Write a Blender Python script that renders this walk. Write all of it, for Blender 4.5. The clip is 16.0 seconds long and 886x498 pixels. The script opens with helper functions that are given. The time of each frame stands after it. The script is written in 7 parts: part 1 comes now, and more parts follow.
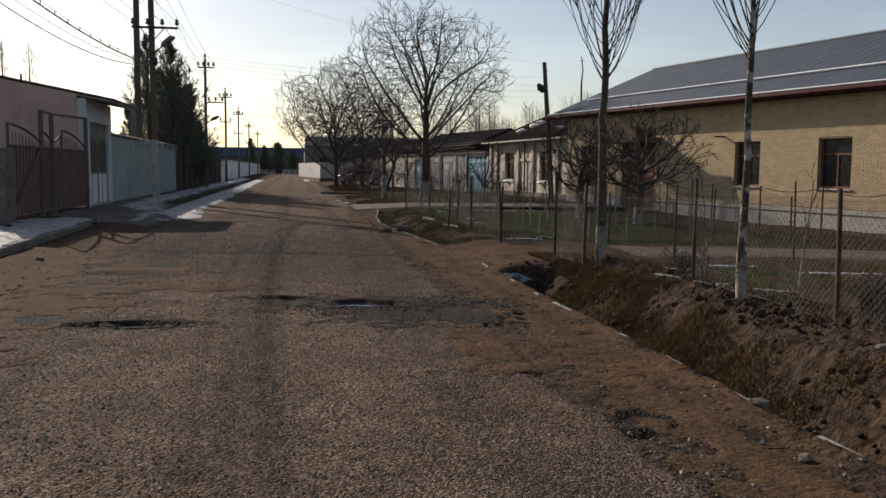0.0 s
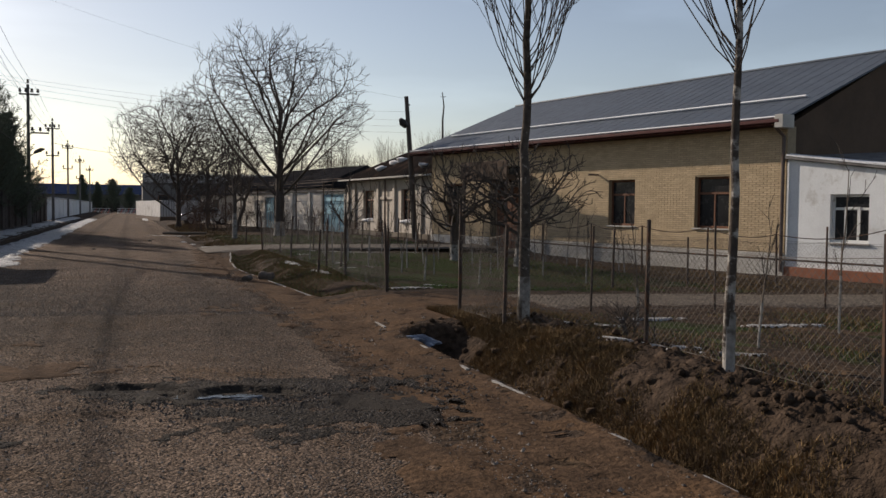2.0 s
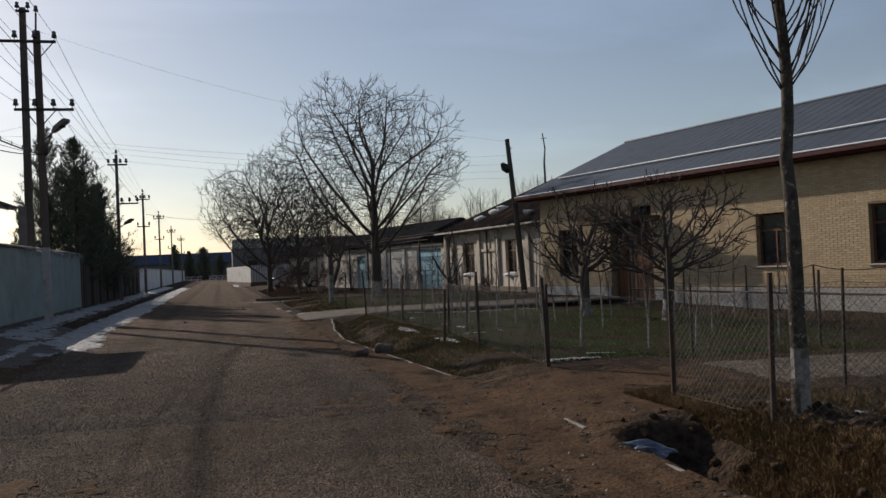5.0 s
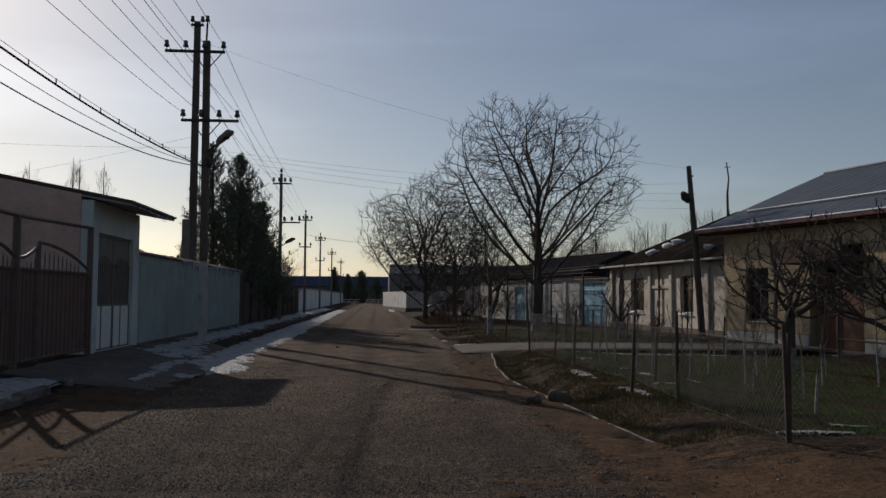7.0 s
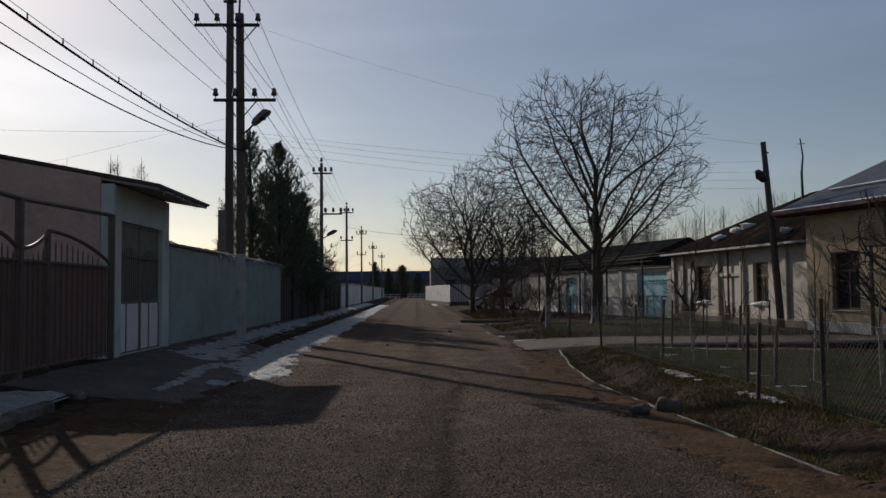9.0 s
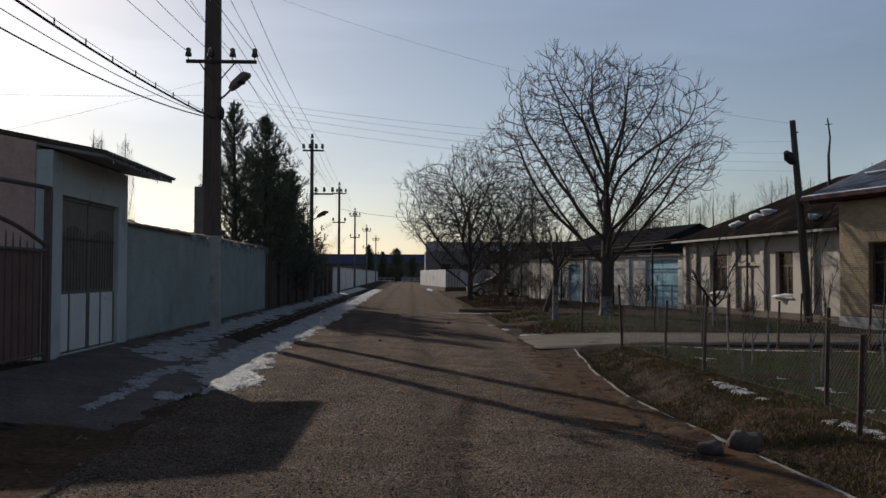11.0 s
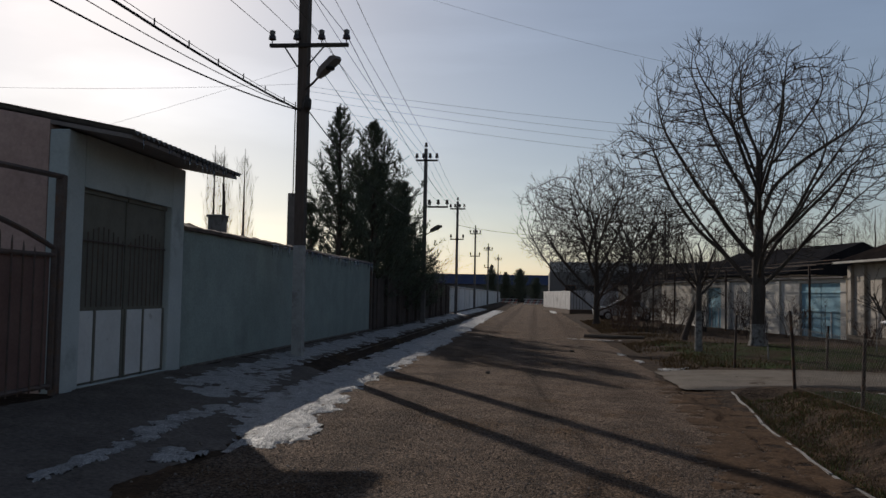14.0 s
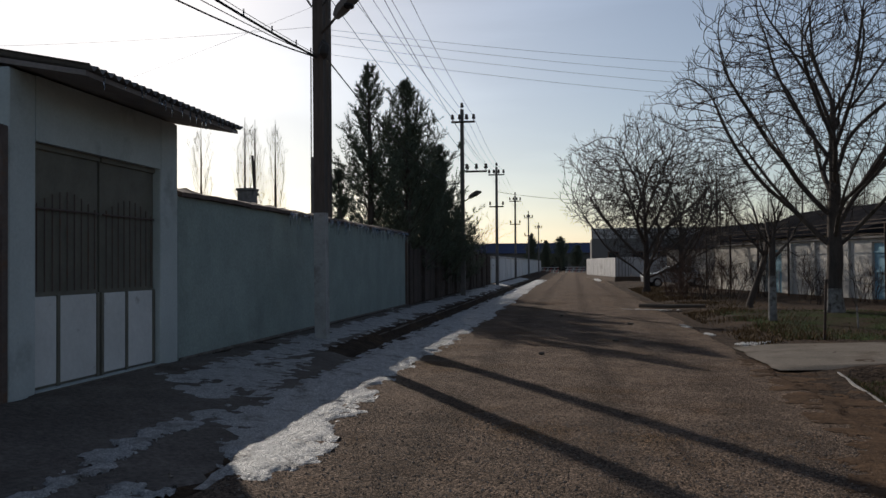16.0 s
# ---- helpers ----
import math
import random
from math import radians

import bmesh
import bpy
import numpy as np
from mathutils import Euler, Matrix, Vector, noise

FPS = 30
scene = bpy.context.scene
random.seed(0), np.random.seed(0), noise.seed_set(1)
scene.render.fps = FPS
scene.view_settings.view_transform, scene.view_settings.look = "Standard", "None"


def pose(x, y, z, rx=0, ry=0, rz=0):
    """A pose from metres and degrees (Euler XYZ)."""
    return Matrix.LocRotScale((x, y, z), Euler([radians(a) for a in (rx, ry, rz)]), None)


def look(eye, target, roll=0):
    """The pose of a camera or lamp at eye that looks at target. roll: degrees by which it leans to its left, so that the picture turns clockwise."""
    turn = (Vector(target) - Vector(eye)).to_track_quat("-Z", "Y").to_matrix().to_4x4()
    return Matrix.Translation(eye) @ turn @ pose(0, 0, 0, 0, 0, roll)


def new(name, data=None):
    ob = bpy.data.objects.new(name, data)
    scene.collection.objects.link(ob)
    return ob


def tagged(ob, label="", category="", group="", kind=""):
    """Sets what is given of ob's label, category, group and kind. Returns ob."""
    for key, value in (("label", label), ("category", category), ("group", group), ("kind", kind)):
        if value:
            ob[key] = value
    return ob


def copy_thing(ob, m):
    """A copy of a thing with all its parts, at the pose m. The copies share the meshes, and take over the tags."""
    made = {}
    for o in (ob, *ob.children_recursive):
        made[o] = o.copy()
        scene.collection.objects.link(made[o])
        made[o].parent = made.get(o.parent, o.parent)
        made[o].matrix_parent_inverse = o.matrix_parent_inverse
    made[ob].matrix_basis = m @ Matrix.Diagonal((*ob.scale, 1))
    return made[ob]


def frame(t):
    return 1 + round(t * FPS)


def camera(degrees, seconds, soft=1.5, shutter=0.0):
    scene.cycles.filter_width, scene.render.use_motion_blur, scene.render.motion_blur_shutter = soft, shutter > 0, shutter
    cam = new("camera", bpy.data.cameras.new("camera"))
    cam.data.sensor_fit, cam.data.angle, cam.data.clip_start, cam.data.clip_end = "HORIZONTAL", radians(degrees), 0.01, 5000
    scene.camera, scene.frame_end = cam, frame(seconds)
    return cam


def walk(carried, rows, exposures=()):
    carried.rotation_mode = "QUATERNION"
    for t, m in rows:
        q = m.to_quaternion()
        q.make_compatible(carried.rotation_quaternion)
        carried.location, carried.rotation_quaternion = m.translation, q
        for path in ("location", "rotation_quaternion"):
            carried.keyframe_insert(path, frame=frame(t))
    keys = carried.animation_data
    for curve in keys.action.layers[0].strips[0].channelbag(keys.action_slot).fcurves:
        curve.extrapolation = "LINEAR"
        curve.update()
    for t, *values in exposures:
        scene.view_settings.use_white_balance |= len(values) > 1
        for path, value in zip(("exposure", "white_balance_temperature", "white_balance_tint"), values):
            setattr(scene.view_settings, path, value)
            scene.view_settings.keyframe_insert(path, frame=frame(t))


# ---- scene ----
cam = camera(54.3, 16.0)
PATH = [
    (0, (0.636, -1.403, 1.602), (0.976, 0.559, 1.417), 0.5),
    (0.5, (0.629, -0.76, 1.613), (1.096, 1.173, 1.404), 0.9),
    (1, (0.58, -0.11, 1.643), (1.171, 1.792, 1.459), 0.5),
    (1.5, (0.597, 0.568, 1.63), (1.227, 2.463, 1.516), 1.2),
    (2, (0.559, 1.219, 1.597), (1.241, 3.097, 1.504), 0.6),
    (2.5, (0.586, 1.901, 1.592), (1.309, 3.765, 1.529), -0.7),
    (3, (0.543, 2.543, 1.572), (1.332, 4.38, 1.536), -0.9),
    (3.5, (0.611, 3.216, 1.56), (1.368, 5.067, 1.544), -0.1),
    (4, (0.542, 3.695, 1.575), (1.164, 5.596, 1.575), 0.2),
    (4.2, (0.531, 3.861, 1.618), (1.117, 5.773, 1.631), -0.9),
    (6.3, (0.519, 6.427, 1.594), (0.922, 8.385, 1.655), -1.5),
    (6.5, (0.531, 6.659, 1.597), (0.903, 8.622, 1.677), -1.3),
    (7, (0.547, 7.138, 1.602), (0.699, 9.129, 1.713), 0.4),
    (7.5, (0.447, 7.77, 1.585), (0.446, 9.767, 1.684), 0.3),
    (8, (0.382, 8.347, 1.559), (0.27, 10.339, 1.7), -0.7),
    (8.5, (0.233, 8.936, 1.536), (0.185, 10.931, 1.682), -0.7),
    (9, (0.181, 9.544, 1.548), (0.244, 11.54, 1.645), -0.5),
    (9.2, (0.176, 9.769, 1.557), (0.275, 11.764, 1.651), 0.1),
    (11.3, (0.093, 12.533, 1.693), (0.161, 14.531, 1.75), 0.4),
    (11.5, (0.086, 12.764, 1.693), (0.154, 14.761, 1.776), 0.9),
    (12, (0.173, 13.422, 1.678), (0.337, 15.414, 1.77), 0.9),
    (12.5, (0.237, 13.967, 1.669), (0.157, 15.965, 1.723), 1.3),
    (13, (0.2, 14.486, 1.643), (-0.104, 16.463, 1.691), 1.3),
    (13.5, (0.315, 15.013, 1.653), (0.087, 16.998, 1.753), 1.1),
    (14, (0.305, 15.6, 1.654), (0.093, 17.586, 1.758), 1.1),
    (14.5, (0.29, 16.17, 1.642), (0.03, 18.153, 1.677), -1.1),
    (15, (0.166, 16.765, 1.642), (-0.193, 18.732, 1.658), -0.6),
    (15.5, (0.056, 17.375, 1.651), (-0.284, 19.346, 1.666), -1.3),
    (16, (-0.026, 17.96, 1.65), (-0.326, 19.937, 1.686), -0.4),
]
walk(cam, [(t, look(eye, target, roll)) for t, eye, target, roll in PATH],
     exposures=[(0, 0.0, 6950, 15), (1.5, -0.08, 6900, 15), (3, -0.08, 6800, 15), (4.2, -0.3, 6700, 14), (6.5, -0.62, 6450, 13), (7.2, -0.95, 6420, 13), (8.5, -1.08, 6400, 13), (9, -0.86, 6400, 13), (11.5, -0.58, 6450, 13), (12.5, -0.58, 6450, 13), (13.2, -0.7, 6450, 13), (14.2, -0.78, 6450, 13), (15, -0.56, 6450, 13), (16, -0.5, 6450, 12)])
# the place

# ---------------- world, sun ----------------
SUN_AZ = -30.0    # degrees from +y, negative towards -x
SUN_EL = 26.0
world = bpy.data.worlds.new("sky")
scene.world = world
world.use_nodes = True
wn = world.node_tree.nodes
sky = wn.new("ShaderNodeTexSky")
sky.sky_type = "NISHITA"
sky.sun_disc = False
sky.sun_elevation = radians(SUN_EL)
sky.sun_rotation = radians(SUN_AZ)
sky.air_density, sky.dust_density, sky.ozone_density = 1.0, 0.7, 1.5
wn["Background"].inputs[1].default_value = 0.110
haze = wn.new("ShaderNodeHueSaturation")    # thin winter haze takes colour out of the sky
haze.inputs["Saturation"].default_value = 0.84
world.node_tree.links.new(sky.outputs[0], haze.inputs["Color"])
wc = wn.new("ShaderNodeTexCoord")
wm = wn.new("ShaderNodeMapping")
wm.inputs["Scale"].default_value, wm.inputs["Rotation"].default_value = (1.0, 3.0, 7.0), (0.0, 0.25, 0.4)
cirrus = wn.new("ShaderNodeTexNoise")
cirrus.inputs["Scale"].default_value, cirrus.inputs["Detail"].default_value = 1.6, 6.0
veil = wn.new("ShaderNodeMapRange")
for _i, _v in ((1, 0.45), (2, 0.8), (3, 0.95), (4, 1.2)):
    veil.inputs[_i].default_value = _v
lift_ = wn.new("ShaderNodeVectorMath")
lift_.operation = "SCALE"
for _a, _b in ((wc.outputs["Generated"], wm.inputs["Vector"]), (wm.outputs["Vector"], cirrus.inputs["Vector"]), (cirrus.outputs["Fac"], veil.inputs[0]),
               (haze.outputs[0], lift_.inputs[0]), (veil.outputs[0], lift_.inputs["Scale"]), (lift_.outputs[0], wn["Background"].inputs[0])):
    world.node_tree.links.new(_a, _b)
sun = new("sun", bpy.data.lights.new("sun", "SUN"))
sun.data.energy, sun.data.angle, sun.data.color = 4.8, radians(0.6), (1.0, 0.93, 0.82)
_a, _e = radians(SUN_AZ), radians(SUN_EL)
SUN_DIR = Vector((math.sin(_a) * math.cos(_e), math.cos(_a) * math.cos(_e), math.sin(_e)))
sun.matrix_world = Matrix.Translation((0, 0, 30)) @ SUN_DIR.to_track_quat("Z", "Y").to_matrix().to_4x4()


# ---------------- materials ----------------
def mat(name, c1, c2=None, scale=4.0, rough=0.85, bump=0.3, bscale=60.0, fine=0.15, metal=0.0, spec=0.2,
        stain=None, sscale=0.8, slo=0.52, shi=0.68, rnd=0.0, island=False, depth=0.01, stretch=None, cells=0.0, grain=(0.45, 1.75)):
    """Principled material with two scales of colour noise, an optional stain layer, fine relief and piece-to-piece variation."""
    m = bpy.data.materials.new(name)
    m.use_nodes = True
    t = m.node_tree
    N, L = t.nodes.new, t.links.new
    b = t.nodes["Principled BSDF"]
    b.inputs["Metallic"].default_value = metal
    b.inputs["Specular IOR Level"].default_value = spec
    tc = N("ShaderNodeTexCoord")
    vec = tc.outputs["Object"]
    if stretch:
        mp = N("ShaderNodeMapping")
        mp.inputs["Scale"].default_value = stretch
        L(vec, mp.inputs["Vector"])
        vec = mp.outputs["Vector"]

    def noise_tex(s, detail=5.0, r=0.6):
        n = N("ShaderNodeTexNoise")
        n.inputs["Scale"].default_value, n.inputs["Detail"].default_value, n.inputs["Roughness"].default_value = s, detail, r
        L(vec, n.inputs["Vector"])
        return n.outputs["Fac"]

    def span(fac, lo, hi, a=0.0, z=1.0):
        r = N("ShaderNodeMapRange")
        for i, v in ((1, lo), (2, hi), (3, a), (4, z)):
            r.inputs[i].default_value = v
        L(fac, r.inputs[0])
        return r.outputs[0]

    def blend(fac, a, z, kind="MIX"):
        x = N("ShaderNodeMix")
        x.data_type, x.blend_type = "RGBA", kind
        L(fac, x.inputs[0]) if not isinstance(fac, float) else setattr(x.inputs[0], "default_value", fac)
        for sock, v in ((x.inputs[6], a), (x.inputs[7], z)):
            if isinstance(v, tuple):
                sock.default_value = (*v, 1)
            else:
                L(v, sock)
        return x.outputs[2]

    c2 = c2 or tuple(v * 0.75 for v in c1)
    col = blend(span(noise_tex(scale), 0.35, 0.65), c1, c2)
    if stain:
        col = blend(span(noise_tex(sscale, 7.0, 0.65), slo, shi), col, stain)
    h = noise_tex(bscale, 3.0)
    if cells:
        v = N("ShaderNodeTexVoronoi")
        v.inputs["Scale"].default_value = cells
        L(vec, v.inputs["Vector"])
        bw = N("ShaderNodeRGBToBW")
        L(v.outputs["Color"], bw.inputs[0])
        g = N("ShaderNodeCombineColor")
        for i in range(3):
            L(span(bw.outputs[0], 0.2, 0.8, *grain), g.inputs[i])
        col = blend(1.0, col, g.outputs[0], "MULTIPLY")
        mh = N("ShaderNodeMath")
        mh.operation = "SUBTRACT"
        L(h, mh.inputs[0])
        L(v.outputs["Distance"], mh.inputs[1])
        h = mh.outputs[0]
    if fine:
        g = N("ShaderNodeCombineColor")
        f = span(noise_tex(bscale * 0.6, 4.0), 0.3, 0.7, 1 - fine, 1 + fine)
        for i in range(3):
            L(f, g.inputs[i])
        col = blend(1.0, col, g.outputs[0], "MULTIPLY")
    if rnd:
        src = N("ShaderNodeNewGeometry").outputs["Random Per Island"] if island else N("ShaderNodeObjectInfo").outputs["Random"]
        g = N("ShaderNodeCombineColor")
        f = span(src, 0.0, 1.0, 1 - rnd, 1 + rnd)
        for i in range(3):
            L(f, g.inputs[i])
        col = blend(1.0, col, g.outputs[0], "MULTIPLY")
    L(col, b.inputs["Base Color"])
    L(span(noise_tex(scale * 3), 0.3, 0.7, max(0.02, rough - 0.08), min(1.0, rough + 0.08)), b.inputs["Roughness"])
    if bump:
        bp = N("ShaderNodeBump")
        bp.inputs["Strength"].default_value, bp.inputs["Distance"].default_value = bump, depth
        L(h, bp.inputs["Height"])
        L(bp.outputs[0], b.inputs["Normal"])
    return m


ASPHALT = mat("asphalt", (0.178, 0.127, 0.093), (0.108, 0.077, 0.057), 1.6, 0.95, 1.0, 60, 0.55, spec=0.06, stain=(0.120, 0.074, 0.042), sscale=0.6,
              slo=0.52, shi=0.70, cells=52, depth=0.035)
def tyre_track(m, x0, width, dark):
    """A soft dark wheel track along the road at x0."""
    t = m.node_tree
    b = t.nodes["Principled BSDF"]
    src = b.inputs["Base Color"].links[0].from_socket
    tc, sep, nz, ad, sb, ab, rg, mx = [t.nodes.new("ShaderNode" + k) for k in ("TexCoord", "SeparateXYZ", "TexNoise", "Math", "Math", "Math", "MapRange", "Mix")]
    L = t.links.new
    nz.inputs["Scale"].default_value, nz.inputs["Detail"].default_value = 1.7, 6.0
    L(tc.outputs["Object"], sep.inputs[0])
    L(tc.outputs["Object"], nz.inputs["Vector"])
    ad.operation, sb.operation, ab.operation = "MULTIPLY_ADD", "SUBTRACT", "ABSOLUTE"
    L(nz.outputs["Fac"], ad.inputs[0])
    ad.inputs[1].default_value = width * 1.6
    L(sep.outputs["X"], ad.inputs[2])
    L(ad.outputs[0], sb.inputs[0])
    sb.inputs[1].default_value = x0 + width * 0.8
    L(sb.outputs[0], ab.inputs[0])
    for i, v in ((1, width * 0.2), (2, width), (3, dark), (4, 0.0)):
        rg.inputs[i].default_value = v
    L(ab.outputs[0], rg.inputs[0])
    mx.data_type = "RGBA"
    L(rg.outputs[0], mx.inputs[0])
    L(src, mx.inputs[6])
    mx.inputs[7].default_value = (0.026, 0.02, 0.016, 1)
    L(mx.outputs[2], b.inputs["Base Color"])


tyre_track(ASPHALT, 0.3, 0.3, 0.3)
tyre_track(ASPHALT, -1.35, 0.35, 0.3)
tyre_track(ASPHALT, 1.9, 0.4, 0.25)


def dimmed_stretch(m, y0, y1, soft, dark):
    """Paints lower brightness into the road colour between y0 and y1, with ragged ends."""
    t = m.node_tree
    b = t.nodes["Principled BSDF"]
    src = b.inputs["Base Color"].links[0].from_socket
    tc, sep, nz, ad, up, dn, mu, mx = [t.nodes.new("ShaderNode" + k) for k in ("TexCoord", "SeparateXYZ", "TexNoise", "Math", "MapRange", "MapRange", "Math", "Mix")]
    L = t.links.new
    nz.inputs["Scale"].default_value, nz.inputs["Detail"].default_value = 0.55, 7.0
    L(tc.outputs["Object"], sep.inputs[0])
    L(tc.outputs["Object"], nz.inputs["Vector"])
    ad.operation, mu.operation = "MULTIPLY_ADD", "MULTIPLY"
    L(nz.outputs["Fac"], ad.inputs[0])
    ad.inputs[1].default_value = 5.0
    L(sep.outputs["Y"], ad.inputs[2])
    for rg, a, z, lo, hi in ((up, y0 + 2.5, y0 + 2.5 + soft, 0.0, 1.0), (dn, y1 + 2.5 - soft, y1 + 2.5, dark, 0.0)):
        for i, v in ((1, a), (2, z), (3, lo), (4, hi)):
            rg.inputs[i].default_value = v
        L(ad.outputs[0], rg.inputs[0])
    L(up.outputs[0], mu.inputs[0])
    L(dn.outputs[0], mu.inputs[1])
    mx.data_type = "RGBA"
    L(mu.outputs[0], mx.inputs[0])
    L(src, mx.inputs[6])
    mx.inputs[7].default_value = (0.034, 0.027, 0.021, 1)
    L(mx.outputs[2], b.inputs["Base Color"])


# the dimmer look of this stretch is put into the asphalt colour
dimmed_stretch(ASPHALT, 9.0, 20.0, 3.0, 0.44)
TRACK = mat("dark_tyre_dirt", (0.026, 0.021, 0.017), (0.034, 0.027, 0.022), 3, 0.9, 1.0, 45, 0.4, spec=0.08, cells=42, depth=0.03)
WET = mat("wet_mud", (0.024, 0.019, 0.015), (0.034, 0.027, 0.021), 6, 0.88, 0.9, 45, 0.4, spec=0.08, depth=0.02)
PUDDLE = mat("puddle_water", (0.02, 0.02, 0.02), (0.03, 0.03, 0.028), 2, 0.08, 0.05, 20, 0.0, spec=0.5)
EARTH = mat("bare_earth", (0.062, 0.042, 0.029), (0.036, 0.025, 0.018), 2.6, 0.97, 1.0, 14, 0.6, spec=0.05, stain=(0.080, 0.050, 0.028), sscale=0.5,
            depth=0.06)
GRAVEL = mat("pale_gravel", (0.15, 0.124, 0.098), (0.11, 0.09, 0.072), 2, 0.95, 1.0, 45, 0.3, spec=0.06, cells=40, depth=0.02)
CONCRETE = mat("worn_concrete", (0.165, 0.14, 0.114), (0.12, 0.102, 0.083), 1.5, 0.93, 0.6, 50, 0.25, spec=0.1, stain=(0.085, 0.065, 0.047), sscale=0.9)
ORANGEDIRT = mat("brown_road_dust", (0.098, 0.060, 0.036), (0.064, 0.040, 0.025), 2.2, 0.97, 1.0, 30, 0.45, spec=0.04, stain=(0.11, 0.064, 0.035), sscale=0.9, depth=0.02)
LIP = mat("pale_concrete_lip", (0.34, 0.32, 0.295), (0.23, 0.213, 0.195), 4, 0.9, 0.5, 40, 0.2, stain=(0.2, 0.17, 0.14), sscale=3.0, slo=0.54)
PUREWHITE = mat("bright_white_paint", (0.86, 0.86, 0.86), (0.8, 0.8, 0.8), 3, 0.6, 0.1, 30, 0.03)
KERB = mat("dirty_kerb", (0.19, 0.166, 0.146), (0.13, 0.114, 0.10), 3, 0.92, 0.8, 30, 0.3, spec=0.1, stain=(0.09, 0.075, 0.063), sscale=2)
SNOW = mat("old_snow", (0.62, 0.605, 0.59), (0.47, 0.458, 0.445), 7.0, 0.6, 1.0, 80, 0.3, spec=0.25, stain=(0.22, 0.195, 0.17), sscale=3.0, slo=0.53, shi=0.68, depth=0.03, cells=75, grain=(0.72, 1.28))
ROOFSNOW = mat("roof_snow", (0.70, 0.70, 0.71), (0.6, 0.6, 0.61), 5.0, 0.6, 0.5, 40, 0.15, spec=0.25)
ICE = mat("icicle_ice", (0.55, 0.6, 0.66), (0.45, 0.5, 0.56), 6, 0.15, 0.1, 30, 0.0, spec=0.6)
ICE.node_tree.nodes["Principled BSDF"].inputs["Transmission Weight"].default_value = 0.85
TEAL = mat("teal_limewash", (0.32, 0.375, 0.35), (0.26, 0.31, 0.288), 1.2, 0.92, 0.35, 45, 0.12, spec=0.1, stain=(0.22, 0.255, 0.236), sscale=0.7, slo=0.56, shi=0.75)
TEALPALE = mat("pale_teal_paint", (0.50, 0.54, 0.53), (0.435, 0.475, 0.465), 1.4, 0.85, 0.3, 45, 0.06, spec=0.15, stain=(0.32, 0.34, 0.33), sscale=1.1, slo=0.55)
PINK = mat("pink_beige_render", (0.54, 0.375, 0.325), (0.46, 0.32, 0.275), 1.0, 0.92, 0.35, 40, 0.1, spec=0.1, stain=(0.36, 0.24, 0.2), sscale=0.6)
WHITEPANEL = mat("off_white_painted_steel", (0.66, 0.66, 0.64), (0.58, 0.58, 0.56), 2.0, 0.6, 0.15, 30, 0.05, stain=(0.36, 0.33, 0.3), sscale=2.2, slo=0.6)
GREENSTEEL = mat("olive_grey_steel", (0.165, 0.155, 0.125), (0.13, 0.123, 0.1), 3, 0.6, 0.15, 40, 0.1)
DARKSTEEL = mat("dark_brown_steel", (0.125, 0.094, 0.083), (0.095, 0.072, 0.063), 4, 0.6, 0.2, 50, 0.15, stain=(0.13, 0.075, 0.048), sscale=5)
SHEETBROWN = mat("red_brown_sheet", (0.205, 0.125, 0.105), (0.17, 0.10, 0.086), 2, 0.65, 0.15, 40, 0.12)
SLATE = mat("weathered_asbestos_slate", (0.20, 0.19, 0.18), (0.13, 0.12, 0.115), 2, 0.92, 0.4, 40, 0.2, stain=(0.07, 0.06, 0.055), sscale=1.5)
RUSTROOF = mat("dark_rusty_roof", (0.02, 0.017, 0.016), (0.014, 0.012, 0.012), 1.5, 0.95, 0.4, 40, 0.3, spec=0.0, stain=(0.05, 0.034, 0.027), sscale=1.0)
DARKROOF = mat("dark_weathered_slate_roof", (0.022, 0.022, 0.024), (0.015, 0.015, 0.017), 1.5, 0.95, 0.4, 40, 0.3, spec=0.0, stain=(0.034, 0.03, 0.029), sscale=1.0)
METALROOF = mat("blue_grey_metal_roof", (0.074, 0.088, 0.108), (0.060, 0.072, 0.09), 0.9, 0.6, 0.1, 20, 0.05, metal=0.2, spec=0.3)
BRICK = mat("yellow_face_brick", (0.53, 0.405, 0.262), (0.46, 0.35, 0.222), 2.0, 0.92, 0.3, 60, 0.1, spec=0.1, rnd=0.10)
BRICKFAR = mat("yellow_face_brick_run", (0.53, 0.405, 0.262), (0.46, 0.35, 0.222), 2.0, 0.92, 0.3, 60, 0.1, spec=0.1, rnd=0.10, island=True)
MORTAR = mat("pale_mortar", (0.33, 0.26, 0.175), (0.28, 0.22, 0.15), 6, 0.95, 0.4, 60, 0.1, spec=0.1)
BROWNWALL = mat("brown_gable_render", (0.115, 0.078, 0.055), (0.09, 0.062, 0.045), 1.2, 0.92, 0.3, 40, 0.1)
REDFASCIA = mat("dark_red_fascia", (0.085, 0.024, 0.022), (0.065, 0.019, 0.018), 3, 0.7, 0.1, 30, 0.08)
WHITE = mat("white_limewash", (0.74, 0.745, 0.74), (0.66, 0.665, 0.66), 1.2, 0.9, 0.25, 45, 0.05, stain=(0.5, 0.48, 0.45), sscale=1.0, slo=0.58)
CREAM = mat("cream_limewash", (0.54, 0.48, 0.41), (0.45, 0.40, 0.34), 1.1, 0.9, 0.3, 45, 0.08, stain=(0.28, 0.235, 0.195), sscale=0.9)
YARDWALL = mat("pale_cream_limewash", (0.70, 0.645, 0.57), (0.61, 0.56, 0.49), 1.1, 0.9, 0.3, 45, 0.08, stain=(0.42, 0.37, 0.32), sscale=0.9, slo=0.55)
REDPLINTH = mat("red_brown_plinth", (0.30, 0.115, 0.065), (0.24, 0.09, 0.05), 3, 0.9, 0.3, 40, 0.12)
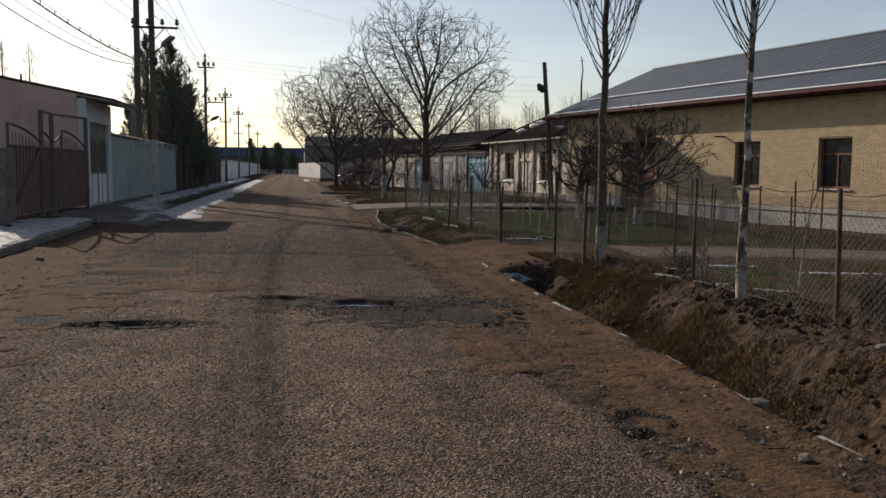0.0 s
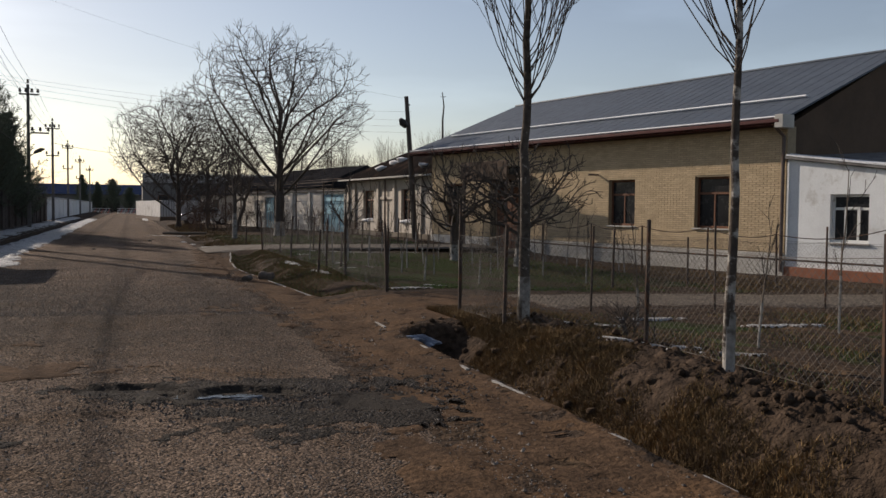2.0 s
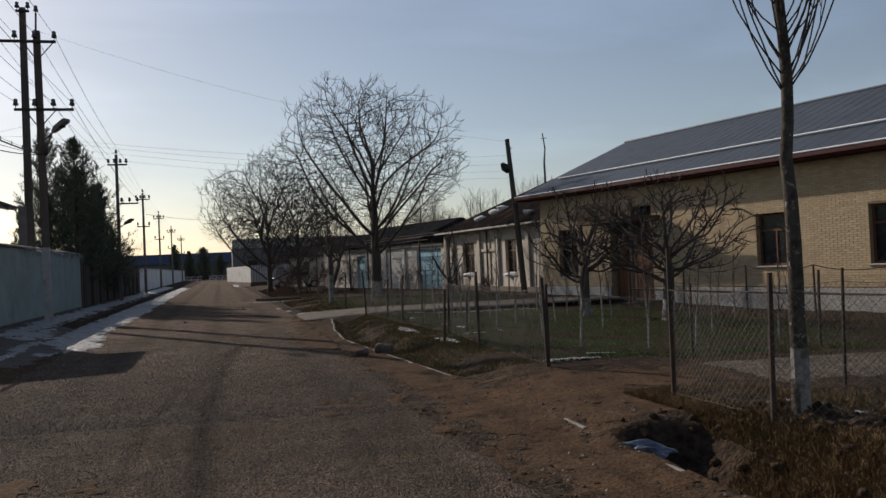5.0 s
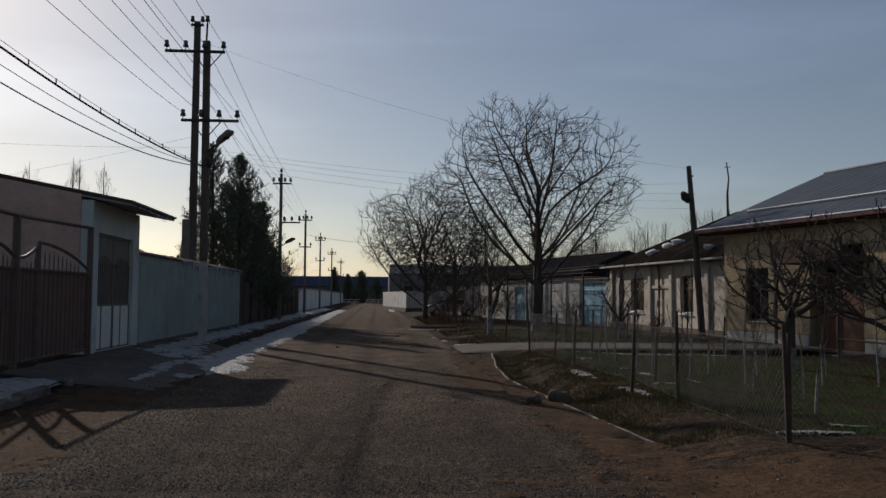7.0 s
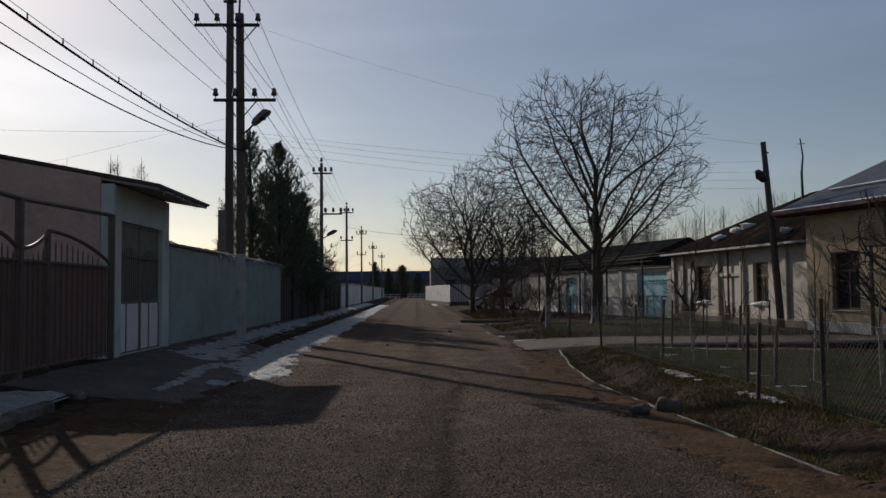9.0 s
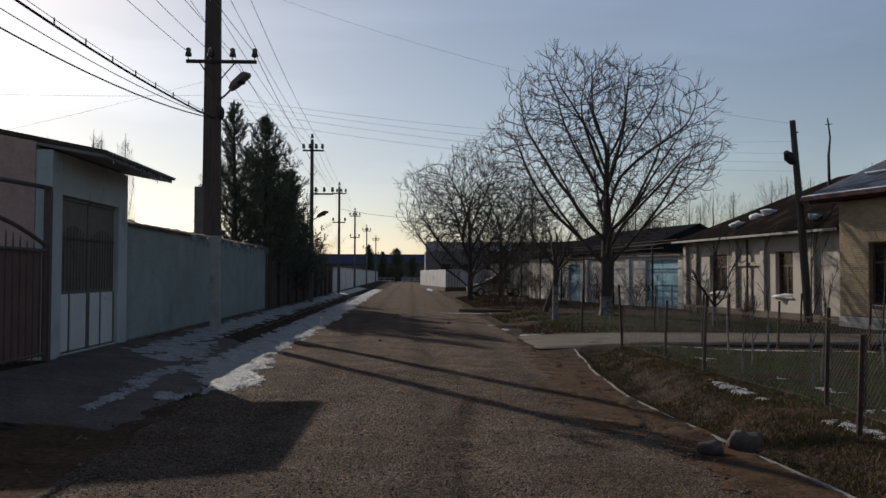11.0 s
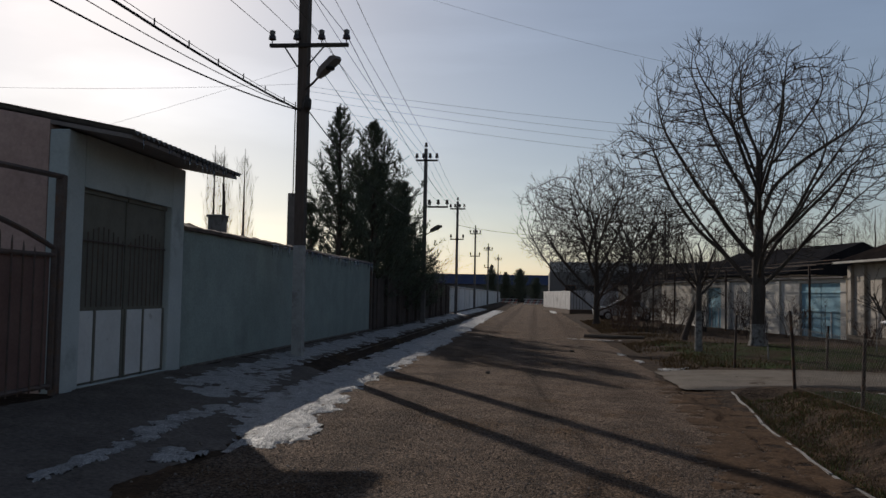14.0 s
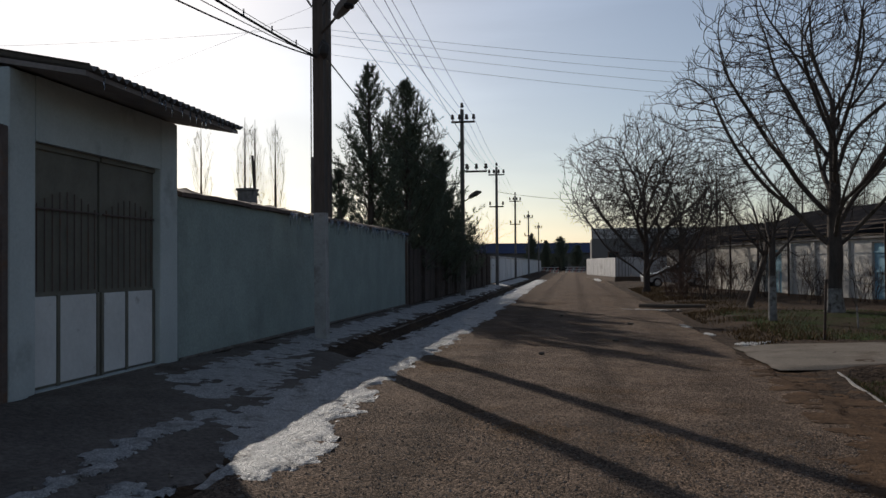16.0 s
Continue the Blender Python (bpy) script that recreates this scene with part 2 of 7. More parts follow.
GREYPLINTH = mat("pale_grey_plinth", (0.47, 0.45, 0.41), (0.40, 0.38, 0.35), 2, 0.9, 0.3, 45, 0.1)
WOODBROWN = mat("brown_window_wood", (0.17, 0.075, 0.042), (0.13, 0.058, 0.033), 6, 0.6, 0.2, 60, 0.15, stretch=(1, 1, 0.2))
FENCEWOOD = mat("dark_weathered_fence", (0.095, 0.073, 0.062), (0.066, 0.053, 0.046), 3, 0.85, 0.3, 40, 0.2, rnd=0.12)
COPING = mat("rusty_brown_coping", (0.15, 0.105, 0.085), (0.10, 0.075, 0.062), 3, 0.92, 0.7, 25, 0.3, stain=(0.07, 0.06, 0.055), sscale=2.5)
POLEPAINT = mat("pale_grey_pole_paint", (0.42, 0.415, 0.40), (0.33, 0.325, 0.31), 3, 0.9, 0.3, 40, 0.12, stain=(0.22, 0.205, 0.19), sscale=2.0)
SOFFIT = mat("grey_boarded_soffit", (0.26, 0.225, 0.21), (0.2, 0.172, 0.16), 3, 0.85, 0.3, 40, 0.15)
POLEWOOD = mat("grey_brown_pole", (0.10, 0.082, 0.07), (0.075, 0.062, 0.054), 5, 0.9, 0.5, 40, 0.2, stretch=(1, 1, 0.12))
POLECONC = mat("grey_concrete_pole", (0.17, 0.155, 0.145), (0.13, 0.12, 0.112), 3, 0.9, 0.4, 50, 0.15)
IRON = mat("blackened_iron", (0.03, 0.028, 0.027), (0.05, 0.04, 0.034), 6, 0.6, 0.2, 50, 0.1)
GLASSINS = mat("brown_insulator", (0.03, 0.018, 0.014), (0.04, 0.025, 0.02), 5, 0.2, 0.05, 30, 0.0, spec=0.6)
WIREMAT = mat("dark_cable", (0.03, 0.03, 0.032), (0.04, 0.04, 0.042), 5, 0.5, 0.0, 30, 0.0)
MESHWIRE = mat("dull_mesh_wire", (0.19, 0.165, 0.14), (0.11, 0.092, 0.078), 9, 0.7, 0.0, 30, 0.2, metal=0.2)
POSTRUST = mat("rusty_post", (0.07, 0.05, 0.04), (0.05, 0.038, 0.032), 6, 0.85, 0.4, 50, 0.2, stain=(0.13, 0.06, 0.03), sscale=5)
BARK = mat("dark_bark", (0.10, 0.08, 0.066), (0.07, 0.056, 0.047), 5, 0.95, 0.8, 30, 0.2, stretch=(1, 1, 0.3), depth=0.02)
TWIG = mat("twig_bark", (0.075, 0.06, 0.05), (0.055, 0.044, 0.037), 4, 0.95, 0.2, 30, 0.1)
TWIGPALE = mat("pale_twig_bark", (0.15, 0.118, 0.09), (0.12, 0.093, 0.072), 4, 0.95, 0.2, 30, 0.1)
TWIGRED = mat("reddish_shrub_twig", (0.13, 0.08, 0.058), (0.1, 0.062, 0.047), 4, 0.95, 0.2, 30, 0.1)
POPLARBARK = mat("poplar_bark", (0.10, 0.083, 0.068), (0.055, 0.045, 0.038), 12, 0.95, 0.9, 22, 0.3, spec=0.1, stain=(0.30, 0.27, 0.235), sscale=13, slo=0.59, shi=0.66, depth=0.02)
POPLARWHITE = mat("flaking_white_poplar_bark", (0.40, 0.37, 0.33), (0.30, 0.275, 0.245), 10, 0.9, 0.8, 24, 0.3, spec=0.1, stain=(0.075, 0.06, 0.05), sscale=6, slo=0.44, shi=0.52, depth=0.02)
LIMEBARK = mat("whitewashed_bark", (0.33, 0.31, 0.285), (0.20, 0.187, 0.17), 7, 0.95, 0.7, 30, 0.25, spec=0.1, stain=(0.11, 0.095, 0.08), sscale=9, slo=0.52, shi=0.6)
NEEDLE = mat("pine_needles", (0.135, 0.155, 0.11), (0.1, 0.118, 0.084), 2.5, 0.8, 0.0, 20, 0.2, rnd=0.35, island=True)
DRYGRASS = mat("dry_straw_grass", (0.18, 0.112, 0.048), (0.105, 0.067, 0.031), 1.5, 0.9, 0.0, 20, 0.2, rnd=0.4, island=True)
GREENSOIL = mat("mossy_lawn_soil", (0.032, 0.052, 0.014), (0.032, 0.032, 0.015), 1.6, 0.97, 1.0, 16, 0.6, spec=0.04, stain=(0.040, 0.028, 0.018), sscale=0.7, slo=0.44, shi=0.58, depth=0.06)
GREENGRASS = mat("winter_green_grass", (0.062, 0.11, 0.024), (0.075, 0.098, 0.028), 1.0, 0.9, 0.0, 20, 0.2, rnd=0.3, island=True)
GREYSHEET = mat("grey_white_sheet", (0.50, 0.48, 0.46), (0.42, 0.40, 0.385), 1.4, 0.7, 0.2, 30, 0.06, stain=(0.30, 0.275, 0.25), sscale=1.1)
PAVING = mat("trodden_pavement", (0.165, 0.140, 0.120), (0.115, 0.098, 0.084), 1.6, 0.93, 0.9, 35, 0.35, spec=0.1, stain=(0.10, 0.08, 0.066), sscale=1.2, depth=0.02)
STONE = mat("loose_stone", (0.24, 0.20, 0.165), (0.15, 0.125, 0.104), 4, 0.95, 0.4, 50, 0.2, spec=0.08, rnd=0.5, island=True)
DARKSTONE = mat("damp_dark_gravel", (0.10, 0.083, 0.07), (0.055, 0.046, 0.04), 4, 0.9, 0.4, 50, 0.2, spec=0.15, rnd=0.5, island=True)
ROCK = mat("dark_boulder", (0.135, 0.108, 0.09), (0.085, 0.069, 0.058), 5, 0.92, 0.9, 18, 0.3, spec=0.1, depth=0.02)
BLUEGATE = mat("faded_light_blue_paint", (0.30, 0.50, 0.58), (0.24, 0.42, 0.5), 2, 0.6, 0.15, 30, 0.08, stain=(0.2, 0.28, 0.3), sscale=1.5)
PALEPIPE = mat("pale_pipe_paint", (0.58, 0.57, 0.55), (0.48, 0.47, 0.45), 4, 0.6, 0.1, 30, 0.08)
BLUEROOF = mat("far_blue_roof", (0.032, 0.046, 0.09), (0.026, 0.038, 0.075), 0.6, 0.9, 0.1, 10, 0.05, spec=0.0)
FARGREY = mat("far_grey_render", (0.17, 0.155, 0.145), (0.16, 0.152, 0.145), 0.5, 0.9, 0.1, 10, 0.1)
# near-black colour that carries the shade of unlit insides
DARKROOM = mat("unlit_interior_colour", (0.02, 0.018, 0.016), (0.03, 0.027, 0.024), 1, 0.9, 0.0, 10, 0.1)
CARPAINT = mat("silver_car_paint", (0.50, 0.51, 0.52), (0.46, 0.47, 0.48), 2, 0.35, 0.0, 20, 0.03, metal=0.4, spec=0.5)
RUBBER = mat("black_rubber", (0.02, 0.02, 0.02), (0.03, 0.03, 0.03), 4, 0.8, 0.2, 40, 0.1)
BLUEPLASTIC = mat("crumpled_blue_grey_plastic", (0.12, 0.15, 0.2), (0.07, 0.085, 0.115), 6, 0.35, 0.6, 15, 0.1, spec=0.5)
REDPAINT = mat("red_white_barrier_paint", (0.55, 0.1, 0.08), (0.45, 0.08, 0.07), 3, 0.6, 0.0, 20, 0.05)
GLASS = mat("dark_window_glass", (0.016, 0.016, 0.017), (0.024, 0.024, 0.025), 2, 0.25, 0.03, 5, 0.0, spec=0.25)


# ---------------- geometry helpers ----------------
class Geo:
    """Collects vertices and faces of one mesh."""

    def __init__(self):
        self.v, self.f = [], []

    def add(self, verts, faces):
        k = len(self.v)
        self.v.extend(verts)
        self.f.extend(tuple(i + k for i in f) for f in faces)
        return self

    def box(self, a, z, chamfer=0.0, place=None):
        """Box between two corners, with chamfered edges, laid into the world by place (a function or a matrix)."""
        lo = [min(p, q) for p, q in zip(a, z)]
        hi = [max(p, q) for p, q in zip(a, z)]
        c = min(chamfer, 0.45 * min(h - l for l, h in zip(lo, hi)))
        if c <= 0:
            vs = [(x, y, w) for x in (lo[0], hi[0]) for y in (lo[1], hi[1]) for w in (lo[2], hi[2])]
            fs = [(0, 1, 3, 2), (4, 6, 7, 5), (0, 4, 5, 1), (2, 3, 7, 6), (0, 2, 6, 4), (1, 5, 7, 3)]
        else:
            vs, at = [], {}
            for sx in (0, 1):
                for sy in (0, 1):
                    for sz in (0, 1):
                        s = (sx, sy, sz)
                        for ax in range(3):
                            at[s, ax] = len(vs)
                            vs.append(tuple((hi[i] if s[i] else lo[i]) if i == ax else (hi[i] - c if s[i] else lo[i] + c) for i in range(3)))
            fs = []
            mid = [(l + h) / 2 for l, h in zip(lo, hi)]

            def face(ix):
                p = [Vector(vs[i]) for i in ix]
                n = (p[1] - p[0]).cross(p[2] - p[0])
                ctr = sum(p, Vector()) / len(p) - Vector(mid)
                fs.append(tuple(ix) if n.dot(ctr) > 0 else tuple(reversed(ix)))
            for ax in range(3):
                b, d = [i for i in range(3) if i != ax]
                for sg in (0, 1):
                    q = []
                    for u, w in ((0, 0), (1, 0), (1, 1), (0, 1)):
                        s = [0, 0, 0]
                        s[ax], s[b], s[d] = sg, u, w
                        q.append(at[tuple(s), ax])
                    face(q)
            for third in range(3):
                b, d = [i for i in range(3) if i != third]
                for u in (0, 1):
                    for w in (0, 1):
                        q = []
                        for tv, ax in ((0, b), (1, b), (1, d), (0, d)):
                            s = [0, 0, 0]
                            s[third], s[b], s[d] = tv, u, w
                            q.append(at[tuple(s), ax])
                        face(q)
            for sx in (0, 1):
                for sy in (0, 1):
                    for sz in (0, 1):
                        face([at[(sx, sy, sz), ax] for ax in range(3)])
        if place is not None:
            vs = [tuple(place @ Vector(p)) if isinstance(place, Matrix) else tuple(place(*p)) for p in vs]
        return self.add(vs, fs)

    def tube(self, pts, radii, sides=6, cap=True, square=False):
        """A tapered tube along a polyline."""
        pts = [Vector(p) for p in pts]
        n = len(pts)
        radii = [radii] * n if isinstance(radii, (int, float)) else radii
        k = len(self.v)
        ref = Vector((0, 0, 1)) if abs((pts[-1] - pts[0]).normalized().z) < 0.9 else Vector((1, 0, 0))
        for i, p in enumerate(pts):
            t = (pts[min(i + 1, n - 1)] - pts[max(i - 1, 0)]).normalized()
            u = t.cross(ref).normalized()
            w = t.cross(u)
            for j in range(sides):
                a = 2 * math.pi * (j + (0.5 if square else 0)) / sides
                self.v.append(tuple(p + radii[i] * (math.cos(a) * u + math.sin(a) * w)))
        for i in range(n - 1):
            for j in range(sides):
                a, b = k + i * sides + j, k + i * sides + (j + 1) % sides
                self.f.append((a, b, b + sides, a + sides))
        if cap:
            self.f.append(tuple(k + j for j in range(sides)))
            self.f.append(tuple(k + (n - 1) * sides + j for j in reversed(range(sides))))
        return self

    def lump(self, c, r, rng, squash=(1, 1, 1), rough=0.25, sub=1):
        """A rounded, uneven stone."""
        bm = bmesh.new()
        bmesh.ops.create_icosphere(bm, subdivisions=sub, radius=1.0)
        off = Vector((rng.random() * 50, rng.random() * 50, rng.random() * 50))
        rot = Euler((rng.random() * 6, rng.random() * 6, rng.random() * 6)).to_matrix() if squash == (1, 1, 1) else Matrix.Rotation(rng.random() * 6, 3, "Z")
        vs = []
        for v in bm.verts:
            q = v.co * (1 + rough * noise.noise(v.co * 1.3 + off) * 2)
            q = rot @ Vector((q.x * squash[0], q.y * squash[1], q.z * squash[2]))
            vs.append(tuple(Vector(c) + r * q))
        fs = [tuple(v.index for v in f.verts) for f in bm.faces]
        bm.free()
        return self.add(vs, fs)

    def mesh(self, name, material, smooth=False):
        me = bpy.data.meshes.new(name)
        me.from_pydata(self.v, [], self.f)
        me.materials.append(material)
        if smooth:
            me.polygons.foreach_set("use_smooth", [True] * len(me.polygons))
        me.update()
        return me


def solo(name, geo, material, label, category, kind="", group="", smooth=False):
    """A thing or a piece of the setting that is one mesh."""
    return tagged(new(name, geo.mesh(name, material, smooth)), label, category, group, kind)


def thing(name, base, label, category, group="", kind=""):
    """An empty at the thing's base, which carries its parts."""
    ob = new(name)
    ob.empty_display_size = 0.2
    ob.location = base
    return tagged(ob, label, category, group, kind)


def part(name, geo, material, parent, label="", smooth=False):
    """One mesh part under a thing or under a part; its points are given in world metres."""
    ob = new(name, geo.mesh(name, material, smooth))
    ob.parent = parent
    base = Vector(parent.location)
    if parent.parent:
        base = Vector((0, 0, 0))
    ob.matrix_parent_inverse = Matrix.Translation(-base) if not parent.parent else Matrix()
    if label:
        ob["label"] = label
    return ob


def sstep(a, b, x):
    t = max(0.0, min(1.0, (x - a) / (b - a)))
    return t * t * (3 - 2 * t)


def mixv(a, b, t):
    return a + (b - a) * t


# ---------------- ground shape ----------------
def rim_x(y):
    """Line of the concrete lip between shoulder and ditch."""
    pts = ((-10, 3.85), (4.2, 3.82), (9, 3.7), (13, 3.75), (17, 3.6), (24, 3.15), (27, 3.32), (31.5, 3.8), (60, 4.0))
    for (a, xa), (b, xb) in zip(pts, pts[1:]):
        if y <= b:
            return mixv(xa, xb, max(0.0, (y - a) / (b - a)))
    return pts[-1][1]


def ground_z(x, y):
    road = 0.05 - 0.02 * max(-3.0, min(3.2, x))
    if x > 0:
        field = mixv(0.10 - 0.12 * sstep(5.5, 8, x) - 0.2 * sstep(7, 17, x), 0.10, sstep(26, 40, y))
        z = mixv(road, field, sstep(3.3, 4.6, x))
        if y < 12.6:
            k = 1 - sstep(11.5, 11.95, y)
            z -= 0.42 * k * sstep(3.75, 4.05, x) * (1 - sstep(4.35, 5.0, x))
            z += 0.12 * k * math.exp(-((x - 5.35) / 0.45) ** 2)
        elif 15.9 < y < 31.6:
            k = sstep(15.9, 17.5, y) * (1 - sstep(31.0, 31.6, y))
            r = rim_x(y)
            z -= 0.14 * k * sstep(r, r + 0.3, x) * (1 - sstep(r + 0.55, r + 1.0, x))
        return z
    if x > -2.7:
        return road
    z = mixv(0.11, 0.16, sstep(-2.7, -3.5, x))
    k = sstep(28.5, 31, y) * (1 - sstep(105, 120, y))
    z = mixv(z, mixv(0.25, 0.38, sstep(-3.9, -5.3, x)), sstep(-3.6, -3.95, x) if k > 0.5 else sstep(-3.1, -4.5, x))
    if -4.0 < x < -3.6:
        z -= 0.13 * sstep(31.5, 37.0, y) * k
    return z


def fbm(x, y, s, o=4):
    return noise.fractal(Vector((x * s, y * s, 7.3)), 0.9, 2.1, o)


def bank_relief(x, y):
    """Clods and hollows of the dug bank."""
    d = noise.voronoi(Vector((x * 6.5, y * 6.5, 2.2)))[0][0]
    e = noise.voronoi(Vector((x * 14.0, y * 14.0, 5.2)))[0][0]
    top = sstep(4.75, 5.2, x)
    return 0.05 * fbm(x, y, 1.7, 4) + mixv(0.05, 0.14, top) * (0.45 - d) + mixv(0.02, 0.045, top) * (0.45 - e)


# ---------------- ground, road, paths ----------------
def axis(stops):
    out = []
    for a, b, step in stops:
        n = max(1, round((b - a) / step))
        out += [a + (b - a) * i / n for i in range(n)]
    return out + [stops[-1][1]]


def build_ground():
    xs = axis([(-1500, -300, 300), (-300, -40, 20), (-40, -8, 2), (-8, -5, 0.25), (-5, -2.4, 0.09), (-2.4, 2.3, 0.4), (2.3, 3.6, 0.12), (3.6, 6.6, 0.055),
               (6.6, 10, 0.14), (10, 20, 0.5), (20, 60, 3), (60, 300, 20), (300, 1500, 300)])
    ys = axis([(-300, -20, 30), (-20, -3, 1), (-3, 13, 0.07), (13, 34, 0.14), (34, 60, 0.4), (60, 120, 1.5), (120, 260, 6), (260, 600, 40), (600, 3000, 300)])
    g = Geo()
    for y in ys:
        for x in xs:
            z = ground_z(x, y)
            if abs(x) < 2.2 and -12 < y < 210:
                z -= 0.08
            elif -3 < y < 60 and x > 2.6:
                bank = sstep(3.9, 4.4, x) * (1 - sstep(6.2, 7.5, x)) * (1 - sstep(11.8, 12.6, y))
                z += 0.022 * fbm(x, y, 2.0) + bank * bank_relief(x, y)
                z += 0.03 * fbm(x, y, 0.7) * sstep(6, 8, x)
            elif -60 < x <= -2.2 and 0 < y < 120:
                z += 0.012 * fbm(x, y, 1.5)
            g.v.append((x, y, z))
    w = len(xs)
    for j in range(len(ys) - 1):
        for i in range(w - 1):
            a = j * w + i
            g.f.append((a, a + 1, a + w + 1, a + w))
    solo("ground", g, EARTH, "brown bare earth with a dug ditch and cloddy bank", "ground", "structure", smooth=True)


POTHOLES = ((-0.9, 7.15, 0.55, 0.17, 0.05), (0.5, 8.85, 0.42, 0.2, 0.045), (1.35, 8.5, 0.6, 0.28, 0.05), (2.8, 3.7, 0.16, 0.2, 0.04), (0.0, 7.05, 0.2, 0.1, 0.03),
            (2.6, 8.0, 0.5, 0.45, 0.03), (-1.8, 11.2, 0.5, 0.2, 0.03), (-1.6, 13.5, 0.45, 0.25, 0.03), (0.4, 7.9, 0.25, 0.12, 0.025), (0.2, 16.5, 0.5, 0.25, 0.008))


def road_z(x, y):
    z = 0.05 - 0.02 * x + 0.008 * fbm(x, y, 0.6) + 0.004 * fbm(x, y, 4.0)
    for px, py, rx, ry, dp in POTHOLES:
        q = ((x - px) / rx) ** 2 + ((y - py) / ry) ** 2 + 0.7 * fbm(x, y, 3.1)
        if q < 1.6:
            z -= dp * (1 - sstep(0.5, 1.2, q))
    return z


def road_right(y):
    return 2.7 + 0.35 * sstep(8, 34, y) + 0.16 * fbm(3.0, y, 0.8) + 0.07 * fbm(8.0, y, 3.5)


def build_road():
    ys = axis([(-12, -2, 0.5), (-2, 15, 0.08), (15, 36, 0.16), (36, 110, 0.8), (110, 206, 4)])
    g, n = Geo(), 66
    for y in ys:
        lo, hi = -2.75 + 0.12 * fbm(1.0, y, 0.9), road_right(y)
        for i in range(n + 1):
            x = mixv(lo, hi, i / n)
            edge = min(x - lo, hi - x)
            z = road_z(x, y) + 0.025 - 0.06 * (1 - sstep(0.0, 0.22, edge))
            g.v.append((x, y, z))
    for j in range(len(ys) - 1):
        for i in range(n):
            a = j * (n + 1) + i
            g.f.append((a, a + 1, a + n + 2, a + n + 1))
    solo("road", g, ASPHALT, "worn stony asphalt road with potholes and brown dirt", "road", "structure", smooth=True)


def patch(name, cx, cy, rx, ry, zf, material, label, category, lift=0.004, thick=0.0, seed=0.0, cell=0.06, amp=0.7, fr=2.4, kind="stuff", cut=None):
    """An irregular sheet lying on the ground: a grid kept where a ragged edge field is positive."""
    g, idx = Geo(), {}
    nx, ny = max(4, round(2.6 * rx / cell)), max(4, round(2.6 * ry / cell))

    def field(x, y):
        q = ((x - cx) / rx) ** 2 + ((y - cy) / ry) ** 2
        v = 1 - q - amp * fbm(x + seed, y + seed, fr)
        return min(v, cut(x, y)) if cut else v

    def at(i, j):
        if (i, j) not in idx:
            x, y = cx + (i / nx - 0.5) * 2.6 * rx, cy + (j / ny - 0.5) * 2.6 * ry
            v = field(x, y)
            idx[i, j] = len(g.v)
            h = thick * sstep(-0.15, 0.45, v) * (0.75 + 0.5 * fbm(x, y, 5.0))
            g.v.append((x, y, zf(x, y) + (lift if v > -0.05 else -0.02) + h))
        return idx[i, j]
    for i in range(nx):
        for j in range(ny):
            x, y = cx + ((i + 0.5) / nx - 0.5) * 2.6 * rx, cy + ((j + 0.5) / ny - 0.5) * 2.6 * ry
            if field(x, y) > -0.1:
                g.f.append((at(i, j), at(i + 1, j), at(i + 1, j + 1), at(i, j + 1)))
    if g.f:
        return solo(name, g, material, label, category, kind, smooth=True)


def road_top(x, y):
    return road_z(x, y) + 0.026


build_ground()
build_road()

for i, (cx, cy, rx, ry) in enumerate(((3.2, 3.0, 0.5, 3.4), (3.25, 8.2, 0.55, 4.2), (3.3, 12.5, 0.7, 3.0), (4.6, 14.4, 2.4, 1.1), (4.2, 13.4, 0.9, 1.4), (3.2, 18.5, 0.55, 4.0), (3.0, 27.0, 0.5, 5.0), (-2.75, 12.5, 0.5, 3.5), (-2.0, 8.6, 0.8, 1.5), (-0.6, 9.8, 1.1, 0.35), (-2.1, 5.2, 0.6, 1.2), (-1.5, 11.5, 0.9, 0.4), (2.4, 6.0, 0.4, 1.0), (2.5, 23.5, 0.5, 2.2))):
    patch("loose_dirt", cx, cy, rx, ry, lambda x, y: max(ground_z(x, y) + 0.022 * fbm(x, y, 2.0), road_top(x, y) if -2.6 < x < road_right(y) - 0.15 else -1.0), ORANGEDIRT,
          "orange-brown loose dirt drifted over the road edge", "dirt", 0.004, 0.004, i * 6.7, 0.05, 1.7, 3.2)
# dark tyre tracks, mud and puddles on the road
for i, (cx, cy, rx, ry) in enumerate(((1.9, 7.6, 1.0, 0.7), (-0.9, 7.2, 0.7, 0.25), (2.8, 3.7, 0.2, 0.22), (-2.0, 9.5, 0.7, 0.6), (-1.3, 7.3, 0.9, 0.3), (1.5, 8.7, 1.4, 0.45))):
    patch("dark_stain", cx, cy, rx, ry, road_top, TRACK, "dark damp dirt ground into the asphalt", "stain", 0.004, 0.0, i * 9.1, 0.05, 1.7, 4.5)
for i, (cx, cy, rx, ry) in enumerate(((1.3, 8.5, 0.75, 0.34), (0.5, 8.87, 0.5, 0.2), (2.5, 8.0, 0.5, 0.4), (-0.9, 7.15, 0.6, 0.2))):
    patch("wet_mud", cx, cy, rx, ry, road_top, WET, "wet dark mud in a pothole", "mud", 0.007, 0.004, i * 5.3, 0.035, 0.8, 4.0)
for i, (cx, cy, rx, ry) in enumerate(((1.25, 8.55, 0.3, 0.09), (0.55, 8.85, 0.22, 0.05), (1.6, 8.42, 0.2, 0.05))):
    patch("puddle", cx, cy, rx, ry, lambda x, y: 0.042 - 0.02 * x, PUDDLE, "shallow meltwater puddle in a pothole", "puddle", 0.0, 0.0, i * 3.7, 0.02, 1.7, 8.0)


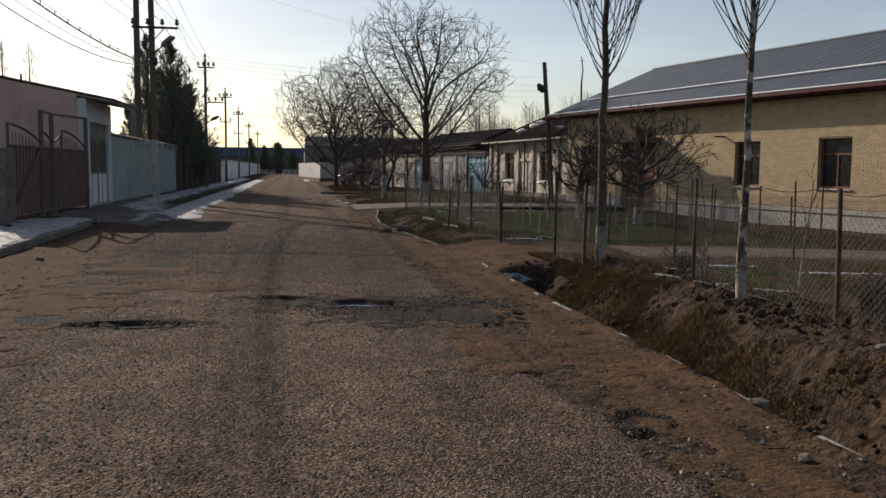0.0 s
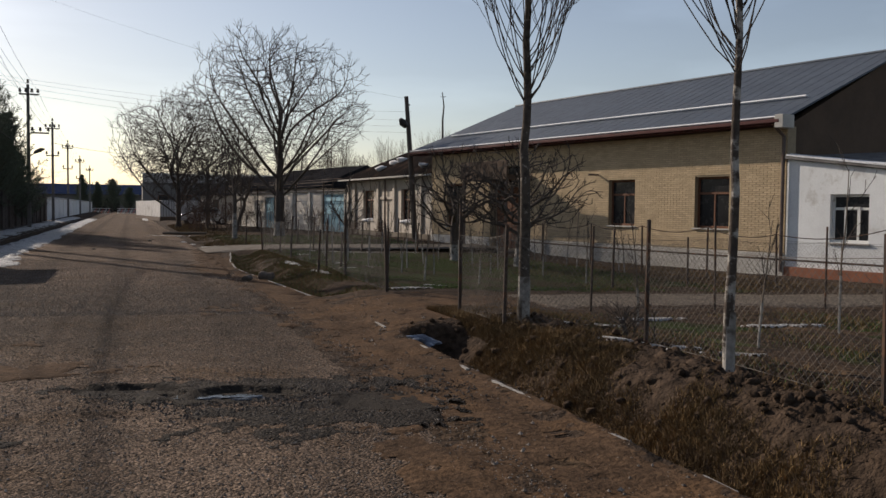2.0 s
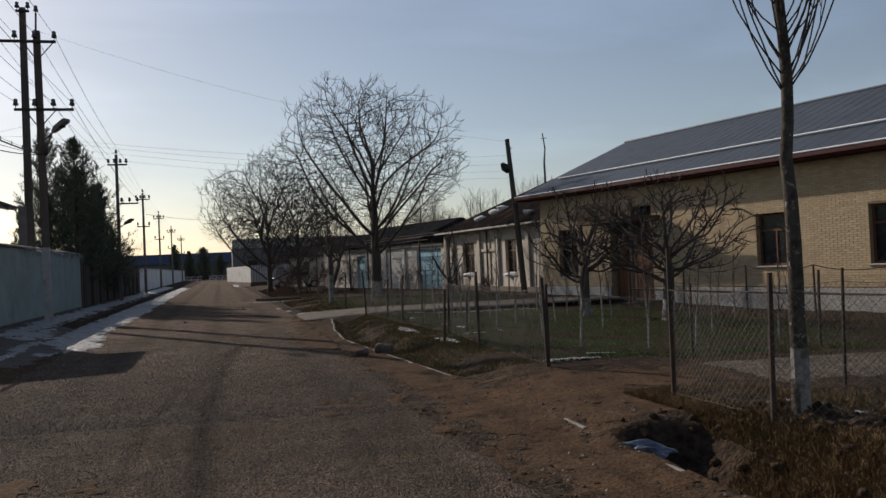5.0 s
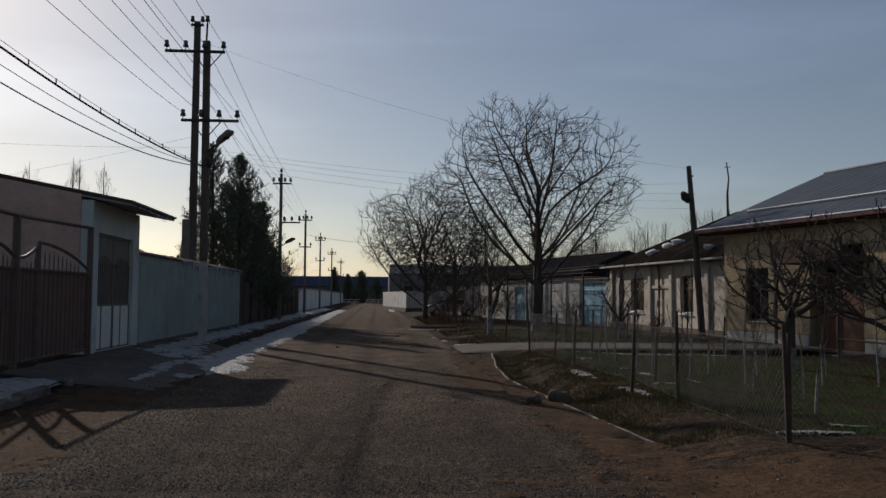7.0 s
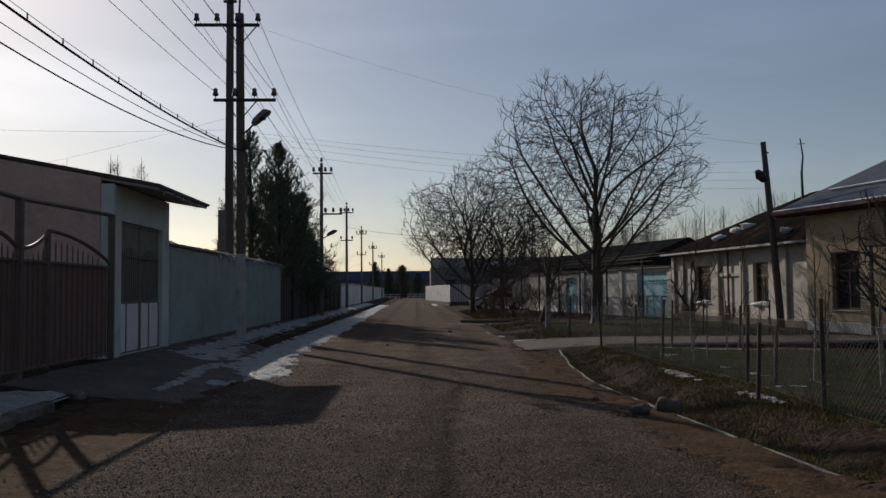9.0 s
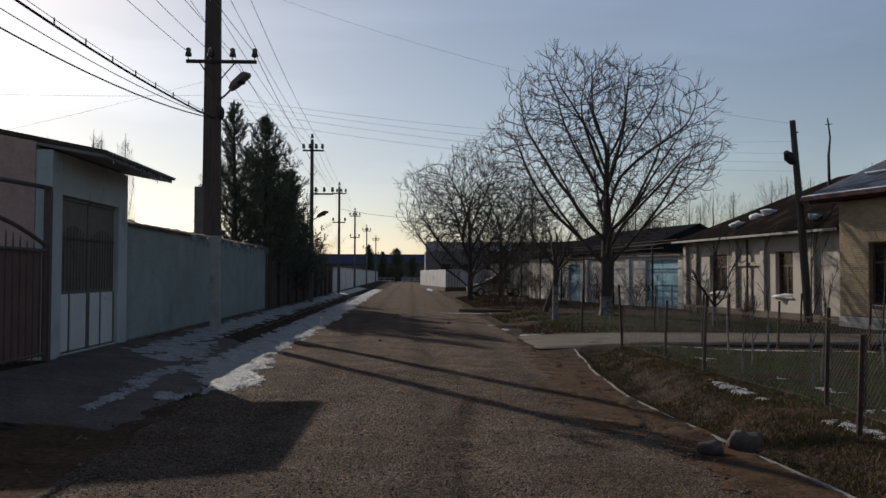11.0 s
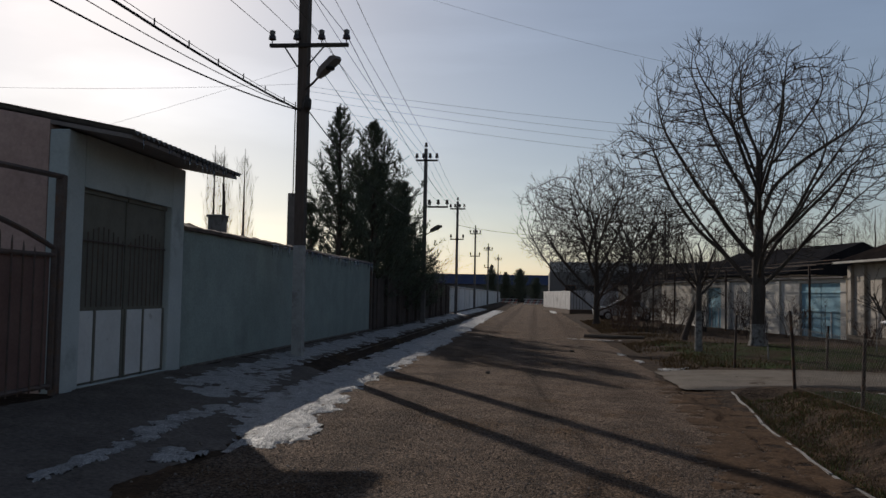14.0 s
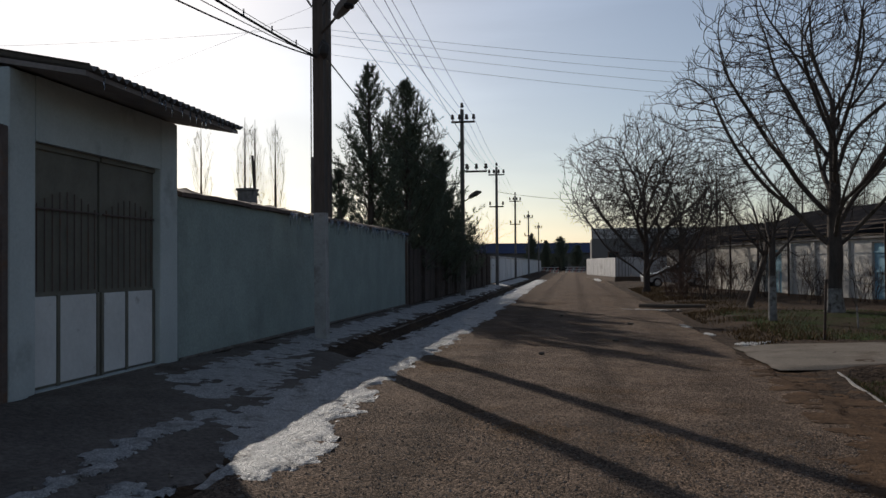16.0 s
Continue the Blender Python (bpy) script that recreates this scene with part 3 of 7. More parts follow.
def strip(name, rows, material, label, category, kind="structure", zf=None, lift=0.02, jag=0.0, across=8):
    """A ground strip between two edge lines; rows of (x0, y0, x1, y1)."""
    g = Geo()
    for r, (x0, y0, x1, y1) in enumerate(rows):
        for i in range(across + 1):
            t = i / across
            x, y = mixv(x0, x1, t), mixv(y0, y1, t)
            x += jag * fbm(x, y, 1.3)
            y += jag * fbm(y, x, 1.3)
            z = (zf or ground_z)(x, y) + lift + 0.006 * fbm(x, y, 2.0)
            if i in (0, across) or r in (0, len(rows) - 1):
                z -= 0.06
            g.v.append((x, y, z))
    for r in range(len(rows) - 1):
        for i in range(across):
            a = r * (across + 1) + i
            g.f.append((a, a + 1, a + across + 2, a + across + 1))
    return solo(name, g, material, label, category, kind, smooth=True)


# concrete path to the houses, and the gravel lane between the two gardens
strip("concrete_path", [(3.0 + 0.55 * i, 31.7 + 0.02 * i, 3.0 + 0.55 * i, 35.4 - 0.03 * i) for i in range(22)], CONCRETE,
      "pale worn concrete path crossing the ditch", "path", zf=lambda x, y: mixv(0.03, 0.10, sstep(3.5, 6, x)), lift=0.05, jag=0.09, across=40)
strip("gravel_lane", [(6.8 + 0.6 * i, 13.7, 6.8 + 0.6 * i, 16.0) for i in range(25)], GRAVEL, "pale gravel lane between wire fences", "path", lift=0.03, jag=0.15, across=12)
strip("apron", [(-2.74 - 0.065 * i, 20.8, -2.74 - 0.065 * i, 31.6) for i in range(40)], PAVING, "dark grey trodden ramp up to the gate", "pavement",
      lift=0.014, jag=0.16, across=110)
strip("pavement", [(-5.27, 31.3 + 0.5 * i, -4.07, 31.3 + 0.5 * i) for i in range(90)], PAVING, "dark grey trodden pavement along the wall", "pavement",
      lift=0.014, jag=0.0, across=10)

strip("road_shoulder", [(-2.4 - 0.085 * i, 4.0, -2.4 - 0.085 * i, 23.0) for i in range(17)], ORANGEDIRT, "brown trodden dirt between road and kerb", "dirt", lift=0.012, jag=0.14, across=140)
strip("garden_lawn", [(5.1 + 0.45 * i, 16.7 + 0.06 * i, 5.1 + 0.45 * i, 31.2) for i in range(20)], GREENSOIL, "mossy green lawn soil in the fenced garden", "lawn", lift=0.03, jag=0.25, across=40)
strip("tree_lawn", [(4.3 + 0.45 * i, 36.1, 4.3 + 0.45 * i, 46.5) for i in range(19)], GREENSOIL, "mossy green lawn soil round the tree", "lawn", lift=0.03, jag=0.3, across=30)
strip("plot_grass", [(6.8 + 0.5 * i, 5.0, 6.8 + 0.5 * i, 12.2) for i in range(16)], GREENSOIL, "patchy green growth on the plot", "lawn", lift=-0.005, jag=0.5, across=30)
# thin concrete lip along the ditch, broken in places
def lip_piece(y0, y1):
    g = Geo()
    ys = axis([(y0, y1, 0.3)])
    for y in ys:
        x = rim_x(y) + 0.03 * fbm(2.0, y, 1.2)
        z = ground_z(x, y) - 0.01
        for dx, dz in ((-0.022, -0.08), (-0.018, 0.022), (0.018, 0.018), (0.022, -0.12)):
            g.v.append((x + dx, y, z + dz))
    for r in range(len(ys) - 1):
        for i in range(3):
            a = r * 4 + i
            g.f.append((a, a + 4, a + 5, a + 1))
    g.f += [(0, 1, 2, 3), tuple(len(g.v) - 4 + i for i in (3, 2, 1, 0))]
    return g


for a, b in ((1.9, 2.6), (2.9, 3.3), (5.2, 5.5), (9.1, 9.3), (4.1, 4.6), (6.3, 6.6), (7.7, 8.5), (10.4, 10.9), (12.2, 12.7), (16.6, 18.2), (18.5, 21.3), (21.45, 24.3), (24.4, 27.7), (27.8, 31.4)):
    solo("ditch_lip", lip_piece(a, b), LIP, "thin broken concrete lip of the roadside ditch", "kerb", "structure")

# ---------------- raised plot with kerb before the gate, and the gutter ----------------
def build_plot():
    t = thing("raised_plot", (-4.6, 16, 0), "raised earth plot with a dirty concrete kerb", "raised bed", kind="structure")
    g = Geo()
    y = 8.0
    rng = random.Random(4)
    while y < 19.6:
        ln = 1.0 + 0.1 * rng.random()
        x = -3.75 - 0.025 * (y - 12)
        g.box((x - 0.16, y, 0.0), (x + rng.uniform(-0.02, 0.02), y + ln - 0.02, 0.33 + rng.uniform(-0.015, 0.015)), 0.03)
        y += ln
    g.box((-5.2, 20.52, 0.0), (-4.0, 20.7, 0.33), 0.03)
    part("kerb", g, KERB, t, "broken dirty concrete kerb stones")
    s = Geo()
    xs, ys = axis([(-5.9, -3.95, 0.1)]), axis([(8, 20.6, 0.12)])
    for yy in ys:
        for xx in xs:
            s.v.append((min(xx, -3.86 - 0.025 * (yy - 12)), yy, 0.31 + 0.02 * fbm(xx, yy, 1.6)))
    w = len(xs)
    for j in range(len(ys) - 1):
        for i in range(w - 1):
            a = j * w + i
            s.f.append((a, a + 1, a + w + 1, a + w))
    part("soil", s, EARTH, t, smooth=True)


build_plot()


def gutter():
    g = Geo()
    for x, w in ((-4.02, 0.07), (-3.6, 0.07)):
        y = 33.5
        while y < 100:
            g.box((x - w / 2, y, 0.02), (x + w / 2, y + 0.98, (0.23 if x < -3.9 else 0.15) + 0.01 * fbm(x, y, 0.7)), 0.012)
            y += 1.0
    solo("gutter_kerb", g, KERB, "low concrete edging of the open gutter", "kerb", "structure")


gutter()


# ---------------- snow ----------------
def left_top(x, y):
    return ground_z(x, y)


def right_edge(y):
    """Outer edge of the ploughed snow along the road."""
    return -2.4 + 0.35 * (1 - sstep(24.0, 29.0, y)) + 0.22 * fbm(5.0, y, 0.55) + 0.12 * fbm(2.0, y, 2.5) - 0.25 * sstep(45, 80, y)


def snow_run(name, ys, lo, hi, thick, label, n=22, bare=0.05):
    g = Geo()
    for y in ys:
        a, b = lo(y), hi(y)
        for i in range(n + 1):
            x = mixv(a, b, i / n)
            e = min(i, n - i) / n
            z = ground_z(x, y) if x < -2.7 else max(ground_z(x, y), road_top(x, y))
            ends = sstep(ys[0], ys[0] + 0.9, y) * (1 - sstep(ys[-1] - 2, ys[-1], y))
            cover = sstep(0.0, 0.55, 1.9 * e * (0.4 + 0.6 * ends) + 0.34 * fbm(x, y, 1.6) + 0.42 * fbm(x, y, 7.0) - bare - 0.4 * (1 - ends))
            h = thick * cover * (0.75 + 0.5 * fbm(x, y, 2.2) + 0.55 * fbm(x, y, 9.0)) - 0.02 * (1 - sstep(0.0, 0.35, cover))
            g.v.append((x, y, z + h + 0.008))
    for j in range(len(ys) - 1):
        for i in range(n):
            a = j * (n + 1) + i
            g.f.append((a, a + 1, a + n + 2, a + n + 1))
    return solo(name, g, SNOW, label, "snow", "stuff", smooth=True)


snow_run("roadside_snow", axis([(23.6, 36, 0.05), (36, 45, 0.1), (45, 100, 0.5)]), lambda y: -3.58 + 0.95 * (1 - sstep(23.6, 26.4, y)), right_edge, 0.03, "grainy dirty snow bank along the road edge", 38)
snow_run("pavement_snow", axis([(26.9, 45, 0.12), (45, 100, 0.5)]), lambda y: -5.0 - 0.2 * sstep(30, 45, y) + 0.25 * fbm(1, y, 0.8), lambda y: -4.06, 0.018, "thin trodden snow on the pavement beside the wall", 20, 0.12)
snow_run("forecourt_snow", axis([(26.4, 31.2, 0.08)]), lambda y: -4.7 + 0.3 * fbm(4, y, 1.0), lambda y: -3.35, 0.016, "thin trodden snow beside the ramp", 30, 0.08)
for i, (cx, cy, rx, ry, th) in enumerate(((-3.6, 24.9, 0.16, 1.3, 0.012), (-3.45, 23.0, 0.1, 1.0, 0.012), (-2.95, 23.3, 0.22, 0.3, 0.008))):
    patch("snow_patch", cx, cy, rx, ry, lambda x, y: max(ground_z(x, y), road_top(x, y) if x > -2.75 else -1) + 0.02, SNOW, "small remnant of dirty snow on the ramp", "snow", 0.003, th, i * 4.4, 0.025, 1.6, 4.5)
for i, (cx, cy, rx, ry, th) in enumerate(((-4.6, 18.7, 1.1, 1.9, 0.07), (-4.55, 15.9, 1.0, 1.9, 0.07), (-4.5, 13.0, 0.6, 1.8, 0.05))):
    patch("snow_patch", cx, cy, rx, ry, lambda x, y: 0.315 + 0.02 * fbm(x, y, 1.6), SNOW, "thin snow lying on the raised plot", "snow", 0.005, th, i * 4.4, 0.05, 0.4, 1.8,
          cut=lambda x, y: -3.93 - 0.025 * (y - 12) - x)
for i, (cx, cy, rx, ry) in enumerate(((5.9, 9.25, 0.5, 0.1), (6.5, 8.9, 0.6, 0.07), (6.3, 11.2, 0.4, 0.1), (5.6, 11.6, 0.4, 0.1), (9.5, 11.2, 0.6, 0.1), (7.9, 12.2, 0.5, 0.1),
                                      (5.4, 16.6, 0.4, 0.08), (6.3, 17.2, 0.4, 0.06), (4.7, 20.9, 0.12, 0.5), (4.6, 24.0, 0.12, 0.8), (5.6, 22.0, 0.5, 0.1), (8.0, 31.0, 2.0, 0.1),
                                      (3.5, 36.2, 0.3, 0.25), (3.0, 38.5, 0.1, 0.4), (2.8, 41.0, 0.1, 0.5), (2.6, 49, 0.9, 0.25), (6.6, 5.3, 0.5, 0.08), (5.9, 24.5, 0.16, 0.9), (6.4, 22.5, 0.12, 0.7), (7.2, 25.2, 0.12, 0.6), (5.7, 28.0, 0.14, 0.9), (8.2, 23.0, 0.3, 0.12))):
    patch("snow_patch", cx, cy, rx, ry, lambda x, y: ground_z(x, y) + 0.02, SNOW, "narrow leftover snow on the earth", "snow", 0.003, 0.006, i * 2.9, 0.03, 2.4, 5.5)


# ---------------- brown gate and fence ----------------
XW = -5.3


def sx(y, z, x=XW):
    return (x, y, z)


def build_gate():
    t = thing("yard_gate", (XW, 21.7, 0.38), "dark brown steel yard gate with arched tops and upright bars", "gate")
    for y, z in ((25.28, 2.98), (21.65, 2.9), (20.72, 2.92)):
        part("post", Geo().box((XW - 0.05, y - 0.05, 0.2), (XW + 0.05, y + 0.05, z), 0.01), DARKSTEEL, t)
    part("lintel", Geo().tube([(XW, 20.7, 2.9), (XW, 21.65, 2.88), (XW, 25.3, 2.96)], 0.035, 6), DARKSTEEL, t)

    def leaf(name, y0, y1, za, zb, bars):
        """Arched leaf: za at y0, zb at y1."""
        arc = [(XW, mixv(y0, y1, i / 14), mixv(za, zb, (i / 14) ** 2.0)) for i in range(15)]
        lf = part(name, Geo().tube(arc, 0.03, 6).tube([(XW, y0, 0.45), (XW, y0, za)], 0.035, 6).tube([(XW, y1, 0.45), (XW, y1, zb)], 0.035, 6)
                  .tube([(XW, y0, 0.5), (XW, y1, 0.5)], 0.03, 6).tube([(XW, y0, 2.02), (XW, y1, 2.02)], 0.03, 6), DARKSTEEL, t)
        for i in range(bars):
            k = (i + 1) / (bars + 1)
            y = mixv(y0, y1, k)
            top = mixv(za, zb, k ** 2.0) - 0.12
            part("bar", Geo().tube([(XW + 0.02, y, 0.45), (XW + 0.02, y, top - 0.08), (XW + 0.02, y, top)], [0.012, 0.012, 0.003], 5), DARKSTEEL, lf)
        # added backing, coloured like the dim pink wall visible through the bars
        part("sheet", Geo().box((XW - 0.04, y0 + 0.04, 0.48), (XW - 0.03, y1 - 0.04, 2.0)), SHEETBROWN, lf, "added red-brown sheet standing in for the dim wall behind the bars")
        return lf
    leaf("leaf", 22.6, 25.18, 2.5, 2.1, 11)
    leaf("leaf", 18.25, 20.66, 2.48, 2.15, 9)
    leaf("wicket", 20.8, 21.58, 2.4, 2.2, 4)
    leaf("side_panel", 21.72, 22.54, 2.2, 2.45, 4)
    part("brace", Geo().tube([(XW + 0.03, 18.4, 0.6), (XW + 0.03, 20.6, 2.0)], 0.03, 6), DARKSTEEL, t)


build_gate()
g = Geo().box((XW - 0.35, 17.45, 0.2), (XW + 0.15, 18.15, 1.95), 0.02)
solo("gate_pier", g, KERB, "dark masonry pier at the end of the gate", "pier")


# ---------------- gatehouse ----------------
def corrugated(y0, y1, path, period=0.15, amp=0.025, per=6, thick=0.012):
    """A wavy sheet: waves follow y, path gives (x, z) from eave to ridge."""
    n = round((y1 - y0) / period * per)
    g = Geo()
    for i in range(n + 1):
        y = mixv(y0, y1, i / n)
        h = amp * math.cos(2 * math.pi * i / per)
        for x, z in path:
            g.v.append((x, y, z + h))
        for x, z in path:
            g.v.append((x, y, z + h - thick))
    w = len(path)
    for i in range(n):
        a, b = i * 2 * w, (i + 1) * 2 * w
        for k in range(w - 1):
            g.f.append((a + k, a + k + 1, b + k + 1, b + k))
            g.f.append((a + w + k, b + w + k, b + w + k + 1, a + w + k + 1))
        g.f.append((a, b, b + w, a + w))
        g.f.append((a + w - 1, a + 2 * w - 1, b + 2 * w - 1, b + w - 1))
    return g


def icicles(name, line, rng, count, lmax, label):
    g = Geo()
    (xa, ya, za), (xb, yb, zb) = line
    for i in range(count):
        t = rng.random()
        p = Vector((mixv(xa, xb, t), mixv(ya, yb, t), mixv(za, zb, t)))
        ln = lmax * (0.25 + 0.75 * rng.random() ** 2)
        g.tube([p, p - Vector((0, 0, ln * 0.5)), p - Vector((0, 0, ln))], [0.014, 0.009, 0.001], 5)
    return solo(name, g, ICE, label, "icicles", "stuff", smooth=True)


def build_gatehouse():
    t = thing("gatehouse", (-7.3, 27.2, 0.38), "small gatehouse with teal front, pink side and sloping slate roof", "building")
    y0, y1, xb = 25.4, 28.92, -9.4
    oy0, oy1, oz0, oz1 = 25.82, 28.44, 0.41, 2.91
    f = Geo()
    f.box((XW - 0.25, y0, 0.1), (XW, oy0, 3.56), 0.015)
    f.box((XW - 0.25, oy1, 0.1), (XW, y1, 3.56), 0.015)
    f.box((XW - 0.25, oy0, oz1), (XW - 0.002, oy1, 3.56), 0.0)
    f.box((XW - 0.25, oy0, 0.1), (XW - 0.002, oy1, oz0), 0.0)
    part("front_wall", f, TEALPALE, t, "pale teal painted front wall")
    for ya, yb in ((y0, y0 + 0.25), (y1 - 0.25, y1)):
        s = Geo()
        k = 0
        for y in (ya, yb):
            s.v += [(XW - 0.252, y, 0.1), (xb, y, 0.1), (xb, y, 4.40), (XW - 0.252, y, 3.68)]
        s.f += [tuple(k + i for i in q) for q in ((0, 1, 2, 3), (7, 6, 5, 4), (0, 4, 5, 1), (1, 5, 6, 2), (2, 6, 7, 3), (3, 7, 4, 0))]
        part("side_wall", s, PINK, t, "pink-beige rendered side wall")
    part("rear_wall", Geo().box((xb, y0 + 0.25, 0.1), (xb + 0.25, y1 - 0.25, 4.3)), PINK, t)
    part("floor_slab", Geo().box((xb + 0.25, y0 + 0.25, 0.2), (XW - 0.25, y1 - 0.25, 0.4)), CONCRETE, t)
    roof = part("roof", corrugated(25.37, 29.15, [(-4.46, 3.52), (-6.2, 3.86), (-8, 4.2), (-9.85, 4.52)]), SLATE, t, "corrugated grey slate roof")
    part("soffit", Geo().add([(-4.52, 25.405, 3.49), (-9.8, 25.405, 4.45), (-9.8, 29.1, 4.45), (-4.52, 29.1, 3.49), (-4.52, 25.405, 3.44), (-9.8, 25.405, 4.4), (-9.8, 29.1, 4.4), (-4.52, 29.1, 3.44)],
                             [(0, 1, 2, 3), (7, 6, 5, 4), (0, 4, 5, 1), (1, 5, 6, 2), (2, 6, 7, 3), (3, 7, 4, 0)]), SOFFIT, roof, "grey boarded soffit")
    # double doors: white lower panels, dark green grilled upper panels
    ym = (oy0 + oy1) / 2
    for a, b in ((oy0 + 0.02, ym - 0.02), (ym + 0.02, oy1 - 0.02)):
        d = part("door", Geo().box((XW - 0.14, a, oz0), (XW - 0.1, b, oz1), 0.005), GREENSTEEL, t, "steel door with white lower panels")
        st = 0.05
        for q in (a, a + (b - a) * (0.38 if a < ym - 0.1 else 0.45) - st / 2, b - st):
            part("stile", Geo().box((XW - 0.1, q, oz0), (XW - 0.07, q + st, 1.36), 0.004), GREENSTEEL, d)
        part("top_rail", Geo().box((XW - 0.1, a, oz1 - 0.06), (XW - 0.07, b, oz1), 0.004), GREENSTEEL, d)
        cut = a + (b - a) * (0.38 if a < ym - 0.1 else 0.45)
        for p, q in ((a + st + 0.01, cut - st / 2 - 0.01), (cut + st / 2 + 0.01, b - st - 0.01)):
            part("panel", Geo().box((XW - 0.1, p, oz0 + 0.03), (XW - 0.078, q, 1.35), 0.006), WHITEPANEL, d, "off-white painted panel")
        for i in range(9):
            y = mixv(a + 0.1, b - 0.1, i / 8)
            part("grille_bar", Geo().tube([(XW - 0.075, y, 1.4), (XW - 0.075, y, 2.3 + 0.15 * math.sin(i * 0.4))], 0.008, 5), DARKSTEEL, d)
        part("grille_rail", Geo().tube([(XW - 0.075, a + 0.03, 2.25), (XW - 0.075, b - 0.03, 2.25)], 0.012, 5), DARKSTEEL, d)
    part("threshold", Geo().box((XW - 0.2, oy0 - 0.05, 0.3), (XW + 0.06, oy1 + 0.05, 0.40), 0.015), CONCRETE, t)


build_gatehouse()
icicles("eave_icicles", ((-4.47, 25.6, 3.49), (-4.47, 28.9, 3.49)), random.Random(3), 26, 0.2, "thin icicles hanging from the slate eave")


# ---------------- teal wall, brown fence, far white wall ----------------
def build_teal_wall():
    t = thing("boundary_wall", (XW, 36.9, 0.3), "long teal limewashed boundary wall with crumbling brown coping", "wall")
    part("wall_body", Geo().box((XW - 0.3, 28.93, 0.0), (XW - 0.01, 44.8, 2.62), 0.02), TEAL, t)
    cap = Geo()
    ys = axis([(28.95, 44.78, 0.16)])
    for y in ys:
        o, h = 0.07 + 0.035 * fbm(3.0, y, 1.7), 0.10 + 0.04 * fbm(6.0, y, 2.3)
        lo = 2.615 - 0.025 * abs(fbm(9.0, y, 3.0))
        cap.v += [(XW + o, y, lo), (XW + o - 0.01, y, lo + 0.06), (XW - 0.12, y, 2.62 + h), (XW - 0.4, y, 2.62 + h * 0.8), (XW - 0.4, y, 2.6)]
    for r in range(len(ys) - 1):
        for i in range(5):
            a, b = r * 5 + i, r * 5 + (i + 1) % 5
            cap.f.append((a, b, b + 5, a + 5))
    cap.f += [(4, 3, 2, 1, 0), tuple(len(cap.v) - 5 + i for i in range(5))]
    part("coping", cap, COPING, t, "crumbling rusty-brown coping")
    part("plinth", Geo().box((XW, 28.93, 0.05), (XW + 0.04, 44.8, 0.42), 0.015), KERB, t, "damp dirty base course")
    part("end_post", Geo().box((XW - 0.32, 44.82, 0.0), (XW + 0.05, 45.0, 2.7), 0.015), DARKSTEEL, t)


build_teal_wall()
icicles("wall_icicles", ((XW + 0.13, 33.2, 2.63), (XW + 0.13, 44.5, 2.63)), random.Random(5), 120, 0.34, "icicles hanging from the wall coping")


def build_brown_fence():
    t = thing("board_fence", (XW, 58, 0.25), "tall dark brown board fence with posts", "fence")
    rng = random.Random(8)
    y = 45.05
    i = 0
    while y < 72.5:
        if i % 9 == 0:
            part("post", Geo().box((XW - 0.12, y, 0.0), (XW + 0.1, y + 0.16, 2.32), 0.01), FENCEWOOD, t)
            y += 0.17
        else:
            part("board", Geo().box((XW - 0.05, y, 0.1), (XW + rng.uniform(-0.02, 0.015), y + 0.31, 2.18 + rng.uniform(-0.03, 0.03)), 0.006), FENCEWOOD, t)
            y += 0.325
        i += 1
    for z in (0.6, 1.8):
        part("rail", Geo().box((XW - 0.1, 45.1, z), (XW - 0.055, 72.4, z + 0.08)), FENCEWOOD, t)


build_brown_fence()


def build_far_wall():
    t = thing("boundary_wall", (-5.6, 120, 0), "low white boundary wall with snow on its coping", "wall")
    a = 76.0
    k = 0
    while a < 172:
        x = -5.5 - 0.006 * (a - 76)
        part("panel", Geo().box((x - 0.2, a, 0), (x, a + 5.8, 2.1), 0.02), WHITE, t)
        part("pillar", Geo().box((x - 0.28, a + 5.8, 0), (x + 0.06, a + 6.2, 2.25), 0.02), WHITE, t)
        part("coping", Geo().box((x - 0.28, a, 2.1), (x + 0.07, a + 5.78, 2.2), 0.02), SNOW if k % 3 == 1 else CREAM, t)
        a += 6.22
        k += 1


build_far_wall()


# ---------------- yellow brick building and the white wing ----------------
YR = Vector((18.15, 21.07, 0))
YD = Vector((-0.2362, 0.9717, 0))
YN = Vector((0.9717, 0.2362, 0))


def yp(s, n, z):
    """Point of the yellow building: s along its front, n into it."""
    p = YR + s * YD + n * YN
    return (p.x, p.y, z)


Y_OPEN = ((1.95, 3.27, 1.08, 2.68), (5.83, 7.09, 1.08, 2.66), (11.75, 14.07, 0.0, 3.34), (16.1, 17.35, 0.82, 2.7))
Y_LEN, Y_TOP = 18.6, 4.05


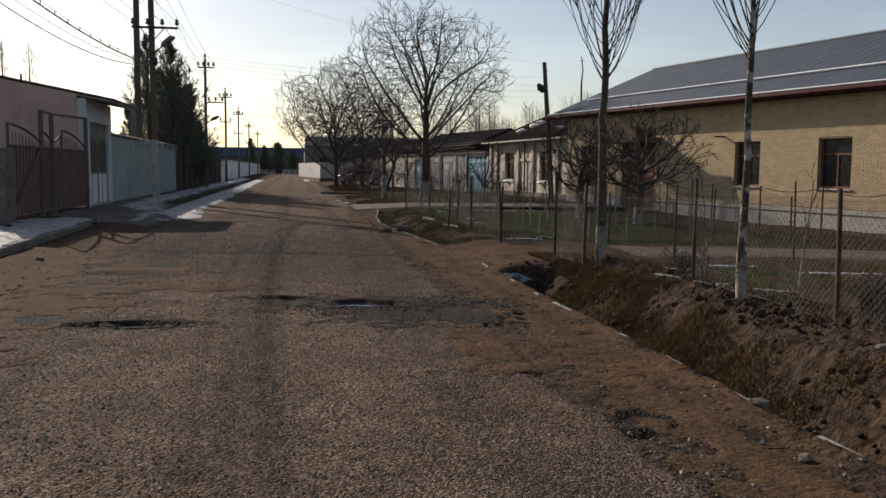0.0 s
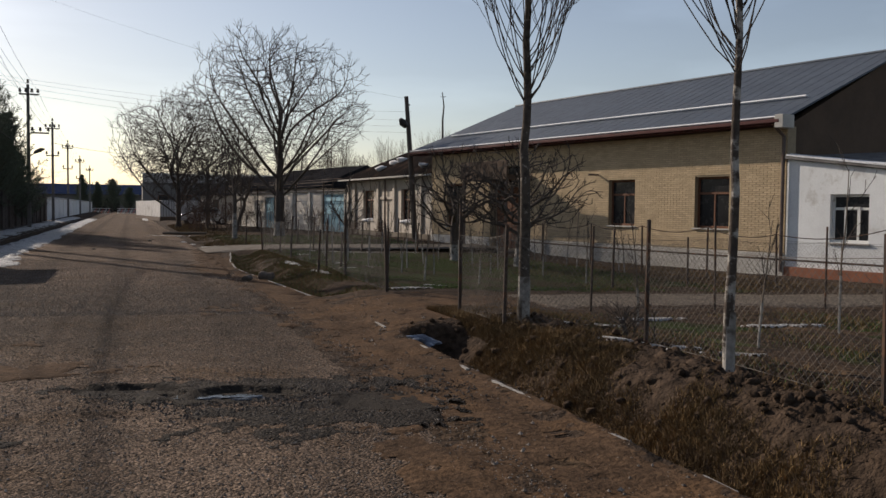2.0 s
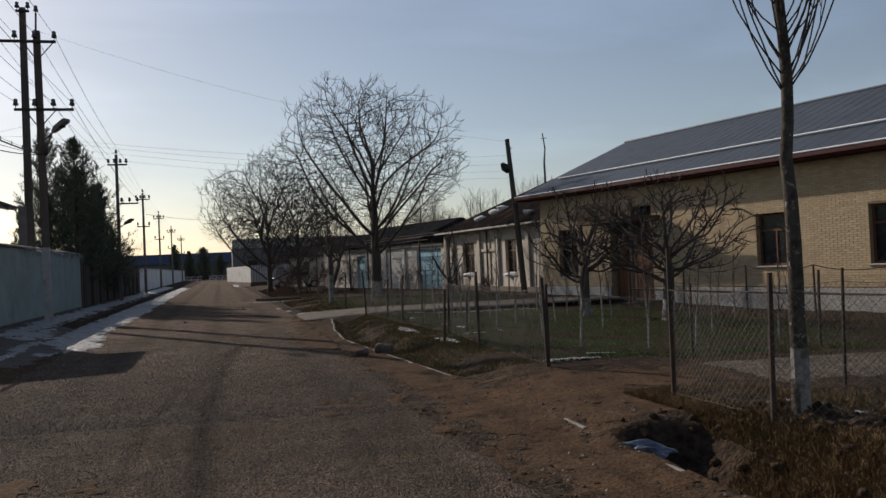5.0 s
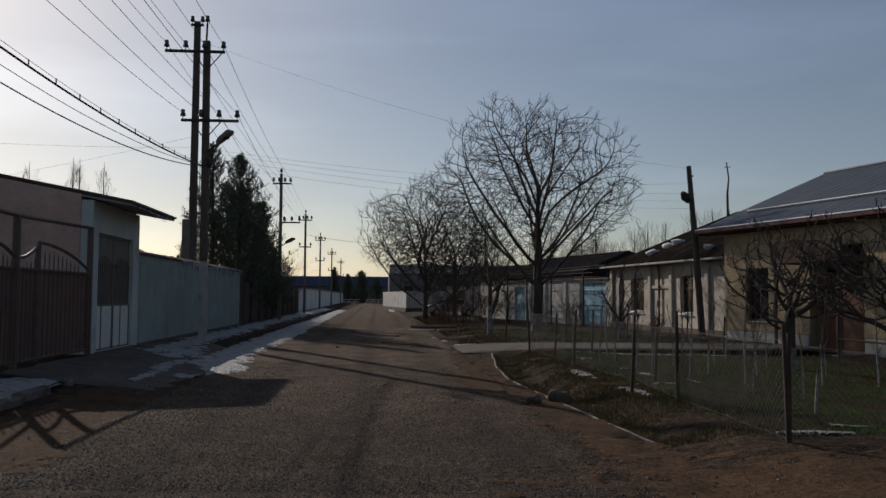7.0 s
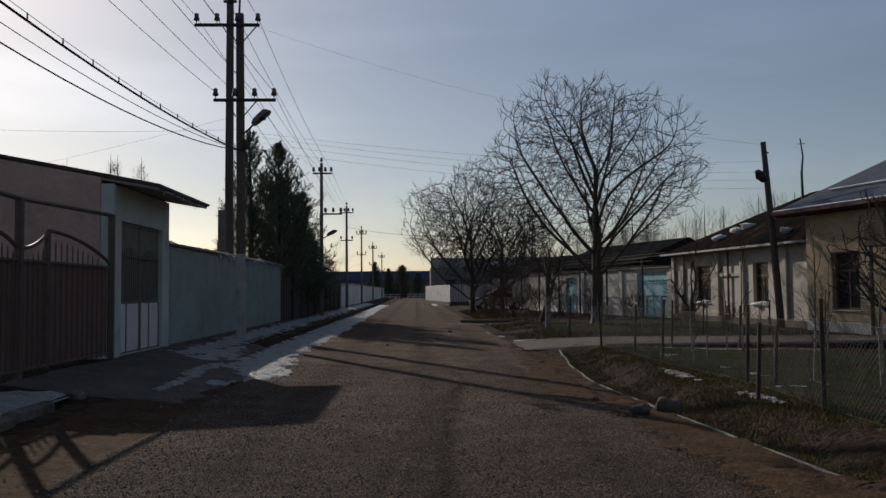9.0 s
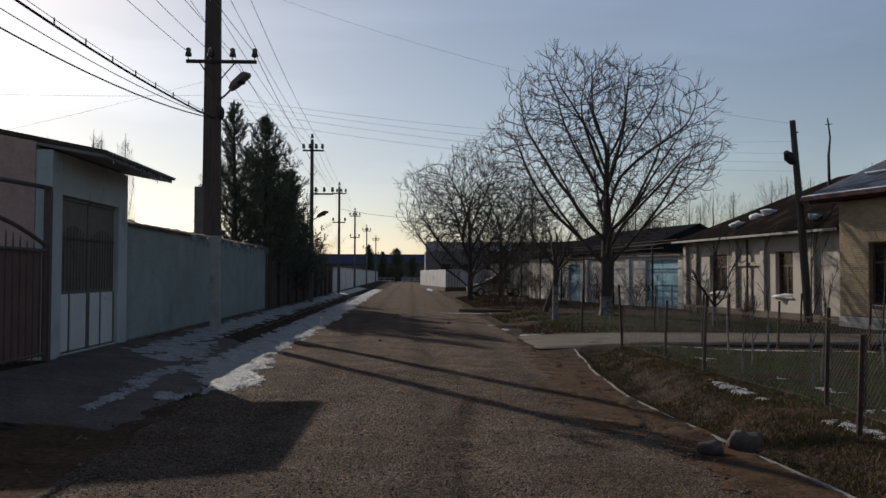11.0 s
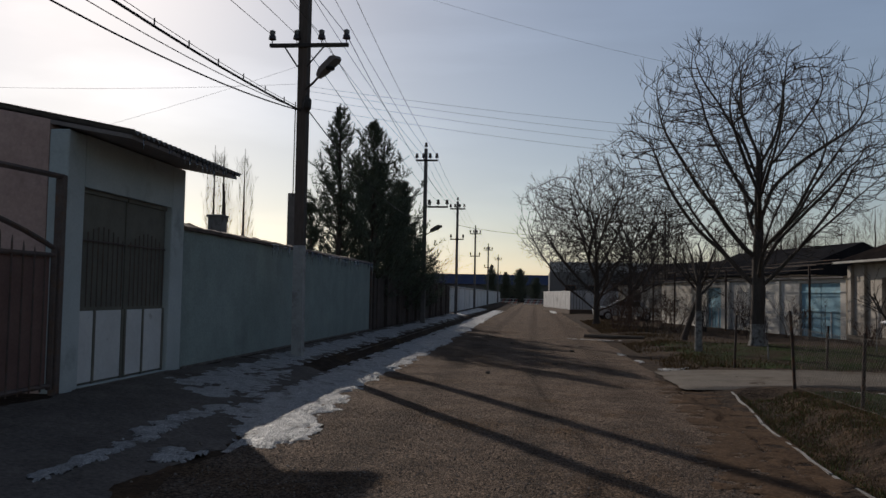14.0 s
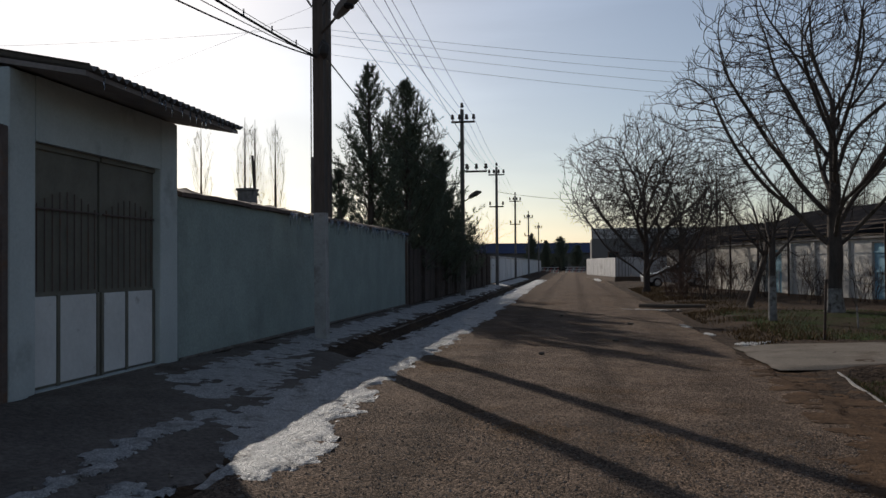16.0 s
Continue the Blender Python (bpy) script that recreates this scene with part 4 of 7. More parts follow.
def window_in(parent, s0, s1, z0, z1, place, wood, depth=0.15, mullions=1, transom=0.68, sill=True):
    """A recessed wooden window: frame, mullions, panes and sill."""
    w = part("window", Geo().box((s0, depth, z0), (s0 + 0.07, depth + 0.07, z1), 0.006, place).box((s1 - 0.07, depth, z0), (s1, depth + 0.07, z1), 0.006, place)
             .box((s0 + 0.07, depth, z0), (s1 - 0.07, depth + 0.07, z0 + 0.07), 0.006, place).box((s0 + 0.07, depth, z1 - 0.07), (s1 - 0.07, depth + 0.07, z1), 0.006, place), wood, parent)
    zt = mixv(z0, z1, transom)
    part("transom", Geo().box((s0 + 0.07, depth + 0.005, zt - 0.035), (s1 - 0.07, depth + 0.06, zt + 0.035), 0.005, place), wood, w)
    for i in range(mullions):
        s = mixv(s0, s1, (i + 1) / (mullions + 1))
        part("mullion", Geo().box((s - 0.03, depth + 0.005, z0 + 0.07), (s + 0.03, depth + 0.06, zt - 0.035), 0.005, place), wood, w)
    cuts = [s0 + 0.07] + [mixv(s0, s1, (i + 1) / (mullions + 1)) for i in range(mullions)] + [s1 - 0.07]
    for a, b in zip(cuts, cuts[1:]):
        part("pane", Geo().box((a, depth + 0.03, z0 + 0.07), (b, depth + 0.036, zt - 0.03), 0, place), GLASS, w)
    part("pane", Geo().box((s0 + 0.07, depth + 0.03, zt + 0.03), (s1 - 0.07, depth + 0.036, z1 - 0.07), 0, place), GLASS, w)
    if sill:
        part("sill", Geo().box((s0 - 0.06, -0.06, z0 - 0.05), (s1 + 0.06, depth, z0 - 0.002), 0.008, place), GREYPLINTH, w)
    return w


def wall_with_openings(g, s0, s1, z0, z1, openings, thick, place, n0=0.0, top=None):
    """One connected wall with openings through it; top(s) gives a sloping upper edge."""
    ops = [o for o in openings if s0 < o[0] < s1]
    ss = sorted({s0, s1, *(v for o in ops for v in o[:2])})
    zs = sorted({z0, z1, *(v for o in ops for v in o[2:] if z0 < v < z1)})
    at = {}

    def solid(i, j):
        if not (0 <= i < len(ss) - 1 and 0 <= j < len(zs) - 1):
            return False
        s, z = (ss[i] + ss[i + 1]) / 2, (zs[j] + zs[j + 1]) / 2
        return not any(a < s < b and lo < z < hi for a, b, lo, hi in ops)

    def vert(i, j, k):
        if (i, j, k) not in at:
            at[i, j, k] = len(g.v)
            z = top(ss[i]) if top and j == len(zs) - 1 else zs[j]
            g.v.append(tuple(place(ss[i], n0 + thick * k, z)))
        return at[i, j, k]
    for i in range(len(ss) - 1):
        for j in range(len(zs) - 1):
            if not solid(i, j):
                continue
            q = ((i, j), (i + 1, j), (i + 1, j + 1), (i, j + 1))
            g.f.append(tuple(vert(*p, 0) for p in q))
            g.f.append(tuple(vert(*p, 1) for p in reversed(q)))
            for (a, b), (di, dj) in zip(zip(q, q[1:] + q[:1]), ((0, -1), (1, 0), (0, 1), (-1, 0))):
                if not solid(i + di, j + dj):
                    g.f.append((vert(*a, 0), vert(*a, 1), vert(*b, 1), vert(*b, 0)))
    return g


def build_yellow():
    t = thing("brick_building", YR + 9 * YD + Vector((0, 0, -0.2)), "long yellow brick building with a blue-grey metal roof", "building")
    w = part("wall", wall_with_openings(Geo(), 0.0, Y_LEN, -0.4, Y_TOP, Y_OPEN, 0.38, yp, 0.012), MORTAR, t, "yellow face brick front wall")
    back = Geo()
    for s in (0.0, Y_LEN - 0.3):
        back.box((s, 0.4, -0.4), (s + 0.3, 11.5, Y_TOP), 0, yp)
    back.box((0.3, 11.2, -0.4), (Y_LEN - 0.3, 11.5, Y_TOP), 0, yp)
    part("rear_wall", back, BROWNWALL, t, "plain brown rendered end walls")
    part("floor_slab", Geo().box((0.3, 0.4, -0.3), (Y_LEN - 0.3, 11.2, 0.0), 0, yp), CONCRETE, t)
    for s in (0.02, Y_LEN - 0.3):
        gb = Geo()
        for ss in (s, s + 0.25):
            gb.v += [yp(ss, 0.0, Y_TOP), yp(ss, 11.5, Y_TOP), yp(ss, 5.8, 6.72)]
        gb.f += [(0, 1, 2), (5, 4, 3), (0, 3, 4, 1), (1, 4, 5, 2), (2, 5, 3, 0)]
        part("gable", gb, BROWNWALL, t, "dark brown gable end")
    # plinth
    pl = Geo()
    for a, b in ((0.0, 11.7), (14.1, Y_LEN)):
        pl.box((a, -0.05, -0.4), (b, 0.008, 0.42), 0.012, yp)
    part("plinth", pl, GREYPLINTH, t, "pale grey rendered plinth")
    # roof: front and back slopes with standing seams
    e0, e1 = -0.25, 19.75
    zr, zn = 6.85, 4.22

    def slope(n):
        return zr - (zr - zn) * (5.8 - n) / 6.35
    r = Geo()
    for k in range(2):
        na, nb = (-0.55, 5.8) if k == 0 else (5.8, 12.15)
        za, zb = (slope(-0.55), zr) if k == 0 else (zr, slope(-0.55))
        i = len(r.v)
        for dz in (0, -0.06):
            r.v += [yp(e0, na, za + dz), yp(e1, na, za + dz), yp(e1, nb, zb + dz), yp(e0, nb, zb + dz)]
        r.f += [tuple(i + q for q in f) for f in ((0, 1, 2, 3), (7, 6, 5, 4), (0, 4, 5, 1), (1, 5, 6, 2), (2, 6, 7, 3), (3, 7, 4, 0))]
    roof = part("roof", r, METALROOF, t, "blue-grey sheet metal roof")
    s = e0 + 0.3
    while s < e1:
        seam = Geo()
        i = 0
        for ss in (s - 0.008, s + 0.008):
            for n, z in ((-0.54, slope(-0.54)), (5.78, zr - 0.005)):
                seam.v += [yp(ss, n, z), yp(ss, n, z + 0.004)]
        seam.f += [(0, 1, 3, 2), (4, 6, 7, 5), (1, 5, 7, 3), (0, 4, 5, 1), (2, 3, 7, 6)]
        part("seam", seam, METALROOF, roof)
        s += 0.52
    part("ridge_cap", Geo().tube([yp(e0, 5.8, zr + 0.01), yp(e1, 5.8, zr + 0.01)], 0.06, 8), METALROOF, roof)
    part("gutter", Geo().box((e0 + 0.1, -0.64, 4.10), (e1 - 0.1, -0.55, 4.21), 0.02, yp), REDFASCIA, roof, "dark red eaves gutter")
    part("soffit", Geo().box((e0 + 0.1, -0.54, 4.06), (e1 - 0.1, 0.0, 4.10), 0, yp), REDFASCIA, roof)
    part("snow_strip", Geo().box((e0 + 0.05, -0.6, 4.235), (e1 - 0.1, -0.35, 4.30), 0.03, yp), ROOFSNOW, roof, "thin rim of snow at the eave")
    part("eave_box", Geo().box((-0.27, -0.63, 3.96), (0.0, -0.1, 4.33), 0.01, yp), GREYPLINTH, roof, "pale boxed eave end")
    sg = part("snow_guard", Geo().box((e0 + 0.5, 1.2, slope(1.3) + 0.02), (e1 - 0.9, 1.31, slope(1.3) + 0.075), 0.02, yp), PUREWHITE, roof, "white snow guard rail")
    for i in range(14):
        q = mixv(e0 + 0.7, e1 - 1.1, i / 13)
        part("bracket", Geo().box((q, 1.39, slope(1.4) - 0.01), (q + 0.03, 1.41, slope(1.4) + 0.06), 0, yp), IRON, sg)
    for a, b, lo, hi in Y_OPEN:
        if lo > 0.5:
            window_in(t, a, b, lo, hi, yp, WOODBROWN)
    # portal with canopy
    d = part("door", Geo().box((11.85, 0.25, 0.0), (12.88, 0.31, 2.5), 0.01, yp), WOODBROWN, t, "dark brown double door")
    part("door_leaf", Geo().box((12.92, 0.25, 0.0), (13.97, 0.31, 2.5), 0.01, yp), WOODBROWN, d)
    part("fanlight", Geo().box((11.85, 0.25, 2.55), (13.97, 0.3, 3.3), 0.01, yp), GLASS, d)
    part("canopy", Geo().box((11.3, -1.3, 2.75), (14.4, 0.0, 2.95), 0.02, yp).box((11.3, -1.3, 2.95), (14.4, -1.2, 3.5), 0.01, yp), BROWNWALL, t, "dark entrance canopy")
    for s in (11.45, 14.25):
        part("canopy_post", Geo().tube([yp(s, -1.2, -0.2), yp(s, -1.2, 2.76)], 0.06, 8), DARKSTEEL, t)
    part("step", Geo().box((11.2, -1.5, -0.4), (14.6, -0.05, -0.02), 0.02, yp), CONCRETE, t)
    part("downpipe", Geo().tube([yp(0.12, -0.55, 4.1), yp(0.06, -0.09, 3.75), yp(0.06, -0.09, -0.1)], 0.05, 8), DARKSTEEL, t, "dark downpipe at the corner")
    part("flue", Geo().tube([yp(7.6, -0.02, 2.86), yp(7.6, -0.5, 2.86)], 0.035, 6), DARKSTEEL, t)
    part("ceiling_dark", Geo().box((0.3, 0.4, 3.9), (Y_LEN - 0.3, 11.2, 3.98), 0, yp), DARKROOM, t)
    return w


YWALL = build_yellow()


def build_white_wing():
    t = thing("white_wing", YR - 4 * YD + Vector((0, 0, -0.25)), "low whitewashed building with a brown plinth beside the brick one", "building")
    op = ((-2.47, -1.37, 0.8, 2.1),)
    end = -4.6
    g = wall_with_openings(Geo(), end, -0.02, 0.06, 3.1, op, 0.35, yp, 0.0, lambda v: 3.1 + 0.131 * v)
    part("wall", g, WHITE, t, "whitewashed wall")
    part("plinth", Geo().box((end, -0.06, -0.45), (-0.02, 0.35, 0.058), 0.012, yp), REDPLINTH, t, "red-brown painted plinth")
    part("side_wall", Geo().box((end, 0.36, -0.4), (end + 0.3, 6.0, 2.4), 0, yp), WHITE, t)
    r = Geo()
    for dz in (0, -0.07):
        r.v += [yp(0.0, -0.12, 3.19 + dz), yp(end - 0.2, -0.12, 2.57 + dz), yp(end - 0.2, 6, 2.98 + dz), yp(0.0, 6, 3.6 + dz)]
    r.f += [(0, 1, 2, 3), (7, 6, 5, 4), (0, 4, 5, 1), (1, 5, 6, 2), (2, 6, 7, 3), (3, 7, 4, 0)]
    roof = part("roof", r, SLATE, t, "weathered slate roof")
    e = Geo()
    for n, dz in ((-0.13, 0.0), (0.12, 0.02), (0.12, 0.08), (-0.13, 0.045)):
        e.v += [yp(-0.05, n, 3.195 + dz), yp(end - 0.15, n, 2.58 + dz)]
    e.f += [(0, 1, 3, 2), (2, 3, 5, 4), (4, 5, 7, 6), (6, 7, 1, 0), (0, 2, 4, 6), (1, 7, 5, 3)]
    part("snow_rim", e, ROOFSNOW, roof, "snow along the roof edge")
    for a, b, lo, hi in op:
        w = window_in(t, a, b, lo, hi, yp, WHITEPANEL, 0.12, 2, 0.7)
        part("inner_frame", Geo().box((a + 0.3, 0.1, 1.05), (a + 0.36, 0.13, 1.75), 0, yp).box((b - 0.42, 0.1, 1.05), (b - 0.36, 0.13, 1.75), 0, yp).box((a + 0.3, 0.1, 1.7), (b - 0.36, 0.13, 1.76), 0, yp),
             WHITEPANEL, w)


build_white_wing()

# ---------------- cream house with dark hipped roof ----------------
HO = Vector((14.1, 41.0, 0))
HD = Vector((-0.116, 0.9932, 0))
HN = Vector((0.9932, 0.116, 0))


def hp(s, n, z):
    p = HO + s * HD + n * HN
    return (p.x, p.y, z)


def build_house():
    t = thing("cream_house", HO + 5 * HD, "cream limewashed house with pilasters and dark hipped roof", "building")
    op = ((1.8, 2.98, 0.9, 2.58), (6.75, 8.32, 0.9, 2.58))
    part("wall", wall_with_openings(Geo(), -1.5, 10.7, -0.1, 3.2, op, 0.35, hp), CREAM, t, "cream limewashed front wall")
    part("side_wall", Geo().box((10.4, 0.36, -0.1), (10.7, 6.8, 3.2), 0, hp).box((-1.5, 6.5, -0.1), (10.39, 6.8, 3.2), 0, hp), CREAM, t)
    for s in (0.3, 3.6, 5.8, 9.4, 10.45):
        part("pilaster", Geo().box((s, -0.12, -0.1), (s + 0.3, -0.002, 3.1), 0.015, hp), CREAM, t)
    part("string_course", Geo().box((3.92, -0.07, 2.05), (5.78, -0.003, 2.2), 0.015, hp), CREAM, t)
    part("plinth", Geo().box((-1.5, -0.14, -0.1), (10.7, -0.001, 0.35), 0.015, hp), CONCRETE, t, "stained grey plinth")
    r = Geo()
    r.v += [hp(-1.6, -0.5, 3.22), hp(11.2, -0.5, 3.22), hp(11.2, 7.3, 3.22), hp(-1.6, 7.3, 3.22), hp(-1.6, 3.4, 5.6), hp(4.2, 3.4, 5.6)]
    r.f += [(0, 1, 5, 4), (1, 2, 5), (2, 3, 4, 5), (3, 0, 4), (3, 2, 1, 0)]
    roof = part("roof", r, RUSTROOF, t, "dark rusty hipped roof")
    part("fascia", Geo().box((-1.6, -0.54, 3.15), (11.22, -0.48, 3.24), 0.01, hp), GREYPLINTH, roof, "pale fascia board")
    for a, b, lo, hi in op:
        w = window_in(t, a, b, lo, hi, hp, WOODBROWN, 0.15, 1)
        part("sill_snow", Geo().lump(hp((a + b) / 2, 0.02, lo + 0.02), 0.45, random.Random(3), (0.3, 1.2, 0.22), 0.3, 2), ROOFSNOW, w, "heap of snow on the sill", True)
    part("downpipe", Geo().tube([hp(4.9, -0.1, 3.1), hp(4.9, -0.1, 0.1)], 0.05, 8), DARKSTEEL, t)
    for i, (s, n) in enumerate(((5.8, 0.9), (5.2, 1.1), (0.8, 0.3), (6.4, 0.4))):
        z = 3.22 + 2.38 * (n + 0.5) / 3.9 + 0.02
        part("snow_lump", Geo().lump(hp(s, n, z), 0.36, random.Random(i + 30), (0.5, 1.0, 0.45), 0.4, 2), ROOFSNOW, roof, "remnant of snow on the roof", True)


build_house()
solo("roof_mast", Geo().tube([(16.45, 45.2, 4.9), (16.43, 45.2, 6.4), (16.5, 45.2, 7.1), (16.4, 45.2, 7.85)], [0.06, 0.05, 0.035, 0.025], 6)
     .tube([(16.3, 45.2, 7.6), (16.6, 45.2, 7.62)], 0.015, 5), IRON, "thin crooked antenna mast above the roof", "mast")


# ---------------- low cream yard wall with blue gates, pergola, roof behind ----------------
WA, WB = Vector((12.9, 52.3, 0)), Vector((8.4, 72.0, 0))
WD = (WB - WA).normalized()
WN = Vector((WD.y, -WD.x, 0))


def wp(s, n, z):
    p = WA + s * WD + n * WN
    return (p.x, p.y, z)


def build_yard_wall():
    ln = (WB - WA).length
    t = thing("yard_wall", (WA + WB) / 2, "cream yard wall with faded blue metal gates", "wall")
    op = ((0.4, 3.6, 0.0, 2.45), (11.6, 13.4, 0.0, 2.3))
    part("wall", wall_with_openings(Geo(), 0.0, ln, -0.1, 2.6, op, 0.3, wp), YARDWALL, t)
    part("coping", Geo().box((0, -0.12, 2.6), (ln, 0.42, 2.68), 0.015, wp), SLATE, t)
    for a, b, lo, hi in op:
        m = (a + b) / 2
        for p, q in ((a + 0.03, m - 0.02), (m + 0.02, b - 0.03)):
            d = part("gate_leaf", Geo().box((p, 0.1, 0.1), (q, 0.15, hi - 0.03), 0.01, wp), BLUEGATE, t, "faded light blue steel gate leaf")
            part("rib", Geo().box((p, 0.06, 1.2), (q, 0.1, 1.28), 0.005, wp).box((p, 0.06, 2.0), (q, 0.1, 2.08), 0.005, wp), BLUEGATE, d)
            part("stile", Geo().box(((p + q) / 2 - 0.03, 0.06, 0.12), ((p + q) / 2 + 0.03, 0.1, 1.2), 0.005, wp), WHITEPANEL, d)
    for s in (5.2, 8.1, 10.4):
        part("pier", Geo().box((s, -0.1, -0.1), (s + 0.35, -0.002, 2.55), 0.015, wp), YARDWALL, t)


build_yard_wall()


def build_pergola():
    t = thing("vine_trellis", WA + 8 * WD - 1.5 * WN, "rusty pipe vine trellis before the yard wall", "trellis")
    for s in (0.3, 4.4, 8.0, 11.2, 14.6, 18.0):
        part("post", Geo().tube([wp(s, -1.4, 0), wp(s, -1.4, 3.1)], 0.05, 6), POSTRUST, t)
    for n, z in ((-1.4, 3.1), (-1.1, 2.95), (-0.7, 3.2), (-1.4, 2.7), (-0.4, 3.35)):
        part("rail", Geo().tube([wp(-0.2, n, z), wp(8, n, z - 0.06), wp(18.4, n, z)], 0.022, 6), POSTRUST, t)


build_pergola()


def gable_house(name, c, sx_, sy_, h, rise, rot, wall, roof, label):
    t = thing(name, c, label, "building", "houses beyond the gardens")
    m = Matrix.Translation(c) @ Matrix.Rotation(rot, 4, "Z")
    part("wall", Geo().box((-sx_ / 2, -sy_ / 2, -0.2), (sx_ / 2, sy_ / 2, h), 0.02, m), wall, t)
    g = Geo()
    o = 0.4
    g.v += [tuple(m @ Vector(p)) for p in ((-sx_ / 2 - o, -sy_ / 2 - o, h), (sx_ / 2 + o, -sy_ / 2 - o, h), (sx_ / 2 + o, sy_ / 2 + o, h), (-sx_ / 2 - o, sy_ / 2 + o, h),
                                           (-sx_ / 2 - o, 0, h + rise), (sx_ / 2 + o, 0, h + rise))]
    g.f += [(0, 1, 5, 4), (2, 3, 4, 5), (1, 2, 5), (3, 0, 4), (3, 2, 1, 0)]
    part("roof", g, roof, t)
    for i in (-1, 1):
        w = part("window", Geo().box((i * sx_ / 4 - 0.5, -sy_ / 2 - 0.03, 0.9), (i * sx_ / 4 + 0.5, -sy_ / 2 - 0.003, 2.2), 0.01, m), WOODBROWN, t)
        part("pane", Geo().box((i * sx_ / 4 - 0.42, -sy_ / 2 - 0.04, 0.98), (i * sx_ / 4 + 0.42, -sy_ / 2 - 0.031, 2.12), 0, m), GLASS, w)
    return t


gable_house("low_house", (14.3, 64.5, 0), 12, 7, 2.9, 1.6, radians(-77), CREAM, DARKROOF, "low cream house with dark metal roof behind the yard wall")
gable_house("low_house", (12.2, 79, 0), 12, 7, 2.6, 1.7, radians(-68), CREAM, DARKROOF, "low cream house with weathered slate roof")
gable_house("low_house", (-19, 68, 0.2), 10, 7, 2.6, 1.2, radians(90), CREAM, SLATE, "small pale house behind the brown fence")

solo("chimney", Geo().box((-19.45, 66.0, 2.4), (-18.55, 66.9, 6.05), 0.03).box((-19.52, 65.93, 6.05), (-18.48, 66.97, 6.2), 0.02), SLATE, "grey masonry chimney stack on the pale house's roof", "chimney")
solo("yard_pole", Geo().tube([(-19.1, 68.6, 0.0), (-19.1, 68.1, 5.0), (-19.1, 67.5, 8.3)], [0.12, 0.1, 0.08], 7).lump((-19.0, 68.0, 6.0), 0.16, random.Random(6), (0.7, 0.7, 1.0), 0.3, 1), POLEWOOD,
     "thin leaning dark pole behind the boundary wall", "pole")

# ---------------- far end of the street ----------------
def build_far():
    t = thing("flat_block", (12, 152, 0), "flat-roofed grey block with pale parapet railing", "building")
    part("wall", Geo().box((2.6, 150, 0), (24, 162, 5.4), 0.03), FARGREY, t)
    part("parapet", Geo().box((2.5, 149.9, 6.7), (24.1, 150.1, 6.95), 0.02), PALEPIPE, t)
    part("parapet_panel", Geo().box((2.6, 149.96, 5.4), (24, 150.04, 6.7), 0.0), GREYSHEET, t)
    for i in range(12):
        x = 2.6 + 1.85 * i
        part("baluster", Geo().box((x, 149.9, 5.4), (x + 0.16, 149.957, 6.7), 0.02), FARGREY, t)
    for i in range(5):
        w = part("window", Geo().box((5 + 3.6 * i, 149.95, 1.4), (6.6 + 3.6 * i, 149.997, 3.4), 0.02), WOODBROWN, t)
        part("pane", Geo().box((5.1 + 3.6 * i, 149.93, 1.5), (6.5 + 3.6 * i, 149.949, 3.3)), GLASS, w)
    b = thing("blue_roofed_hall", (-8, 214, 0), "long hall with dark blue roof at the street's end", "building")
    part("wall", Geo().box((-26, 210, 0), (6, 222, 4.1), 0.03), FARGREY, b)
    r = Geo()
    r.v += [(-27, 209, 4.0), (7, 209, 4.0), (7, 223, 4.0), (-27, 223, 4.0), (-27, 216, 6.4), (7, 216, 6.4)]
    r.f += [(0, 1, 5, 4), (2, 3, 4, 5), (1, 2, 5), (3, 0, 4), (3, 2, 1, 0)]
    part("roof", r, BLUEROOF, b, "dark blue metal roof")
    # solid panel on the wall; the bay's shade is its colour
    part("opening", Geo().box((-6.5, 209.9, 0), (-1.5, 209.997, 3.2), 0.02), DARKROOM, b, "near-black panel painted as the shade in an open bay")
    for i in range(3):
        part("window", Geo().box((0.2 + 1.8 * i, 209.93, 1.2), (1.2 + 1.8 * i, 209.997, 2.6), 0.02), GLASS, b)
    for x0, x1, y in ((-7.0, -2.6, 165), (-1.6, 1.9, 172)):
        f = thing("street_barrier", ((x0 + x1) / 2, y, 0), "low red and white lattice barrier across the road", "barrier", "barriers across the road")
        for z in (0.15, 0.55, 0.98):
            part("rail", Geo().box((x0, y - 0.03, z), (x1, y + 0.03, z + 0.09)), WHITEPANEL, f)
        n = int((x1 - x0) / 0.55)
        for i in range(n):
            x = x0 + 0.55 * i
            part("slat", Geo().tube([(x, y, 0.0), (x + 0.5, y, 1.05)], 0.05, 4), REDPAINT if i % 2 else WHITEPANEL, f)
    c = thing("sheet_fence", (3.5, 105, 0), "grey-white ribbed sheet fence on a brown base", "fence")
    part("base", Geo().box((3.55, 96.5, 0), (10.5, 96.8, 0.45), 0.02), BROWNWALL, c, "brown masonry base")
    a, z = Vector((3.55, 96.5, 0)), Vector((1.3, 117, 0))
    d = (z - a).normalized()
    nrm = Vector((d.y, -d.x, 0))

    def place(s, n, h):
        p = a + s * d + n * nrm
        return (p.x, p.y, h)
    ln = (z - a).length
    part("side_base", Geo().box((0.1, 0.0, 0), (ln, 0.25, 0.4), 0.02, place), BROWNWALL, c)
    for i in range(7):
        part("panel", Geo().box((0.05 + ln / 7 * i, 0.05, 0.42), (ln / 7 * (i + 1) - 0.05, 0.12, 2.15 + 0.02 * (i % 2)), 0.02, place), GREYSHEET, c)
    for i in range(5):
        x = 3.6 + 1.38 * i
